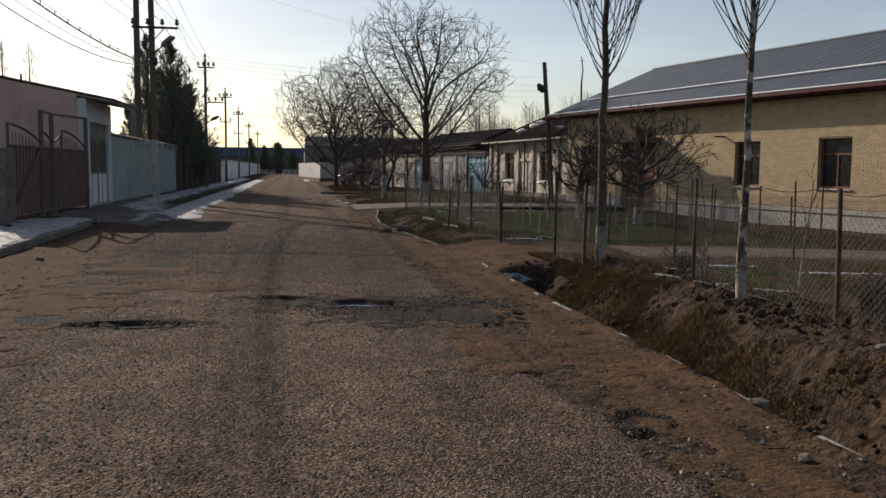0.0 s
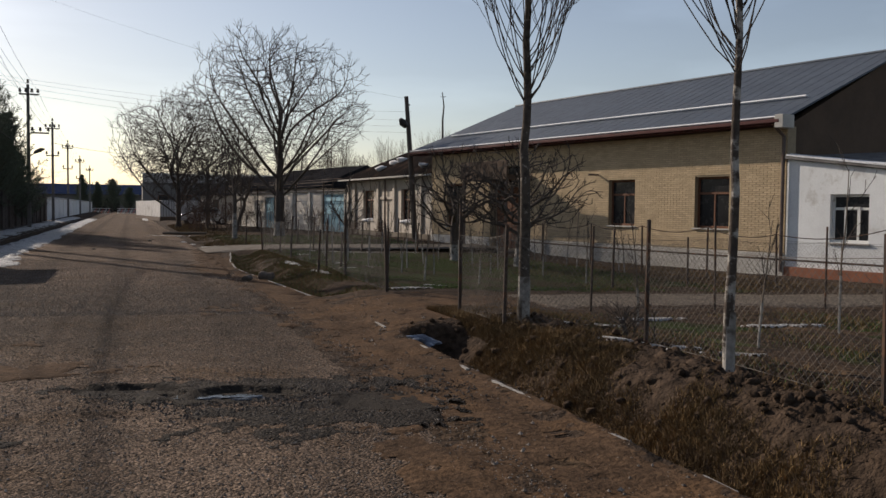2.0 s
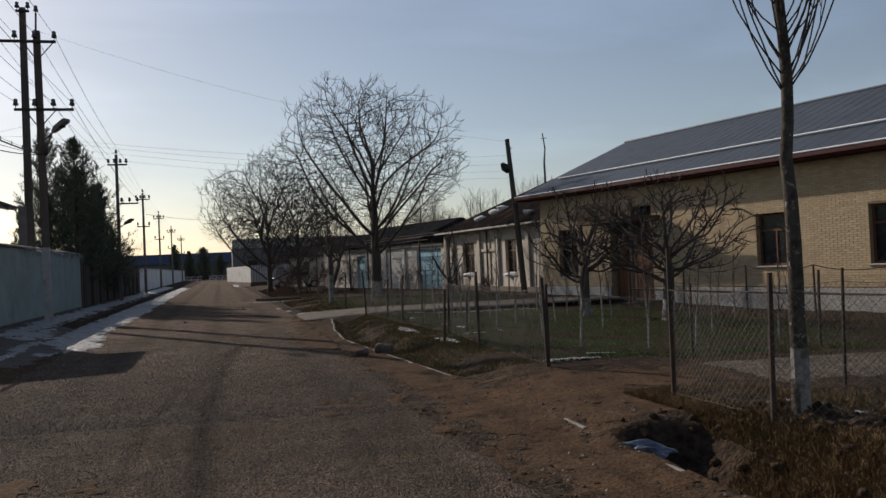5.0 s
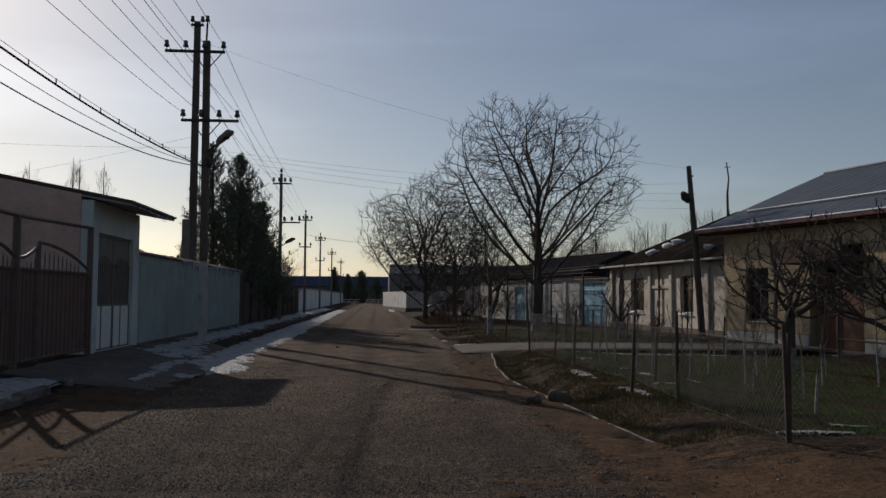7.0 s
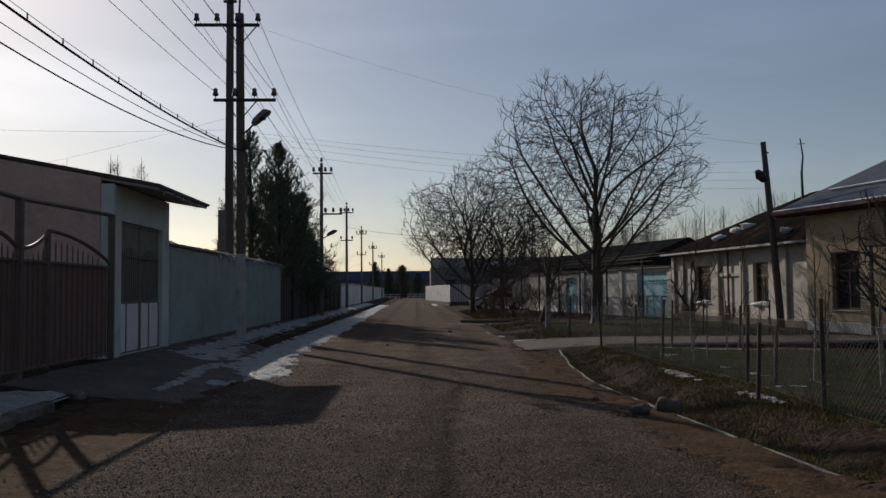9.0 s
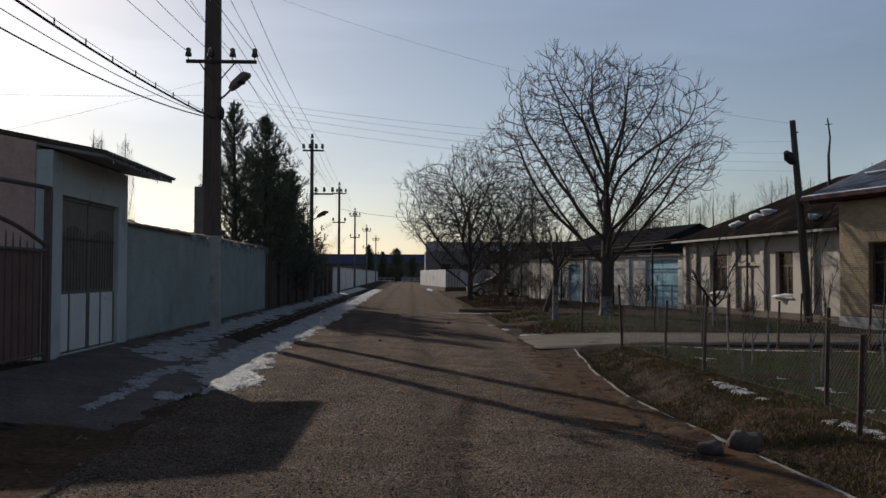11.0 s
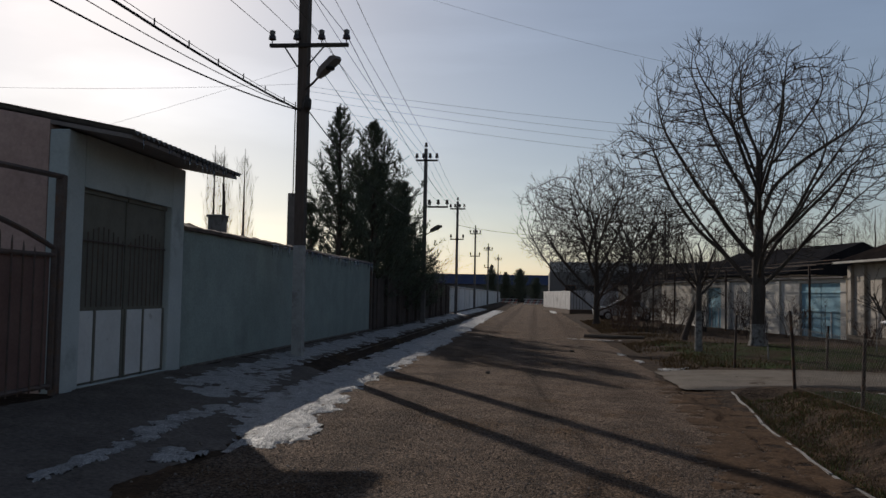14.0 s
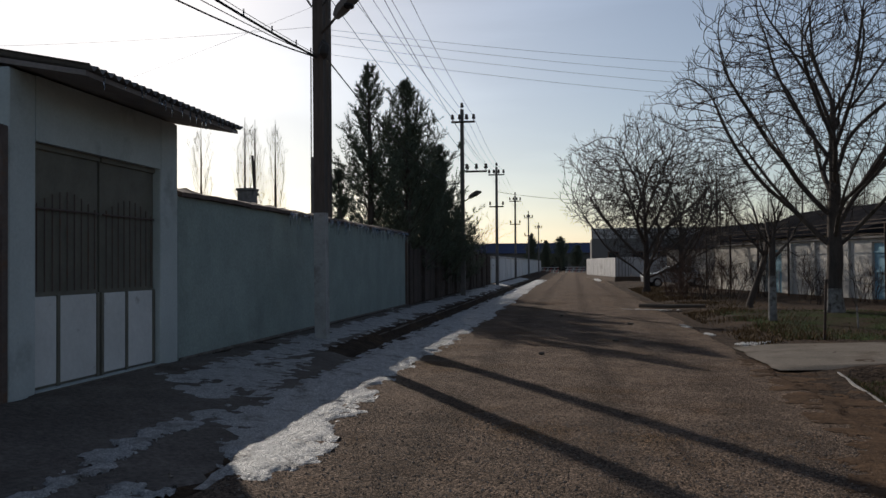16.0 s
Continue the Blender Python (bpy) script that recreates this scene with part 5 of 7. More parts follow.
        part("panel", Geo().box((x, 96.55, 0.47), (x + 1.33, 96.62, 2.2), 0.02), GREYSHEET, c)
    for i in range(5):
        part("rib", Geo().box((3.6 + 0.28 * i, 96.5, 0.47), (3.66 + 0.28 * i, 96.548, 2.2), 0.01), FARGREY, c)
    patch("snow_patch", 2.2, 104, 0.35, 6, lambda x, y: ground_z(x, y) + 0.03, SNOW, "snow along the foot of the sheet fence", "snow", 0.01, 0.06, 1.0, 0.15, 0.5, 0.6)


build_far()


def build_car():
    t = thing("parked_car", (6.5, 76.3, 0.05), "silver parked car half hidden by shrubs", "car")
    m = Matrix.Translation((6.5, 76.3, 0.08)) @ Matrix.Rotation(radians(6), 4, "Z")
    prof = [(-2.05, 0.35), (-2.1, 0.7), (-1.95, 0.86), (-1.0, 0.93), (-0.45, 1.38), (0.75, 1.42), (1.45, 0.98), (2.05, 0.9), (2.12, 0.45), (1.9, 0.3)]
    g = Geo()
    n = len(prof)
    for y, k in ((-0.78, 0.92), (-0.84, 1.0), (0.84, 1.0), (0.78, 0.92)):
        for x, z in prof:
            g.v.append(tuple(m @ Vector((x * (0.98 if abs(y) < 0.8 else 1), y * (0.84 if z > 1.2 else 1), z))))
    for r in range(3):
        for i in range(n):
            g.f.append((r * n + i, r * n + (i + 1) % n, (r + 1) * n + (i + 1) % n, (r + 1) * n + i))
    g.f += [tuple(range(n)), tuple(reversed(range(3 * n, 4 * n)))]
    part("body", g, CARPAINT, t)
    part("windscreen", Geo().add([tuple(m @ Vector(p)) for p in ((-0.98, -0.68, 0.97), (-0.98, 0.68, 0.97), (-0.5, 0.6, 1.34), (-0.5, -0.6, 1.34), (-1.01, -0.68, 0.97), (-1.01, 0.68, 0.97), (-0.53, 0.6, 1.34), (-0.53, -0.6, 1.34))],
                                 [(0, 1, 2, 3), (7, 6, 5, 4), (0, 4, 5, 1), (2, 6, 7, 3)]), GLASS, t)
    for sgn in (-1, 1):
        part("side_window", Geo().box((-0.5, sgn * 0.7, 0.98), (0.9, sgn * 0.8, 1.3), 0.03, m), GLASS, t)
        part("headlight", Geo().box((-2.11, sgn * 0.62 - 0.14, 0.66), (-2.0, sgn * 0.62 + 0.14, 0.8), 0.03, m), WHITEPANEL, t)
        for x in (-1.3, 1.3):
            w = part("wheel", Geo().tube([tuple(m @ Vector((x, sgn * 0.7, 0.31))), tuple(m @ Vector((x, sgn * 0.87, 0.31)))], 0.31, 18), RUBBER, t)
            part("rim", Geo().tube([tuple(m @ Vector((x, sgn * 0.86, 0.31))), tuple(m @ Vector((x, sgn * 0.885, 0.31)))], 0.19, 14), PALEPIPE, w)


build_car()


# ---------------- power poles and wires ----------------
def insulator(p, s=1.0):
    x, y, z = p
    return Geo().tube([(x, y, z), (x, y, z + 0.05 * s), (x, y, z + 0.07 * s), (x, y, z + 0.12 * s), (x, y, z + 0.13 * s), (x, y, z + 0.19 * s), (x, y, z + 0.21 * s)],
                      [0.012, 0.012, 0.06 * s, 0.05 * s, 0.04 * s, 0.045 * s, 0.015], 8)


def power_pole(x, y, z0, top, w0, w1, material, arms, label, lean=0.0, white=False):
    """Tapered pole with cross arms: (height, from x, to x, insulators)."""
    t = thing("power_pole", (x, y, z0), label, "power pole", "power poles along the street")
    tip = (x + lean, y, top)
    part("shaft", Geo().tube([(x, y, z0 - 0.3), (x + lean * 0.5, y, (z0 + top) / 2), tip], [w0 * 0.7, (w0 + w1) * 0.35, w1 * 0.7], 4, square=True), material, t)
    if white:
        part("whitewash", Geo().tube([(x, y, z0), (x + lean * 0.3, y, z0 + 2.35)], [w0 * 0.7 + 0.004, w0 * 0.68 + 0.004], 4, square=True), POLEPAINT, t, "pale painted foot of the pole")
    pts = []
    for z, xa, xb, n in arms:
        a = part("cross_arm", Geo().box((xa, y - 0.17, z - 0.04), (xb, y - 0.09, z + 0.04), 0.01), IRON, t)
        for i in range(n):
            px = mixv(xa + 0.05, xb - 0.05, i / max(1, n - 1))
            part("insulator", insulator((px, y - 0.13, z + 0.03), 1.45), GLASSINS, a)
            pts.append((px, y - 0.13, z + 0.22))
        for sgn in (-1, 1):
            if xb - xa > 1.2:
                part("brace", Geo().tube([(x + lean * 0.6 + sgn * 0.1, y - 0.13, z - 0.45), (x + sgn * 0.42, y - 0.13, z - 0.03)], 0.018, 5), IRON, a)
    return t, pts


def lamp_arm(t, p, head, material=IRON):
    p, head = Vector(p), Vector(head)
    a = part("lamp_arm", Geo().tube([p, p + (head - p) * 0.55 + Vector((0, 0, -0.02)), head], 0.025, 6), material, t)
    d = (head - p).normalized()
    g = Geo()
    side = d.cross(Vector((0, 0, 1))).normalized()
    up = side.cross(d)
    for k, (l, w, h) in enumerate(((-0.05, 0.05, 0.05), (0.12, 0.11, 0.08), (0.5, 0.13, 0.07), (0.58, 0.09, 0.03))):
        c = head + d * l
        g.v += [tuple(c + side * w + up * h), tuple(c - side * w + up * h), tuple(c - side * w * 0.9 - up * 0.05), tuple(c + side * w * 0.9 - up * 0.05)]
    for k in range(3):
        for i in range(4):
            g.f.append((k * 4 + i, k * 4 + (i + 1) % 4, k * 4 + 4 + (i + 1) % 4, k * 4 + 4 + i))
    g.f += [(3, 2, 1, 0), (12, 13, 14, 15)]
    h = part("lamp_head", g, POLECONC, t, "hooded street lamp head")
    part("lens", Geo().lump(tuple(head + d * 0.3 - up * 0.06), 0.11, random.Random(1), (1.4, 0.9, 0.4), 0.02, 2), GLASS, h, smooth=True)


PB, PBT = power_pole(-4.54, 33.1, 0.25, 9.2, 0.215, 0.185, POLEWOOD, [(8.85, -5.8, -4.04, 4), (6.78, -5.28, -3.6, 4)], "grey-brown power pole with cross arms and a street lamp", -0.06, True)
part("tip_pin", Geo().tube([(-4.62, 33.1, 9.15), (-4.6, 33.1, 9.75)], 0.03, 6), IRON, PB)
part("tip_insulator", insulator((-4.6, 33.1, 9.72), 1.3), GLASSINS, PB)
lamp_arm(PB, (-4.5, 33.0, 5.85), (-4.15, 32.8, 6.1))
part("cable_clamp", Geo().lump((-4.46, 32.98, 5.55), 0.16, random.Random(2), (0.6, 0.6, 1.0), 0.3, 2), IRON, PB)
part("conduit", Geo().tube([(-4.71, 33.02, 3.6), (-4.71, 33.02, 5.6)], 0.012, 5), IRON, PB)
PA, PAT = power_pole(-6.02, 38.4, 0.3, 11.45, 0.27, 0.2, POLEWOOD, [(11.3, -6.2, -5.75, 2)], "tall dark power pole standing behind the teal wall", 0.02)
part("footing_stub", Geo().box((-6.36, 38.25, 0.2), (-6.08, 38.5, 4.3), 0.02), POLECONC, PA, "concrete footing stub strapped to the pole")
P2, P2T = power_pole(-4.66, 54.1, 0.2, 8.2, 0.2, 0.14, POLECONC, [(7.65, -5.1, -4.1, 4), (5.55, -4.5, -3.6, 3)], "slim concrete power pole with two cross arms")
part("tip_insulator", insulator((-4.66, 54.1, 8.2), 1.4), GLASSINS, P2)
lamp_arm(P2, (-4.6, 54.0, 4.3), (-4.3, 53.8, 4.45))
far = [P2T]
for x, y, top, w in ((-4.8, 72.0, 7.75, 0.9), (-5.05, 93.0, 7.6, 0.9), (-5.05, 115.0, 7.3, 0.9), (-4.95, 140.0, 7.2, 0.9)):
    p, pts = power_pole(x, y, 0.1, top, 0.2, 0.14, POLECONC, [(top - 0.5, x - 0.5, x + 0.5, 4), (top - 2.5, x - 0.45, x + 0.45, 2)], "slim concrete power pole with two cross arms")
    part("tip_insulator", insulator((x, y, top), 1.4), GLASSINS, p)
    far.append(pts)
P0, P0T = power_pole(-3.4, -6.0, 0.1, 9.2, 0.24, 0.2, POLEWOOD, [(8.85, -4.3, -2.6, 4), (6.9, -4.3, -2.5, 4)], "grey-brown power pole with cross arms")


def wire(a, b, sag, r=0.008, label="thin dark overhead wire"):
    a, b = Vector(a), Vector(b)
    pts = []
    for i in range(37):
        t = i / 36
        p = a.lerp(b, t)
        p.z -= sag * 4 * t * (1 - t)
        pts.append(p)
    solo("overhead_wire", Geo().tube(pts, r, 4), WIREMAT, label, "wire", "", "overhead wires")
    return pts


for i in range(4):
    wire(P0T[i], PBT[i], 0.7)
    wire(P0T[4 + i], PBT[4 + i], 0.7)
    wire(PBT[i], P2T[min(i, 3)], 0.3)
    if i < 3:
        wire(PBT[5 + i], P2T[4 + i], 0.3)
    for q, w in zip(far, far[1:]):
        wire(q[i], w[i], 0.3, 0.007)
bundle = wire((-5.9, -6, 8.9), (-4.6, 33.05, 5.42), 1.5, 0.022, "thick lashed cable bundle along the street")
wire((-5.9, -6, 9.0), (-4.6, 33.05, 5.47), 1.46, 0.006, "thin messenger wire above the cable bundle")
wire((-5.9, -6, 9.6), (-4.6, 33.05, 5.42), 2.35, 0.013)
wire((-6.1, -6, 9.4), (-4.6, 33.05, 5.44), 1.95, 0.008)
for k, p in enumerate(bundle[1:-1]):
    solo("cable_tie", Geo().tube([p, p + Vector((0, 0, 0.11))], 0.012, 4), WIREMAT, "small clip lashing the cable bundle", "clip", "", "clips on the cable bundle")
wire((-4.5, 33.05, 5.5), (-4.7, 54.0, 4.9), 0.5, 0.016)
for za, zb in ((5.95, 6.2), (5.85, 5.8), (5.7, 5.5), (5.5, 5.2)):
    wire((-4.5, 33.1, za), (13.2, 40.6, zb), 0.35, 0.003)
wire((-6, 38.4, 10.8), (13.1, 40.7, 6.8), 0.6, 0.003)
wire((-4.8, 72.0, 6.2), (4.5, 66.0, 5.2), 0.3, 0.012)
wire((-4.6, 33.1, 6.0), (-30, 36, 8.6), 0.7, 0.003)
wire((-4.6, 33.1, 6.4), (-30, 45, 4.6), 0.5, 0.003)


def lean_post():
    t = thing("leaning_pole", (13.45, 40.6, 0.1), "dark leaning wooden pole with a round lamp", "lamp post")
    part("shaft", Geo().tube([(13.45, 40.6, -0.2), (13.2, 40.6, 3.5), (12.93, 40.6, 6.9)], [0.15, 0.13, 0.1], 8), POLEWOOD, t)
    part("lamp_arm", Geo().tube([(13.02, 40.55, 5.5), (12.75, 40.4, 5.62)], 0.03, 6), IRON, t)
    part("lamp_head", Geo().tube([(12.86, 40.45, 5.5), (12.68, 40.3, 5.62), (12.52, 40.2, 5.78)], [0.14, 0.19, 0.08], 10), IRON, t, "dark lamp hood")
    part("pin", Geo().tube([(13.0, 40.6, 6.5), (13.12, 40.6, 6.5)], 0.03, 5), IRON, t)


lean_post()


# ---------------- trees ----------------
def limb(g, rng, p, d, length, r0, r1, segs, sides, wander, up=0.0):
    """One wandering tapered branch; returns its points and directions."""
    pts, dirs, radii = [Vector(p)], [Vector(d).normalized()], [r0]
    step = length / segs
    cur = Vector(d).normalized()
    for i in range(segs):
        cur = (cur + Vector((rng.gauss(0, wander), rng.gauss(0, wander), rng.gauss(0, wander) + up))).normalized()
        pts.append(pts[-1] + cur * step)
        dirs.append(cur.copy())
        radii.append(mixv(r0, r1, (i + 1) / segs))
    g.tube(pts, radii, sides, cap=False)
    return pts, dirs, radii


def side_dir(rng, d, angle):
    a = Vector((rng.gauss(0, 1), rng.gauss(0, 1), rng.gauss(0, 1)))
    a = (a - d * a.dot(d)).normalized()
    return (d * math.cos(angle) + a * math.sin(angle)).normalized()


def branch_out(g, rng, pts, dirs, radii, depth, spec, up, fat=1.0):
    """Grow children along a branch; spec rows: count, length, angle, segments, sides, wander."""
    if depth >= len(spec):
        return
    count, length, ang, segs, sides, wander = spec[depth]
    for i in range(count):
        t = 0.25 + 0.75 * (i + rng.random()) / count
        k = min(len(pts) - 2, int(t * (len(pts) - 1)))
        f = t * (len(pts) - 1) - k
        p = pts[k].lerp(pts[k + 1], min(1, f))
        d = side_dir(rng, dirs[k], radians(ang * rng.uniform(0.65, 1.25)))
        ln = length * rng.uniform(0.6, 1.2) * (1.1 - 0.45 * t)
        r = max(0.004, radii[k] * 0.6)
        r = min(r, fat * (0.021 * ln + 0.006))
        q = limb(g, rng, p, d, ln, r, max(0.0035, r * 0.4), segs, sides, wander, up)
        branch_out(g, rng, *q, depth + 1, spec, up, fat)


def big_tree(base, seed, height, spread, trunk_r, fork, limbs, spec, twig, name="bare_tree", label="", white=0.0, group="", lean=(0, 0), up=0.04, fat=1.0, low=0.3):
    rng = random.Random(seed)
    t = thing(name, base, label, "tree", group)
    tr = Geo()
    b = Vector(base)
    top = b + Vector((lean[0], lean[1], fork))
    flare = [(b - Vector((0, 0, 0.15)), trunk_r * 1.45), (b + Vector((0, 0, 0.12)), trunk_r * 1.15), (b + Vector((lean[0] * 0.4, lean[1] * 0.4, fork * 0.45)), trunk_r),
             (top, trunk_r * 0.95), (top + Vector((0, 0, 0.35)), trunk_r * 0.7)]
    tr.tube([p for p, _ in flare], [r for _, r in flare], 12)
    cr = Geo()
    for i in range(limbs):
        a = 2 * math.pi * (i + rng.uniform(-0.2, 0.2)) / max(1, limbs - 1)
        if i == limbs - 1:
            d, ln = Vector((rng.uniform(-0.1, 0.1), rng.uniform(-0.1, 0.1), 1)), height - fork
        else:
            k = rng.uniform(0.75, 1.05)
            d = Vector((math.cos(a) * spread * 0.5 * k, math.sin(a) * spread * 0.5 * k, (height - fork) * rng.uniform(low, 0.85)))
            ln = d.length * 0.98
        r = trunk_r * rng.uniform(0.42, 0.6) * (1.0 if limbs < 9 else 0.72)
        q = limb(tr, rng, top + Vector((0, 0, rng.uniform(-0.35, 0.2))), d.normalized(), ln, r, 0.018, 12, 7, 0.075, up * 0.5)
        branch_out(cr, rng, *q, 0, spec, up, fat)
    part("trunk", tr, BARK, t, smooth=True)
    part("crown", cr, twig, t, "bare twiggy crown")
    if white:
        part("limewash", Geo().tube([(b - Vector((0, 0, 0.12))), b + Vector((0, 0, 0.14)), b + Vector((lean[0] * 0.3, lean[1] * 0.3, white))],
                                    [trunk_r * 1.45 + 0.006, trunk_r * 1.17 + 0.006, trunk_r * 1.06 + 0.003], 12, cap=False), LIMEBARK, t, "whitewashed lower trunk")
    return t


big_tree((9.6, 38.8, 0.1), 23, 2.6, 2.2, 0.06, 0.8, 6, [(6, 0.8, 40, 4, 3, 0.15), (4, 0.35, 40, 3, 3, 0.15)], TWIG, "young_tree", "young bare tree on the lawn", 0.6, "young trees")
big_tree((5.07, 41.5, 0.1), 24, 3.4, 1.6, 0.09, 1.9, 4, [(5, 0.8, 40, 4, 3, 0.15), (4, 0.35, 40, 3, 3, 0.15)], TWIG, "young_tree", "cut-back young tree with pale trunk", 1.2, "young trees")
big_tree((5.9, 48.8, 0.1), 25, 4.6, 2.4, 0.1, 1.6, 5, [(6, 1.0, 40, 4, 3, 0.15), (4, 0.45, 40, 3, 3, 0.15)], TWIG, "young_tree", "slanting young tree among the shrubs", 0, "young trees", (0.5, 0))


def crown_points(rng, base, count, radius, zc, up, down, skew=(0.0, 0.0)):
    """Random points in an uneven dome-shaped crown, denser towards its outside."""
    out = []
    off = rng.random() * 40
    while len(out) < count:
        p = Vector((rng.uniform(-1, 1), rng.uniform(-1, 1), rng.uniform(-1, 1)))
        edge = 1.0 + 0.42 * noise.noise(p.normalized() * 2.1 + Vector((off, 0, 0)))
        if p.length > edge * 0.86 or (p.z < 0 and math.hypot(p.x, p.y) > 0.95 + 0.7 * p.z):
            continue
        out.append((base[0] + p.x * radius + skew[0], base[1] + p.y * radius + skew[1], base[2] + zc + p.z * (up if p.z > 0 else down)))
    return np.array(out)


def grown_tree(base, seed, trunk_r, fork, points, name, label, twig, group="", white=0.0, step=0.24, kill=0.5, lift=0.12, wiggle=0.16, twigs=2, twig_len=0.42, tip=0.0055, leader=2.2, limbs=0, limb_len=4.0, low=34.0):
    """A bare tree whose limbs grow into a cloud of crown points; thickness follows from the branches carried."""
    rng = random.Random(seed)
    nrng = np.random.default_rng(seed)
    t = thing(name, base, label, "tree", group)
    b = np.array(base)
    nodes, parent = [b - np.array((0, 0, 0.15))], [-1]
    h = 0.0
    drift = np.zeros(2)
    while h < fork + leader:
        h += step
        drift = drift + nrng.normal(0, 0.012, 2)
        nodes.append(b + np.array((drift[0], drift[1], h)))
        parent.append(len(nodes) - 2)
    first = max(1, int(fork / step))
    stem = len(nodes)
    for k in range(limbs):
        u = k / max(1, limbs - 1)
        at = first + int(u ** 1.2 * (stem - first - 1))
        az = 2.4 * k + rng.uniform(-0.35, 0.35)
        for fork_side in (0, 1):
            el = radians(mixv(low, 66, u) + rng.uniform(-6, 6))
            d = np.array((math.cos(az) * math.cos(el), math.sin(az) * math.cos(el), math.sin(el)))
            i = at
            for j in range(int(limb_len * mixv(1.0, 0.55, u) * rng.uniform(0.85, 1.1) / step)):
                d = d + nrng.normal(0, 0.05, 3) + np.array((0, 0, 0.022))
                d = d / np.linalg.norm(d)
                nodes.append(nodes[i] + step * d)
                parent.append(i)
                i = len(nodes) - 1
                if fork_side == 0 and j == int(1.2 / step):
                    at = i
            az += rng.choice((-0.75, 0.75))
            if at == i or limb_len < 2:
                break
    near = np.full(len(points), 1e9)
    who = np.zeros(len(points), int)
    for i in range(first, len(nodes)):
        d = np.linalg.norm(points - nodes[i], axis=1)
        m = d < near
        near[m], who[m] = d[m], i
    alive = near > kill
    kids = {}
    for _ in range(150):
        if not alive.any():
            break
        pull = {}
        for k in np.nonzero(alive)[0]:
            if near[k] < (2.0 if limbs else 3.2):
                v = points[k] - nodes[who[k]]
                pull.setdefault(int(who[k]), []).append(v / near[k])
        fresh = []
        for i, vs in pull.items():
            d = np.sum(vs, axis=0)
            d = d / (np.linalg.norm(d) + 1e-6) + nrng.normal(0, wiggle, 3) + np.array((0, 0, lift))
            if i >= stem:
                d = d + 0.8 * (nodes[i] - nodes[parent[i]]) / step
            q = nodes[i] + step * d / np.linalg.norm(d)
            if any(np.linalg.norm(q - nodes[c]) < step * 0.35 for c in kids.get(i, ())) or len(kids.get(i, ())) > 3:
                continue
            fresh.append(len(nodes))
            kids.setdefault(i, []).append(len(nodes))
            nodes.append(q)
            parent.append(i)
        if not fresh:
            break
        for i in fresh:
            d = np.linalg.norm(points - nodes[i], axis=1)
            m = d < near
            near[m], who[m] = d[m], i
        alive &= near > kill
    n = len(nodes)
    child = [[] for _ in range(n)]
    for i in range(1, n):
        child[parent[i]].append(i)
    load = np.zeros(n)
    for i in range(n - 1, -1, -1):
        load[i] = max(1.0, sum(load[c] for c in child[i])) if child[i] else 1.0
    power = math.log(max(2.0, load[0])) / math.log(trunk_r / tip)
    rad = tip * load ** (1 / power)
    tr, cr = Geo(), Geo()
    starts = [(0, None)]
    while starts:
        i, src = starts.pop()
        chain = [i] if src is None else [src, i]
        while child[chain[-1]]:
            c = sorted(child[chain[-1]], key=lambda k: -load[k])
            starts += [(k, chain[-1]) for k in c[1:]]
            chain.append(c[0])
        pts = [nodes[k] for k in chain]
        for _ in range(2):
            pts = [pts[0]] + [(a + 2 * m + z) / 4 for a, m, z in zip(pts, pts[1:], pts[2:])] + [pts[-1]] if len(pts) > 2 else pts
        rr = [float(rad[k]) for k in chain]
        if src is not None:
            rr[0] = rr[1]
        else:
            rr[0], rr[1] = rr[0] * 1.5, rr[1] * 1.15
        thick = rr[0] > 0.035
        (tr if thick else cr).tube(pts, rr, 8 if thick else 4, cap=False)
        for k in range(1, len(pts)):
            if rr[k] < 0.016:
                d = pts[k] - pts[k - 1]
                d = Vector(d / (np.linalg.norm(d) + 1e-6))
                for _ in range(twigs if k == len(pts) - 1 else (1 if rng.random() < 0.6 else 0)):
                    v = (side_dir(rng, d, radians(rng.uniform(18, 50))) + Vector((0, 0, 0.5))).normalized()
                    ln = twig_len * rng.uniform(0.4, 1.15)
                    p = Vector(pts[k])
                    m = p + v * ln * 0.5 + Vector((rng.gauss(0, 0.02), rng.gauss(0, 0.02), rng.gauss(0, 0.02)))
                    cr.tube([p, m, p + v * ln + Vector((0, 0, 0.05 * ln))], [tip * 0.95, tip * 0.85, tip * 0.6], 3, cap=False)
    part("trunk", tr, BARK, t, smooth=True)
    part("crown", cr, twig, t, "bare twiggy crown")
    if white:
        w = [Vector(q) for q in nodes[:max(2, int(white / step) + 1)]]
        part("limewash", Geo().tube(w, [float(rad[0]) * 1.5 + 0.006, float(rad[1]) * 1.15 + 0.006] + [float(rad[k]) * 1.02 + 0.006 for k in range(2, len(w))], 12, cap=False), LIMEBARK, t, "whitewashed lower trunk")
    return t


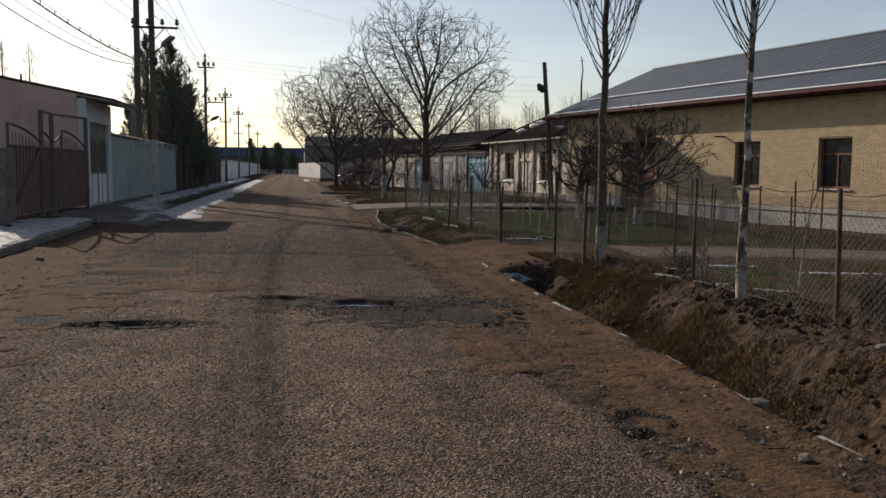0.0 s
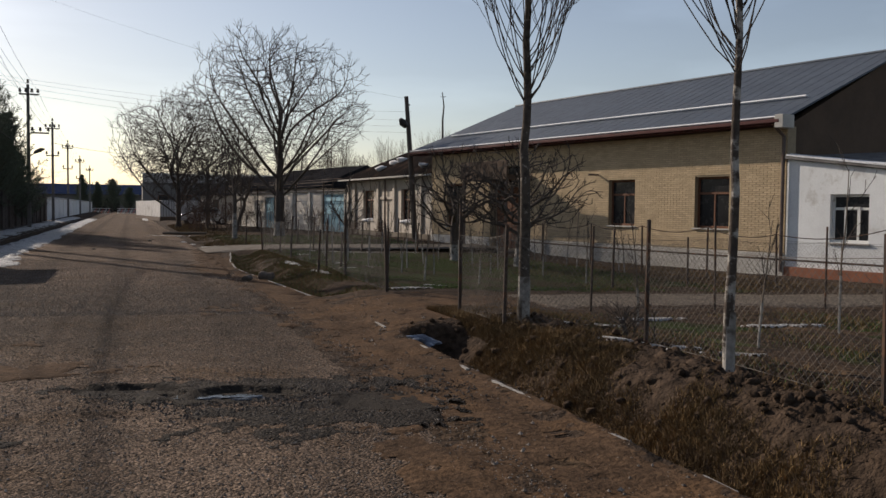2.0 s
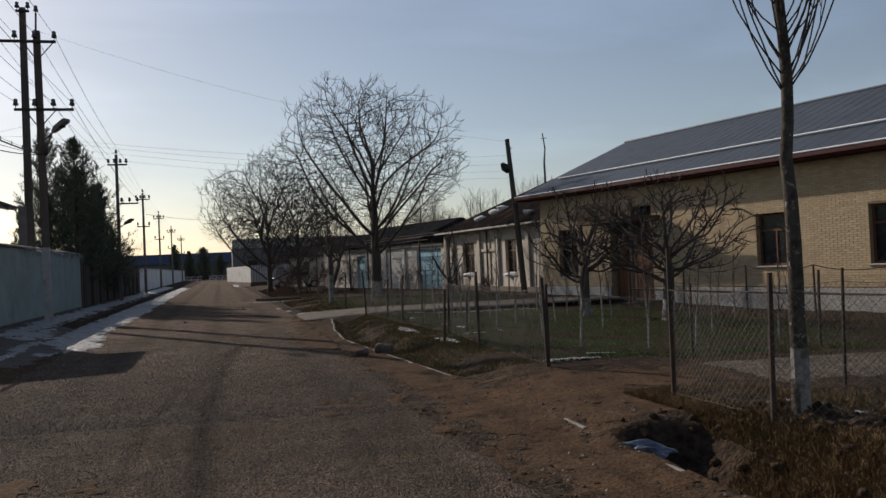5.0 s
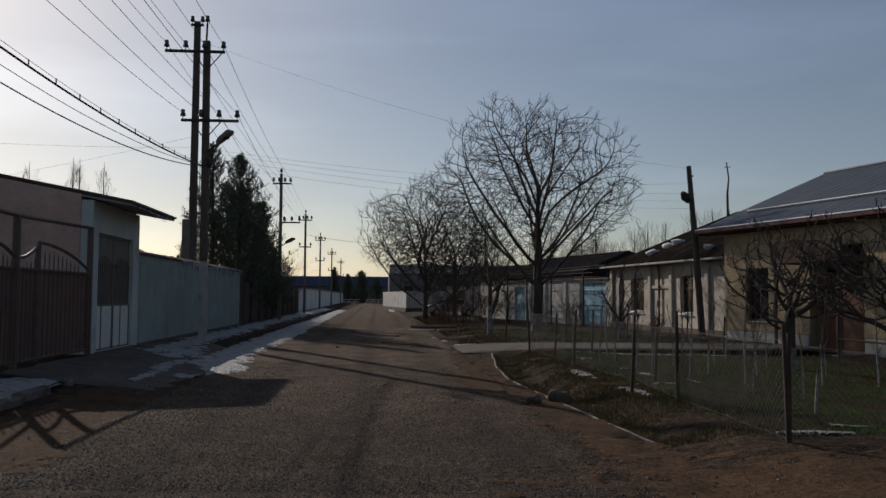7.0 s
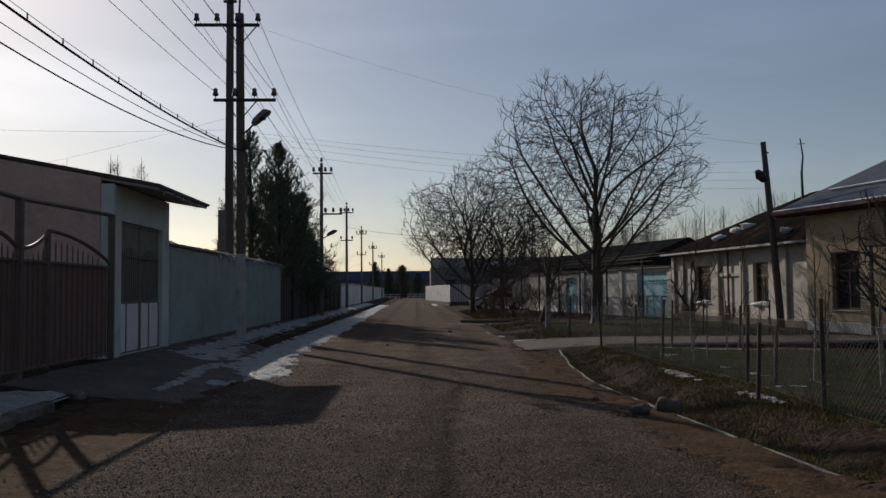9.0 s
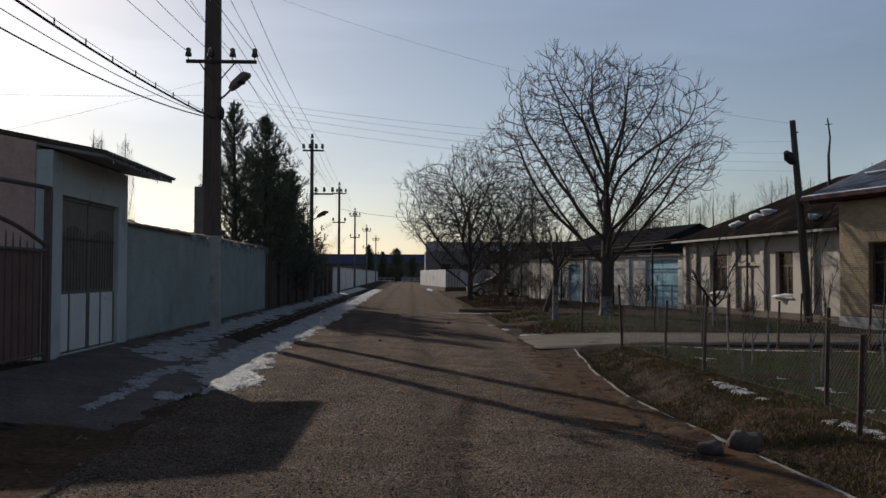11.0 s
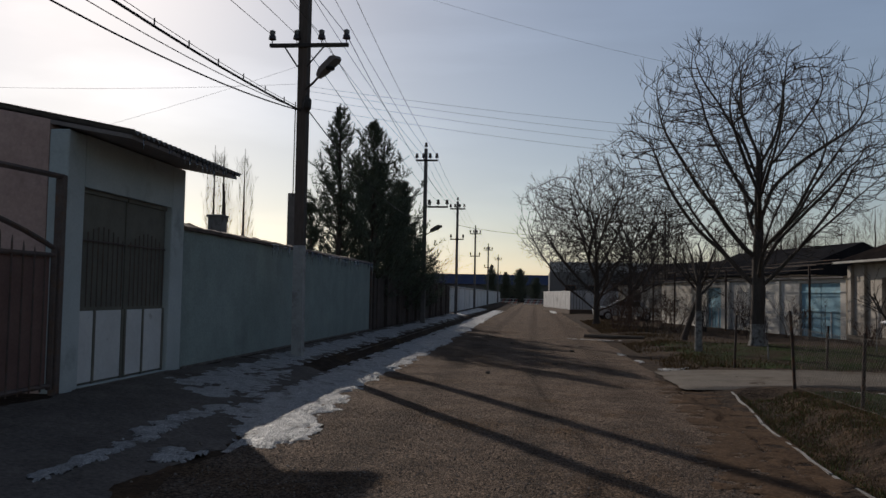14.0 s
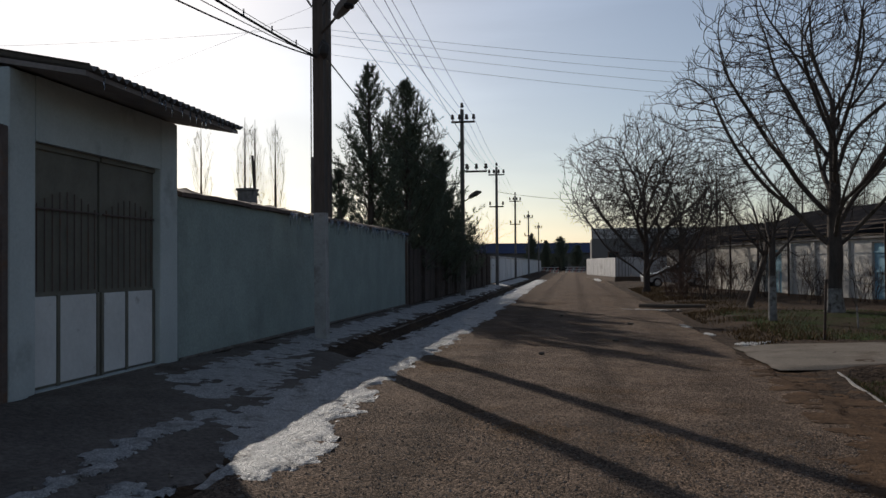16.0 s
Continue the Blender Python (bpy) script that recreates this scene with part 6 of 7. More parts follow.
def columnar(base, seed, height, r, first, label, bark=POPLARBARK, twig=TWIG, white=1.2, width=0.95, branches=74, name="poplar_tree", group="young poplars", subs=7):
    """A slim upright poplar: straight stem, steep branches."""
    rng = random.Random(seed)
    t = thing(name, base, label, "tree", group)
    b = Vector(base)
    tr, cr = Geo(), Geo()
    pts = [b + Vector((rng.gauss(0, 0.009), rng.gauss(0, 0.009), -0.1 + (height + 0.1) * i / 24)) for i in range(25)]
    radii = [max(0.012, r * (1.15 - 0.06 * i if i < 3 else (1.0 - 0.93 * (i / 24) ** 1.2) * rng.uniform(0.95, 1.06))) for i in range(25)]
    tr.tube(pts, radii, 10)
    for i in range(branches):
        z = mixv(first, height * 0.86, (i / branches) ** 1.5)
        a = rng.random() * 6.283
        k = z / height
        d = Vector((math.cos(a), math.sin(a), rng.uniform(0.65, 1.35)))
        ln = (height - z) * rng.uniform(0.45, 0.75)
        ln = min(ln, 3.2)
        p = b + Vector((0, 0, z))
        rr = r * (1 - k) * 0.10 + 0.0035
        q = limb(cr, rng, p, d, ln, rr, 0.0035, 11, 5, 0.07, 0.31 if width < 1.2 else 0.2)
        branch_out(cr, rng, *q, 0, [(subs, 0.9 * width, 26, 5, 3, 0.06), (4, 0.4, 26, 3, 3, 0.08)], 0.1)
    part("trunk", tr, bark, t, smooth=True)
    part("crown", cr, twig, t, "steep bare branches")
    if white:
        part("limewash", Geo().tube([b + Vector((0, 0, -0.08)), pts[1] * 0 + b + Vector((0, 0, 0.15)), b + Vector((0, 0, white))], [radii[0] * 1.03, radii[0] * 0.98, r * 1.0 + 0.006], 10, cap=False),
             LIMEBARK, t, "whitewashed lower stem")
    return t


P_BIG, P_SIDE, P_BACK = (7.75, 45.6, 0.12), (3.9, 66.5, 0.1), (6.4, 72.0, 0.1)
grown_tree(P_BIG, 14, 0.235, 2.0, crown_points(random.Random(14), P_BIG, 5600, 5.3, 6.0, 4.9, 3.9, (-0.05, 0)), "bare_tree", "large bare spreading tree with whitewashed foot", TWIG, white=0.75, leader=4.4, kill=0.36, lift=0.14, wiggle=0.1, tip=0.0095, twigs=3, twig_len=0.5, limbs=15, limb_len=4.4)
grown_tree(P_SIDE, 5, 0.19, 0.9, crown_points(random.Random(5), P_SIDE, 7000, 5.3, 4.9, 4.9, 3.5, (0.2, 0)), "bare_tree", "bare tree with dense twigs at the roadside", TWIG, leader=3.8, wiggle=0.14, kill=0.3, tip=0.0105, twigs=3, twig_len=0.55, limbs=13, limb_len=4.4, low=24.0)
grown_tree(P_BACK, 6, 0.16, 1.4, crown_points(random.Random(6), P_BACK, 2600, 4.4, 4.6, 4.1, 3.2), "bare_tree", "bare tree among the shrubs", TWIG, leader=3.4, wiggle=0.14, kill=0.4, tip=0.0105, twigs=3, twig_len=0.55, limbs=10, limb_len=3.4, low=30.0)
for p, seed, rad, cnt in (((10.3, 26.9, -0.08), 21, 2.0, 900), ((11.2, 24.0, -0.1), 22, 2.6, 1300)):
    grown_tree(p, seed, 0.14, 0.9, crown_points(random.Random(seed), p, cnt, rad, 2.0, 1.75, 1.1), "fruit_tree", "gnarled pruned fruit tree with whitewashed trunk", TWIG, "pruned fruit trees", 0.7,
               0.14, 0.24, 0.04, 0.4, 2, 0.24, 0.0115, 0.5)
columnar((5.22, 11.05, 0.08), 31, 8.0, 0.07, 2.8, "young poplar with grey bark and whitewashed foot", white=0.68, branches=70)
columnar((5.63, 7.6, 0.15), 32, 8.2, 0.046, 2.65, "young poplar with flaking white bark", bark=POPLARWHITE, white=0.55, width=1.3)
POP = columnar((-28, 80, 0), 33, 12.5, 0.16, 2.0, "tall bare poplar behind the wall", BARK, TWIGPALE, 0, 1.0, 46, "poplar_tree", "poplars behind the wall", 5)
rng = random.Random(77)
for x, y, k in ((-24.5, 80, 1.03), (-21.4, 78, 0.98), (-26, 86, 1.1), (-31, 79, 0.9), (-34, 75, 0.95), (-30, 62, 0.8), (-33, 66, 0.86), (-22.5, 47, 0.76), (-20.5, 49, 0.7), (-26, 50, 0.82)):
    copy_thing(POP, Matrix.Translation((x, y, 0)) @ Matrix.Rotation(rng.random() * 6, 4, "Z") @ Matrix.Scale(k, 4))
BACK = columnar((24, 66, 0), 34, 8.0, 0.12, 1.4, "bare pale tree in the grove behind the houses", BARK, TWIGPALE, 0, 1.5, 24, "grove_tree", "grove behind the houses", 5)
for i in range(44):
    x, y = rng.uniform(12, 48), rng.uniform(72, 112)
    if i < 14:
        x, y = rng.uniform(20, 36), rng.uniform(56, 70)
    copy_thing(BACK, Matrix.Translation((x, y, 0)) @ Matrix.Rotation(rng.random() * 6, 4, "Z") @ Matrix.Scale(rng.uniform(0.6, 1.0), 4))
for i in range(30):
    x, y = rng.uniform(9, 31), rng.uniform(76, 100)
    copy_thing(BACK, Matrix.Translation((x, y, 0)) @ Matrix.Rotation(rng.random() * 6, 4, "Z") @ Matrix.Scale(rng.uniform(0.75, 1.15), 4))
# bare tree beyond the gatehouse
big_tree((-15.5, 34, 0.3), 41, 6.6, 4.0, 0.14, 2.2, 6, [(7, 1.6, 40, 5, 4, 0.12), (4, 0.7, 40, 3, 3, 0.12)], TWIG, label="bare tree behind the gatehouse")


def conifer(base, seed, height, width, label, dense=1.0):
    """A pine: stem, whorls of upswept boughs and needle tufts along them, with gaps and an uneven outline."""
    rng = random.Random(seed)
    t = thing("pine_tree", base, label, "tree", "pines behind the wall")
    b = Vector(base)
    tr, nd = Geo(), Geo()
    tr.tube([b, b + Vector((0.1, 0, height * 0.5)), b + Vector((0, 0.05, height * 0.97))], [0.16, 0.1, 0.02], 8)

    def tuft(c, ax, ln):
        for _ in range(8):
            v = (ax + Vector((rng.gauss(0, 0.5), rng.gauss(0, 0.5), rng.gauss(0, 0.5)))).normalized() * ln * rng.uniform(0.6, 1.2)
            s = v.cross(Vector((rng.gauss(0, 1), rng.gauss(0, 1), rng.gauss(0, 1)))).normalized() * 0.008
            m = len(nd.v)
            nd.v += [tuple(c - s), tuple(c + s), tuple(c + v)]
            nd.f.append((m, m + 1, m + 2))
    z = height * 0.1
    while z < height * 0.985:
        k = z / height
        for _ in range(round(5 * dense)):
            if rng.random() < 0.12:
                continue
            reach = min(0.34 * width, width * 0.5 * (1 - k) ** 0.8 * rng.uniform(0.55, 1.1)) + 0.16
            a = rng.random() * 6.283
            d = Vector((math.cos(a), math.sin(a), 0.25 + 1.1 * k))
            q = limb(tr, rng, b + Vector((0, 0, z + rng.uniform(-0.1, 0.1))), d, reach, 0.02 * (1 - k) + 0.008, 0.004, 6, 3, 0.1, 0.13)
            for j, (p, dd) in enumerate(zip(q[0][1:], q[1][1:])):
                for _ in range(2 if reach < 1.2 else 4):
                    w = side_dir(rng, dd, radians(rng.uniform(25, 60)))
                    w = (w + Vector((0, 0, 0.35))).normalized()
                    sl = min(0.5, reach * 0.3) * rng.uniform(0.4, 1.1)
                    for e in (0.25, 0.5, 0.75, 1.0):
                        tuft(p + w * sl * e, w, 0.14)
                tuft(p, dd, 0.19)
        z += 0.4
    tuft(b + Vector((0, 0.05, height * 0.97)), Vector((0, 0, 1)), 0.3)
    part("trunk", tr, BARK, t)
    part("crown", nd, NEEDLE, t, "dark green needle tufts")
    return t


conifer((-6.9, 46.5, 0.3), 51, 8.0, 6.0, "dark green pine with ragged top")
conifer((-5.95, 48.2, 0.3), 52, 7.7, 8.0, "dark green pine with twin tops", 1.2)
conifer((-6.3, 50.6, 0.3), 53, 6.6, 6.8, "broad dark green pine", 2.0)
conifer((-5.5, 52.6, 0.3), 54, 6.0, 6.0, "low dark green pine above the fence", 2.0)
conifer((-7.6, 45.2, 0.3), 55, 4.4, 2.2, "low dark green pine behind the wall")
conifer((-5.9, 55.4, 0.3), 58, 5.0, 4.4, "low dark green pine above the fence", 1.8)
conifer((-5.6, 58.4, 0.3), 61, 3.9, 4.4, "low dark green pine above the fence")
conifer((-8.2, 188, 0), 56, 7.5, 6.0, "dark evergreen at the street's far end", 2.6)
conifer((-2.6, 186, 0), 59, 6.6, 8.0, "dark evergreen at the street's far end", 2.6)
conifer((0.6, 190, 0), 60, 5.0, 7.0, "dark evergreen at the street's far end", 2.6)
conifer((-5.6, 192, 0), 57, 6.2, 6.0, "dark evergreen at the street's far end", 2.6)


def shrub(base, seed, h, w, twig, label, stems=26):
    rng = random.Random(seed)
    t = thing("shrub", base, label, "shrub", "shrubs at the roadside")
    g = Geo()
    b = Vector(base)
    for i in range(stems):
        a = rng.random() * 6.283
        d = Vector((math.cos(a) * rng.random() * w, math.sin(a) * rng.random() * w, h))
        q = limb(g, rng, b + Vector((rng.gauss(0, w * 0.3), rng.gauss(0, w * 0.3), -0.05)), d, h * rng.uniform(0.5, 1.1), 0.014, 0.003, 7, 3, 0.12, 0.0)
        branch_out(g, rng, *q, 0, [(6, h * 0.4, 35, 4, 3, 0.12), (4, h * 0.18, 35, 2, 3, 0.12)], 0.0)
    part("thicket", g, twig, t)
    return t


for i, (x, y, h, w) in enumerate(((5.2, 55.5, 3.0, 1.2), (4.6, 58.5, 3.4, 1.3), (6.0, 60, 3.6, 1.4), (5.0, 63, 3.2, 1.3), (6.8, 56.5, 2.4, 1.1), (4.3, 53.5, 1.8, 0.9), (7.5, 62.5, 3.0, 1.3), (5.6, 69, 2.8, 1.2), (9.6, 55.5, 2.6, 0.8), (8.3, 58.2, 2.8, 0.8), (10.9, 52.6, 2.3, 0.7), (7.4, 64.6, 2.6, 0.9), (8.9, 51.0, 1.6, 0.6), (12.1, 47.5, 1.3, 0.5), (12.4, 43.5, 1.2, 0.5))):
    shrub((x, y, 0.08), 60 + i, h * 0.8, w, TWIGRED if i % 3 else TWIG, "tangled reddish-brown bare shrub at the roadside", 14)
for i, (x, y) in enumerate(((-5.9, 58.0), (-6.1, 60.5), (-5.9, 63.0), (-6.0, 66.0))):
    shrub((x, y, 0.3), 120 + i, 3.6, 1.1, TWIG, "tangled bare shrub behind the board fence", 18)
for i, (x, y) in enumerate(((6.6, 6.6), (7.4, 7.2), (6.2, 10.1), (8.6, 8.2))):
    shrub((x, y, ground_z(x, y)), 80 + i, 0.55, 0.35, TWIG, "small dry weed bush on the plot", 8)


# ---------------- garden fences ----------------
def post_row(pts, label, group, name, height, material, r=0.035, lean=0.04, seed=0, mesh=True, mlabel="", skip=()):
    """Posts along a line, with sagging diamond wire mesh between them."""
    rng = random.Random(seed)
    tops = []
    f = thing(name, (pts[0][0], pts[0][1], ground_z(*pts[0])), label, "fence", group)
    for x, y in pts:
        z = ground_z(x, y)
        h = height * rng.uniform(0.92, 1.08)
        tip = (x + rng.gauss(0, lean), y + rng.gauss(0, lean), z + h)
        part("post", Geo().tube([(x, y, z - 0.3), ((x + tip[0]) / 2, (y + tip[1]) / 2, z + h / 2), tip], [r, r * 0.95, r * 0.85], 6), material, f)
        tops.append(tip)
    g = Geo()
    cell = 0.085
    for k, ((xa, ya), (xb, yb)) in enumerate(zip(pts, pts[1:])):
        if k in skip:
            continue
        ln = math.hypot(xb - xa, yb - ya)
        za, zb = ground_z(xa, ya), ground_z(xb, yb)
        H = height * 0.8

        def at(s, h):
            t = s / ln
            off = 0.06 * fbm(s + k * 7, h, 1.4)
            return (mixv(xa, xb, t) + off * (yb - ya) / ln, mixv(ya, yb, t) - off * (xb - xa) / ln, mixv(za, zb, t) + 0.04 + h - 0.05 * 4 * t * (1 - t) * h / H)
        n = int((ln + H) / cell)
        for i in range(n):
            for sgn in (0, 1):
                s0 = i * cell
                a = (max(0.0, s0 - H), min(H, s0))
                b = (min(ln, s0), max(0.0, s0 - ln))
                if sgn:
                    a, b = (ln - a[0], a[1]), (ln - b[0], b[1])
                mid = ((a[0] + b[0]) / 2, (a[1] + b[1]) / 2)
                g.tube([at(*a), at(*mid), at(*b)], 0.0019, 3, cap=False)
        for h in (0.0, H):
            g.tube([at(ln * i / 6, h) for i in range(7)], 0.003, 3, cap=False)
    if mesh:
        ob = part("wire_mesh", g, MESHWIRE, f, "sagging diamond wire mesh")
        ob["kind"] = "stuff"
    return tops


post_row([(5.6, 3.0), (5.75, 6.0), (5.9, 9.35), (4.97, 11.1), (5.08, 12.95)], "leaning rusty posts with sagging wire mesh round the plot", "garden fences", "wire_fence", 1.35, POSTRUST, 0.026, 0.03, 1)
post_row([(5.08, 12.95), (7.4, 13.2), (9.8, 13.25), (12.2, 13.3), (14.6, 13.4)], "thin posts with sagging wire mesh along the lane", "garden fences", "wire_fence", 1.45, POSTRUST, 0.02, 0.02, 2)
post_row([(4.86, 15.95), (5.0, 19.7), (5.2, 22.6), (4.95, 26.3), (4.9, 31.5)], "leaning dark posts with sagging wire mesh along the garden", "garden fences", "wire_fence", 1.3, POSTRUST, 0.03, 0.06, 3)
post_row([(4.86, 15.95), (7.4, 16.5), (10.2, 17.2), (12.6, 17.9)], "thin posts with sagging wire mesh beside the lane", "garden fences", "wire_fence", 1.2, POSTRUST, 0.025, 0.02, 4)
bf = [yp(s, -2.6, 0)[:2] for s in (-7, -4.4, -1.6, 0.6, 3.0, 5.2, 7.6, 10.0)]
BT = post_row(bf, "wire fence with pipe rail before the brick building", "garden fences", "wire_fence", 1.35, POSTRUST, 0.03, 0.015, 5)
for a, b in zip(bf, bf[1:]):
    za, zb = ground_z(*a), ground_z(*b)
    solo("fence_rail", Geo().tube([(a[0], a[1], za + 0.62), (b[0], b[1], zb + 0.62)], 0.028, 6), POSTRUST, "rusty pipe rail of the wire fence", "rail", "", "rails of the wire fence")
for a, b in zip(BT, BT[1:]):
    p = [Vector(a).lerp(Vector(b), i / 8) - Vector((0, 0, 0.16 * 4 * (i / 8) * (1 - i / 8))) for i in range(9)]
    solo("barbed_wire", Geo().tube(p, 0.012, 4), POSTRUST, "sagging barbed wire between the posts", "wire", "", "barbed wires")
for i, (x, y, h) in enumerate(((5.5, 22.3, 0.9), (4.6, 20.7, 1.0), (5.05, 28.8, 1.1), (6.6, 31.2, 1.2), (8.4, 31.4, 1.1), (10.5, 31.4, 1.1), (4.9, 36.2, 1.2), (7.0, 36.4, 1.0), (9.2, 36.6, 1.1), (11.4, 36.8, 1.1))):
    z = ground_z(x, y)
    solo("stake", Geo().tube([(x, y, z - 0.2), (x + 0.05, y, z + h)], [0.03, 0.025], 6), POSTRUST, "short dark wooden stake in the garden", "stake", "", "garden stakes")


def sapling(seed, h):
    rng = random.Random(seed)
    t = thing("sapling", (0, 0, 0), "thin bare sapling with whitewashed stem", "sapling", "garden saplings")
    g = Geo()
    q = limb(g, rng, (0, 0, -0.05), Vector((0, 0, 1)), h, 0.017, 0.005, 8, 5, 0.03)
    part("stem", g, TWIGPALE, t)
    c = Geo()
    branch_out(c, rng, *q, 0, [(6, h * 0.33, 28, 4, 3, 0.08), (2, h * 0.12, 30, 2, 3, 0.08)], 0.1)
    part("crown", c, TWIG, t)
    part("limewash", Geo().tube([q[0][0], q[0][1], q[0][2], q[0][3]], 0.0175, 6, cap=False), LIMEBARK, t, "whitewashed lower stem")
    return t


SAPS = [sapling(90, 1.7), sapling(91, 2.1), sapling(92, 1.5)]
spots = [(5.6, 25.8), (5.55, 23.9), (7.65, 9.7), (7.1, 11.4), (9.6, 10.4)] + [(6.3 + 1.25 * i, 18.2 + 2.3 * j) for i in range(4) for j in range(6)] + [(13.6 + 0.4 * (i % 2), 22.0 + 1.3 * i) for i in range(6)] + [(6.4, 34.0 + 4.6), (8.2, 40.0), (10.6, 43.0)]
rng = random.Random(12)
for i, (x, y) in enumerate(spots):
    x, y = x + rng.gauss(0, 0.12), y + rng.gauss(0, 0.12)
    m = Matrix.Translation((x, y, ground_z(x, y))) @ Matrix.Rotation(rng.random() * 6, 4, "Z") @ Matrix.Scale(rng.uniform(0.85, 1.15), 4)
    if i < 3:
        SAPS[i].matrix_basis = m
    else:
        c = copy_thing(SAPS[i % 3], Matrix.Translation((x, y, ground_z(x, y))) @ Matrix.Rotation(rng.random() * 6, 4, "Z"))


# ---------------- grass, stones, small things ----------------
def blades(name, count, where, h0, h1, material, label, seed, wid=0.006, lean=0.5):
    rng = random.Random(seed)
    v, f = [], []
    tries = 0
    while len(f) < count and tries < count * 8:
        tries += 1
        p = where(rng)
        if p is None:
            continue
        x, y = p
        z = ground_z(x, y) - 0.01
        if 3.9 < x < 7.5 and y < 12.6:
            bank = sstep(3.9, 4.4, x) * (1 - sstep(6.2, 7.5, x)) * (1 - sstep(11.8, 12.6, y))
            z += 0.022 * fbm(x, y, 2.0) + bank * bank_relief(x, y)
        a = rng.random() * 6.283
        h = rng.uniform(h0, h1)
        l = h * lean * rng.random()
        b = rng.random() * 6.283
        ca, sa = math.cos(a) * wid, math.sin(a) * wid
        k = len(v)
        v += [(x - ca, y - sa, z), (x + ca, y + sa, z), (x + l * math.cos(b), y + l * math.sin(b), z + h)]
        f.append((k, k + 1, k + 2))
    g = Geo()
    g.v, g.f = v, f
    return solo(name, g, material, label, "grass", "stuff")


def on_bank(r):
    y = r.uniform(-1, 13.4)
    x = r.gauss(4.75, 0.32) if r.random() < 0.75 else r.uniform(4.2, 6.4)
    thin = 0.45 * sstep(4.9, 5.4, x) - 0.25 * sstep(8.0, 11.0, y)
    return (x, y) if x > (4.12 if y < 11.0 else 4.72) and fbm(x, y, 0.9) + r.uniform(-0.35, 0.35) > thin - 0.05 else None


def on_verge(r):
    y = r.uniform(16.4, 31)
    x = rim_x(y) + r.uniform(0.04, 1.9)
    return (x, y) if fbm(x, y, 0.8) + r.uniform(-0.3, 0.3) > -0.25 else None


def on_garden(r):
    x, y = r.uniform(5.0, 13.5), r.uniform(16.6, 31)
    return (x, y) if fbm(x, y, 0.45) + r.uniform(-0.3, 0.3) > -0.1 else None


def on_lawn(r):
    x, y = r.uniform(4.2, 12.5), r.uniform(36.2, 47)
    return (x, y) if fbm(x, y, 0.5) + r.uniform(-0.3, 0.3) > -0.1 else None


def on_plot(r):
    x, y = r.uniform(6.0, 15), r.uniform(4, 12.8)
    return (x, y) if fbm(x, y, 0.6) + r.uniform(-0.3, 0.3) > 0.0 else None


def on_back(r):
    x, y = r.uniform(9.5, 17), r.uniform(16.5, 27)
    return (x, y) if fbm(x, y, 0.5) + r.uniform(-0.3, 0.3) > -0.05 else None


def on_right(r):
    y = r.uniform(36, 75)
    x = 3.4 + abs(r.gauss(0, 1.4))
    return (x, y) if fbm(x, y, 0.5) + r.uniform(-0.3, 0.3) > 0.0 else None


blades("dry_grass", 85000, on_bank, 0.02, 0.085, DRYGRASS, "matted orange-brown dry grass on the ditch bank", 1, 0.005, 1.3)
blades("green_grass", 13000, on_verge, 0.02, 0.07, GREENGRASS, "short green grass on the verge", 9, 0.006, 0.9)
blades("dry_grass", 30000, on_verge, 0.02, 0.08, DRYGRASS, "short dry grass on the verge", 2, 0.005, 0.9)
blades("green_grass", 80000, on_garden, 0.02, 0.08, GREENGRASS, "short winter-green grass in the fenced garden", 3, 0.008, 0.8)
blades("green_grass", 16000, on_lawn, 0.02, 0.09, GREENGRASS, "short winter-green grass under the tree", 4, 0.012, 0.8)
blades("dry_grass", 15000, on_plot, 0.02, 0.09, DRYGRASS, "sparse dry grass on the plot", 5, 0.006, 0.9)
blades("green_grass", 8000, on_plot, 0.02, 0.06, GREENGRASS, "sparse green grass on the plot", 6, 0.006, 0.8)
blades("dry_grass", 14000, on_back, 0.02, 0.10, DRYGRASS, "rough dry grass before the brick building", 7, 0.009, 0.9)
blades("dry_grass", 14000, on_right, 0.03, 0.16, DRYGRASS, "rough dry grass along the road edge", 8, 0.012, 0.9)


def pebbles(name, count, where, r0, r1, zf, label, seed, stone=STONE):
    rng = random.Random(seed)
    g = Geo()
    n = 0
    while n < count:
        p = where(rng)
        if p is None:
            continue
        x, y = p
        r = r0 + (r1 - r0) * rng.random() ** 3
        z = zf(x, y) + r * 0.15
        a = rng.random() * 3
        k = len(g.v)
        c, s = math.cos(a), math.sin(a)
        for dx, dy, dz in ((1, 0, 0), (0.2, 0.9, 0.1), (-0.9, 0.3, 0), (-0.3, -0.8, 0.05), (0.1, 0.1, 0.75), (0, 0, -0.5)):
            dx, dy, dz = dx * rng.uniform(0.7, 1.2), dy * rng.uniform(0.7, 1.2), dz * rng.uniform(0.7, 1.2)
            g.v.append((x + r * (dx * c - dy * s), y + r * (dx * s + dy * c), z + r * dz))
        for i in range(4):
            g.f.append((k + i, k + (i + 1) % 4, k + 4))
            g.f.append((k + (i + 1) % 4, k + i, k + 5))
        n += 1
    return solo(name, g, stone, label, "gravel", "stuff")


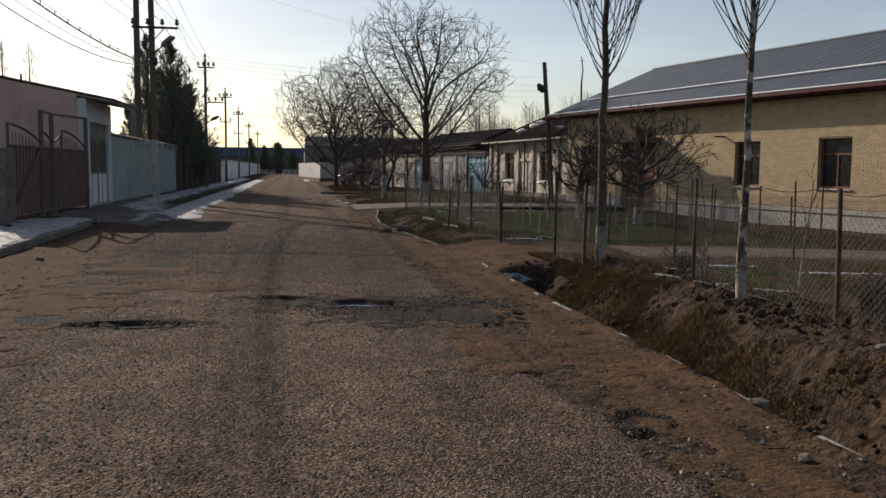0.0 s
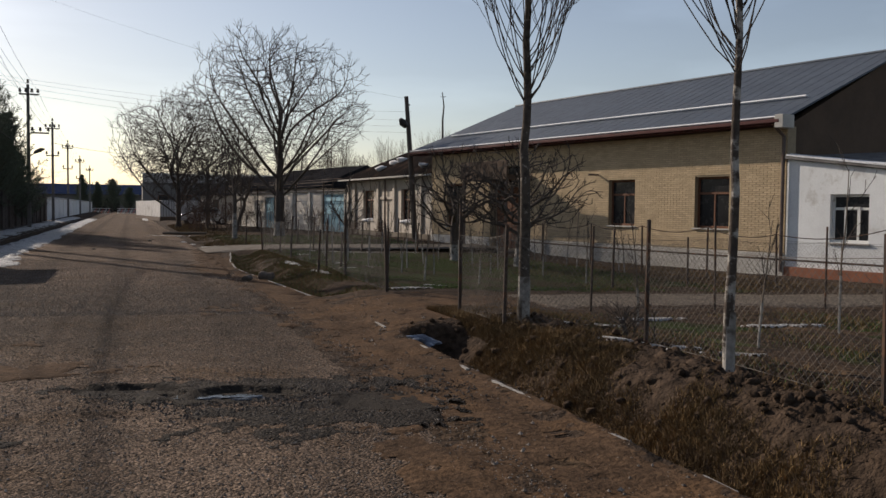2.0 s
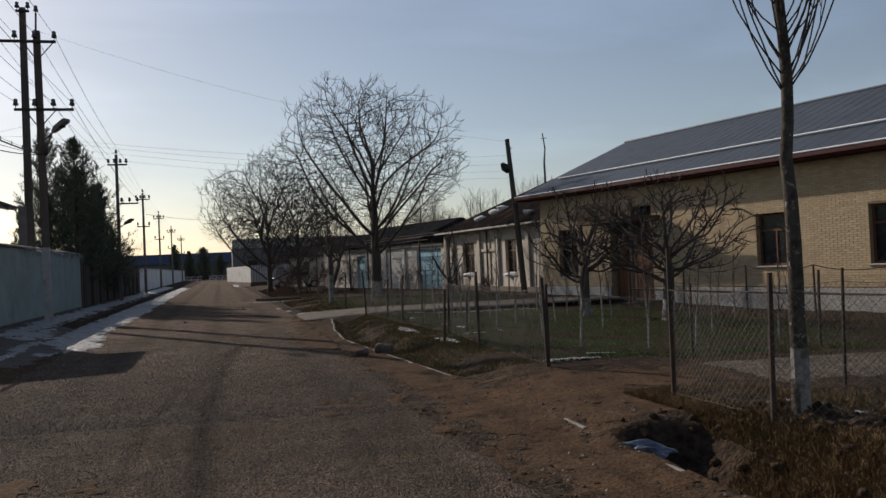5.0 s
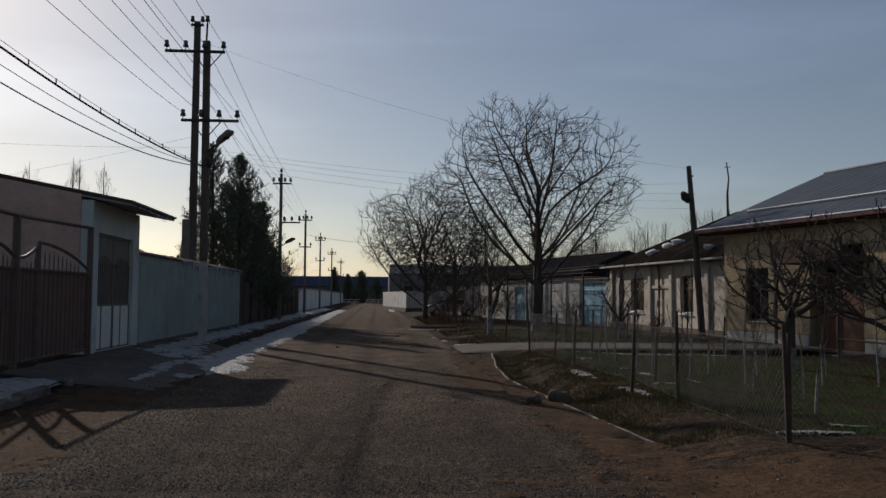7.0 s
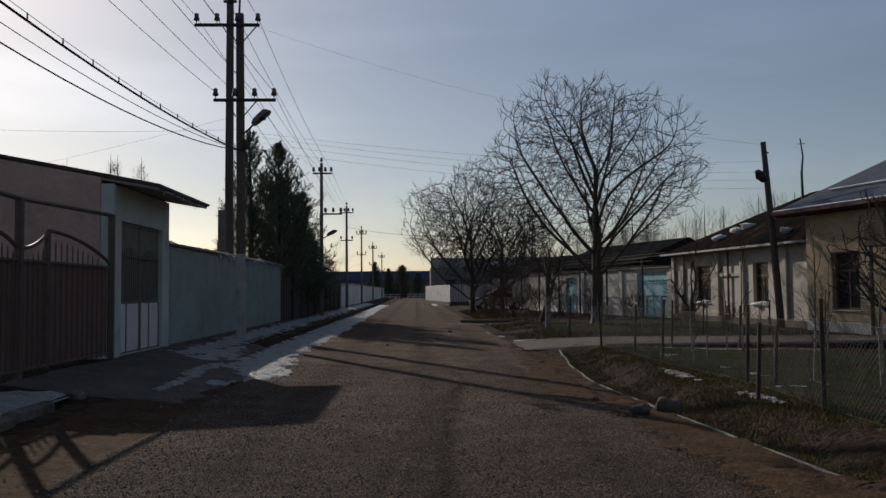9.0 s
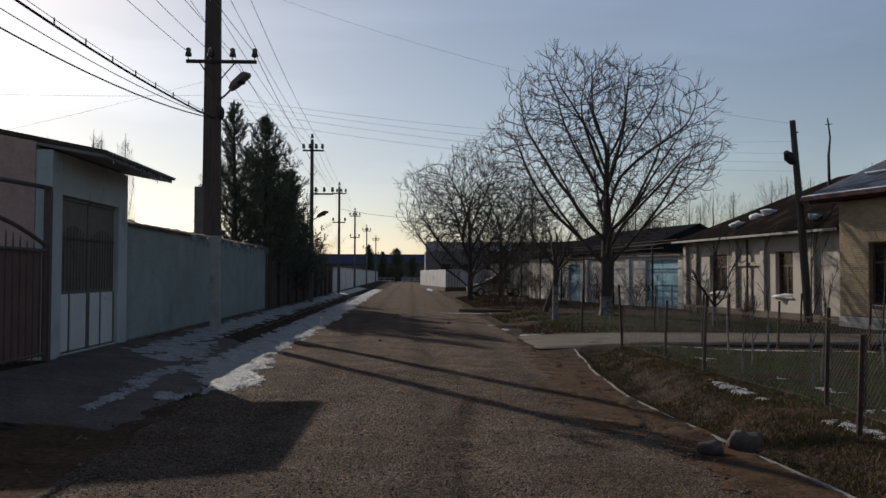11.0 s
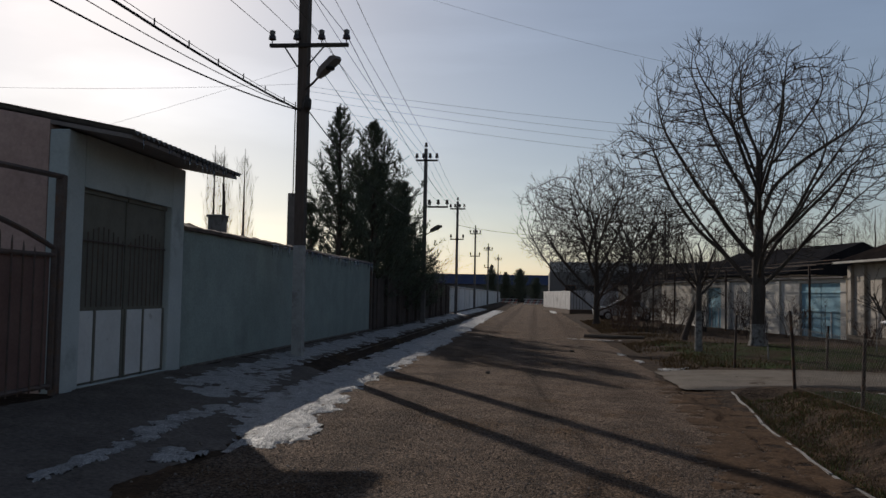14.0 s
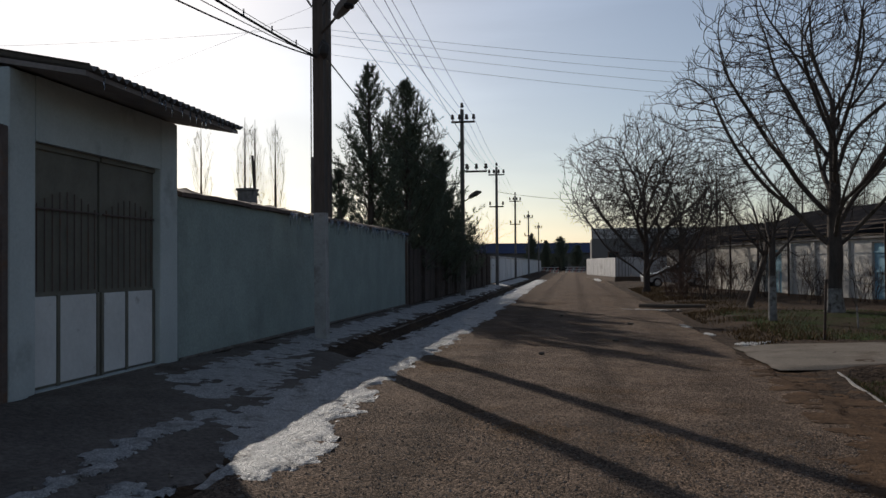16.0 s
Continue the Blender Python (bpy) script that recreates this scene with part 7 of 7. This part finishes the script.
pebbles("loose_gravel", 42000, lambda r: (r.uniform(-2.6, 2.9), 0.6 + 14 * r.random() ** 1.5), 0.004, 0.013, road_top, "loose gravel scattered over the asphalt", 1)
pebbles("loose_gravel", 26000, lambda r: (r.uniform(-2.5, 2.9), 14 + 13 * r.random() ** 1.4), 0.006, 0.015, road_top, "fine loose gravel scattered over the asphalt", 7)
pebbles("loose_gravel", 5200, lambda r: (1.9 + 0.75 * r.gauss(0, 1), 8.3 + 0.38 * r.gauss(0, 1)), 0.005, 0.02, road_top, "loose dark gravel round the potholes", 2, DARKSTONE)
pebbles("loose_gravel", 1300, lambda r: (r.uniform(2.6, 4.4), r.uniform(0.5, 15)), 0.005, 0.028, lambda x, y: ground_z(x, y) + 0.01, "loose stones on the shoulder and in the ditch", 3)
pebbles("loose_gravel", 250, lambda r: (-2.75 + 0.3 * r.gauss(0, 1), r.uniform(8, 24)), 0.006, 0.03, lambda x, y: ground_z(x, y) + 0.02, "loose stones at the road's edge", 4)

rng = random.Random(9)
for x, y, r in ((2.98, 20.35, 0.10), (3.42, 20.6, 0.155)):
    solo("boulder", Geo().lump((x, y, ground_z(x, y) + r * 0.45), r, rng, (1.35, 1.0, 0.75), 0.2, 3), ROCK, "dark rounded boulder on the road edge", "boulder", "", "boulders", smooth=True)
for x, y, r in ((3.75, 3.9, 0.05), (3.45, 2.9, 0.04), (-3.2, 12.6, 0.06), (6.0, 7.9, 0.05), (5.2, 4.6, 0.06), (-0.6, 33, 0.05), (0.8, 36, 0.05), (1.4, 41, 0.06), (-0.4, 44, 0.05)):
    solo("stone", Geo().lump((x, y, (road_top(x, y) if abs(x) < 2.6 else ground_z(x, y)) + r * 0.4), r, rng, (1.3, 1.0, 0.6), 0.25, 2), CONCRETE, "pale flat stone lying on the ground", "stone", "", "stray stones")
# clods along the bank
g = Geo()
for i in range(1500):
    x, y = rng.gauss(5.25, 0.5), rng.uniform(0.3, 12.3)
    r = 0.008 + 0.05 * rng.random() ** 4
    bank = bank_relief(x, y)
    g.lump((x, y, ground_z(x, y) + bank + r * 0.2), r, rng, (1.2, 1.0, 0.8), 0.35, 1)
solo("earth_clods", g, EARTH, "dark clods of dug earth on the bank", "clods", "stuff", smooth=True)
# culvert mouth with crumpled plastic
c = thing("culvert", (4.3, 12.2, -0.2), "dark culvert mouth under the lane", "culvert")
ring = Geo()
for r in (0.2, 0.155):
    for yy in (11.9, 12.8):
        for j in range(16):
            a = 2 * math.pi * j / 16
            ring.v.append((4.35 + r * math.cos(a), yy, -0.21 + r * math.sin(a)))
for j in range(16):
    k = (j + 1) % 16
    ring.f += [(j, k, 16 + k, 16 + j), (32 + j, 48 + j, 48 + k, 32 + k), (j, 32 + j, 32 + k, k)]
part("pipe", ring, CONCRETE, c, "old concrete pipe")
# near-black disc closes the pipe, its inner shade painted in
part("back", Geo().tube([(4.35, 12.74, -0.21), (4.35, 12.78, -0.21)], 0.17, 16), DARKROOM, c)
solo("plastic_sheet", Geo().lump((4.02, 11.6, -0.12), 0.16, rng, (1.4, 0.8, 0.45), 0.6, 3), BLUEPLASTIC, "crumpled blue-grey plastic sheet in the ditch", "plastic sheet")
solo("log", Geo().tube([(2.2, 49.0, 0.16), (3.1, 48.9, 0.15), (4.4, 48.6, 0.17)], [0.07, 0.08, 0.06], 8), TWIGPALE, "pale dry log lying beside the road", "log")

# ---------------- face bricks of the yellow building ----------------
BL, BH, BS, BC = 0.24, 0.055, 0.25, 0.065
bm_ = Geo().box((0, 0, 0), (BL, 0.02, BH), 0.003, lambda a, b, c: Vector(yp(a, b - 0.006, c)) - Vector(yp(0, 0, 0)))
brick_mesh = bm_.mesh("brick", BRICK)
run = Geo()
made = 0
row = 0
z = 0.46


def solid_runs(z):
    """Stretches of wall between the openings at one course."""
    out, cur = [], 0.01
    for a, b, lo, hi in Y_OPEN:
        if lo - BH < z < hi:
            out.append((cur, a))
            cur = b
    return out + [(cur, Y_LEN - 0.01)]


while z < Y_TOP - BH:
    for r0, r1 in solid_runs(z):
        s = 0.01 - BS / 2 * (row % 2)
        while s < r1:
            p, q = max(s, r0), min(s + BL, r1)
            if q - p > 0.03:
                if q - p > BL - 0.002 and s < 4.6 and 0.9 < z < 2.9 and made < 300:
                    o = new("brick", brick_mesh)
                    o.parent = YWALL
                    o.location = Vector(yp(s, 0, z))
                    made += 1
                else:
                    run.box((p, -0.006, z), (q, 0.014, z + BH), 0, yp)
            s += BS
    z += BC
    row += 1
ob = part("brick_run", run, BRICKFAR, YWALL, "courses of yellow face brick")
ob["kind"] = "stuff"
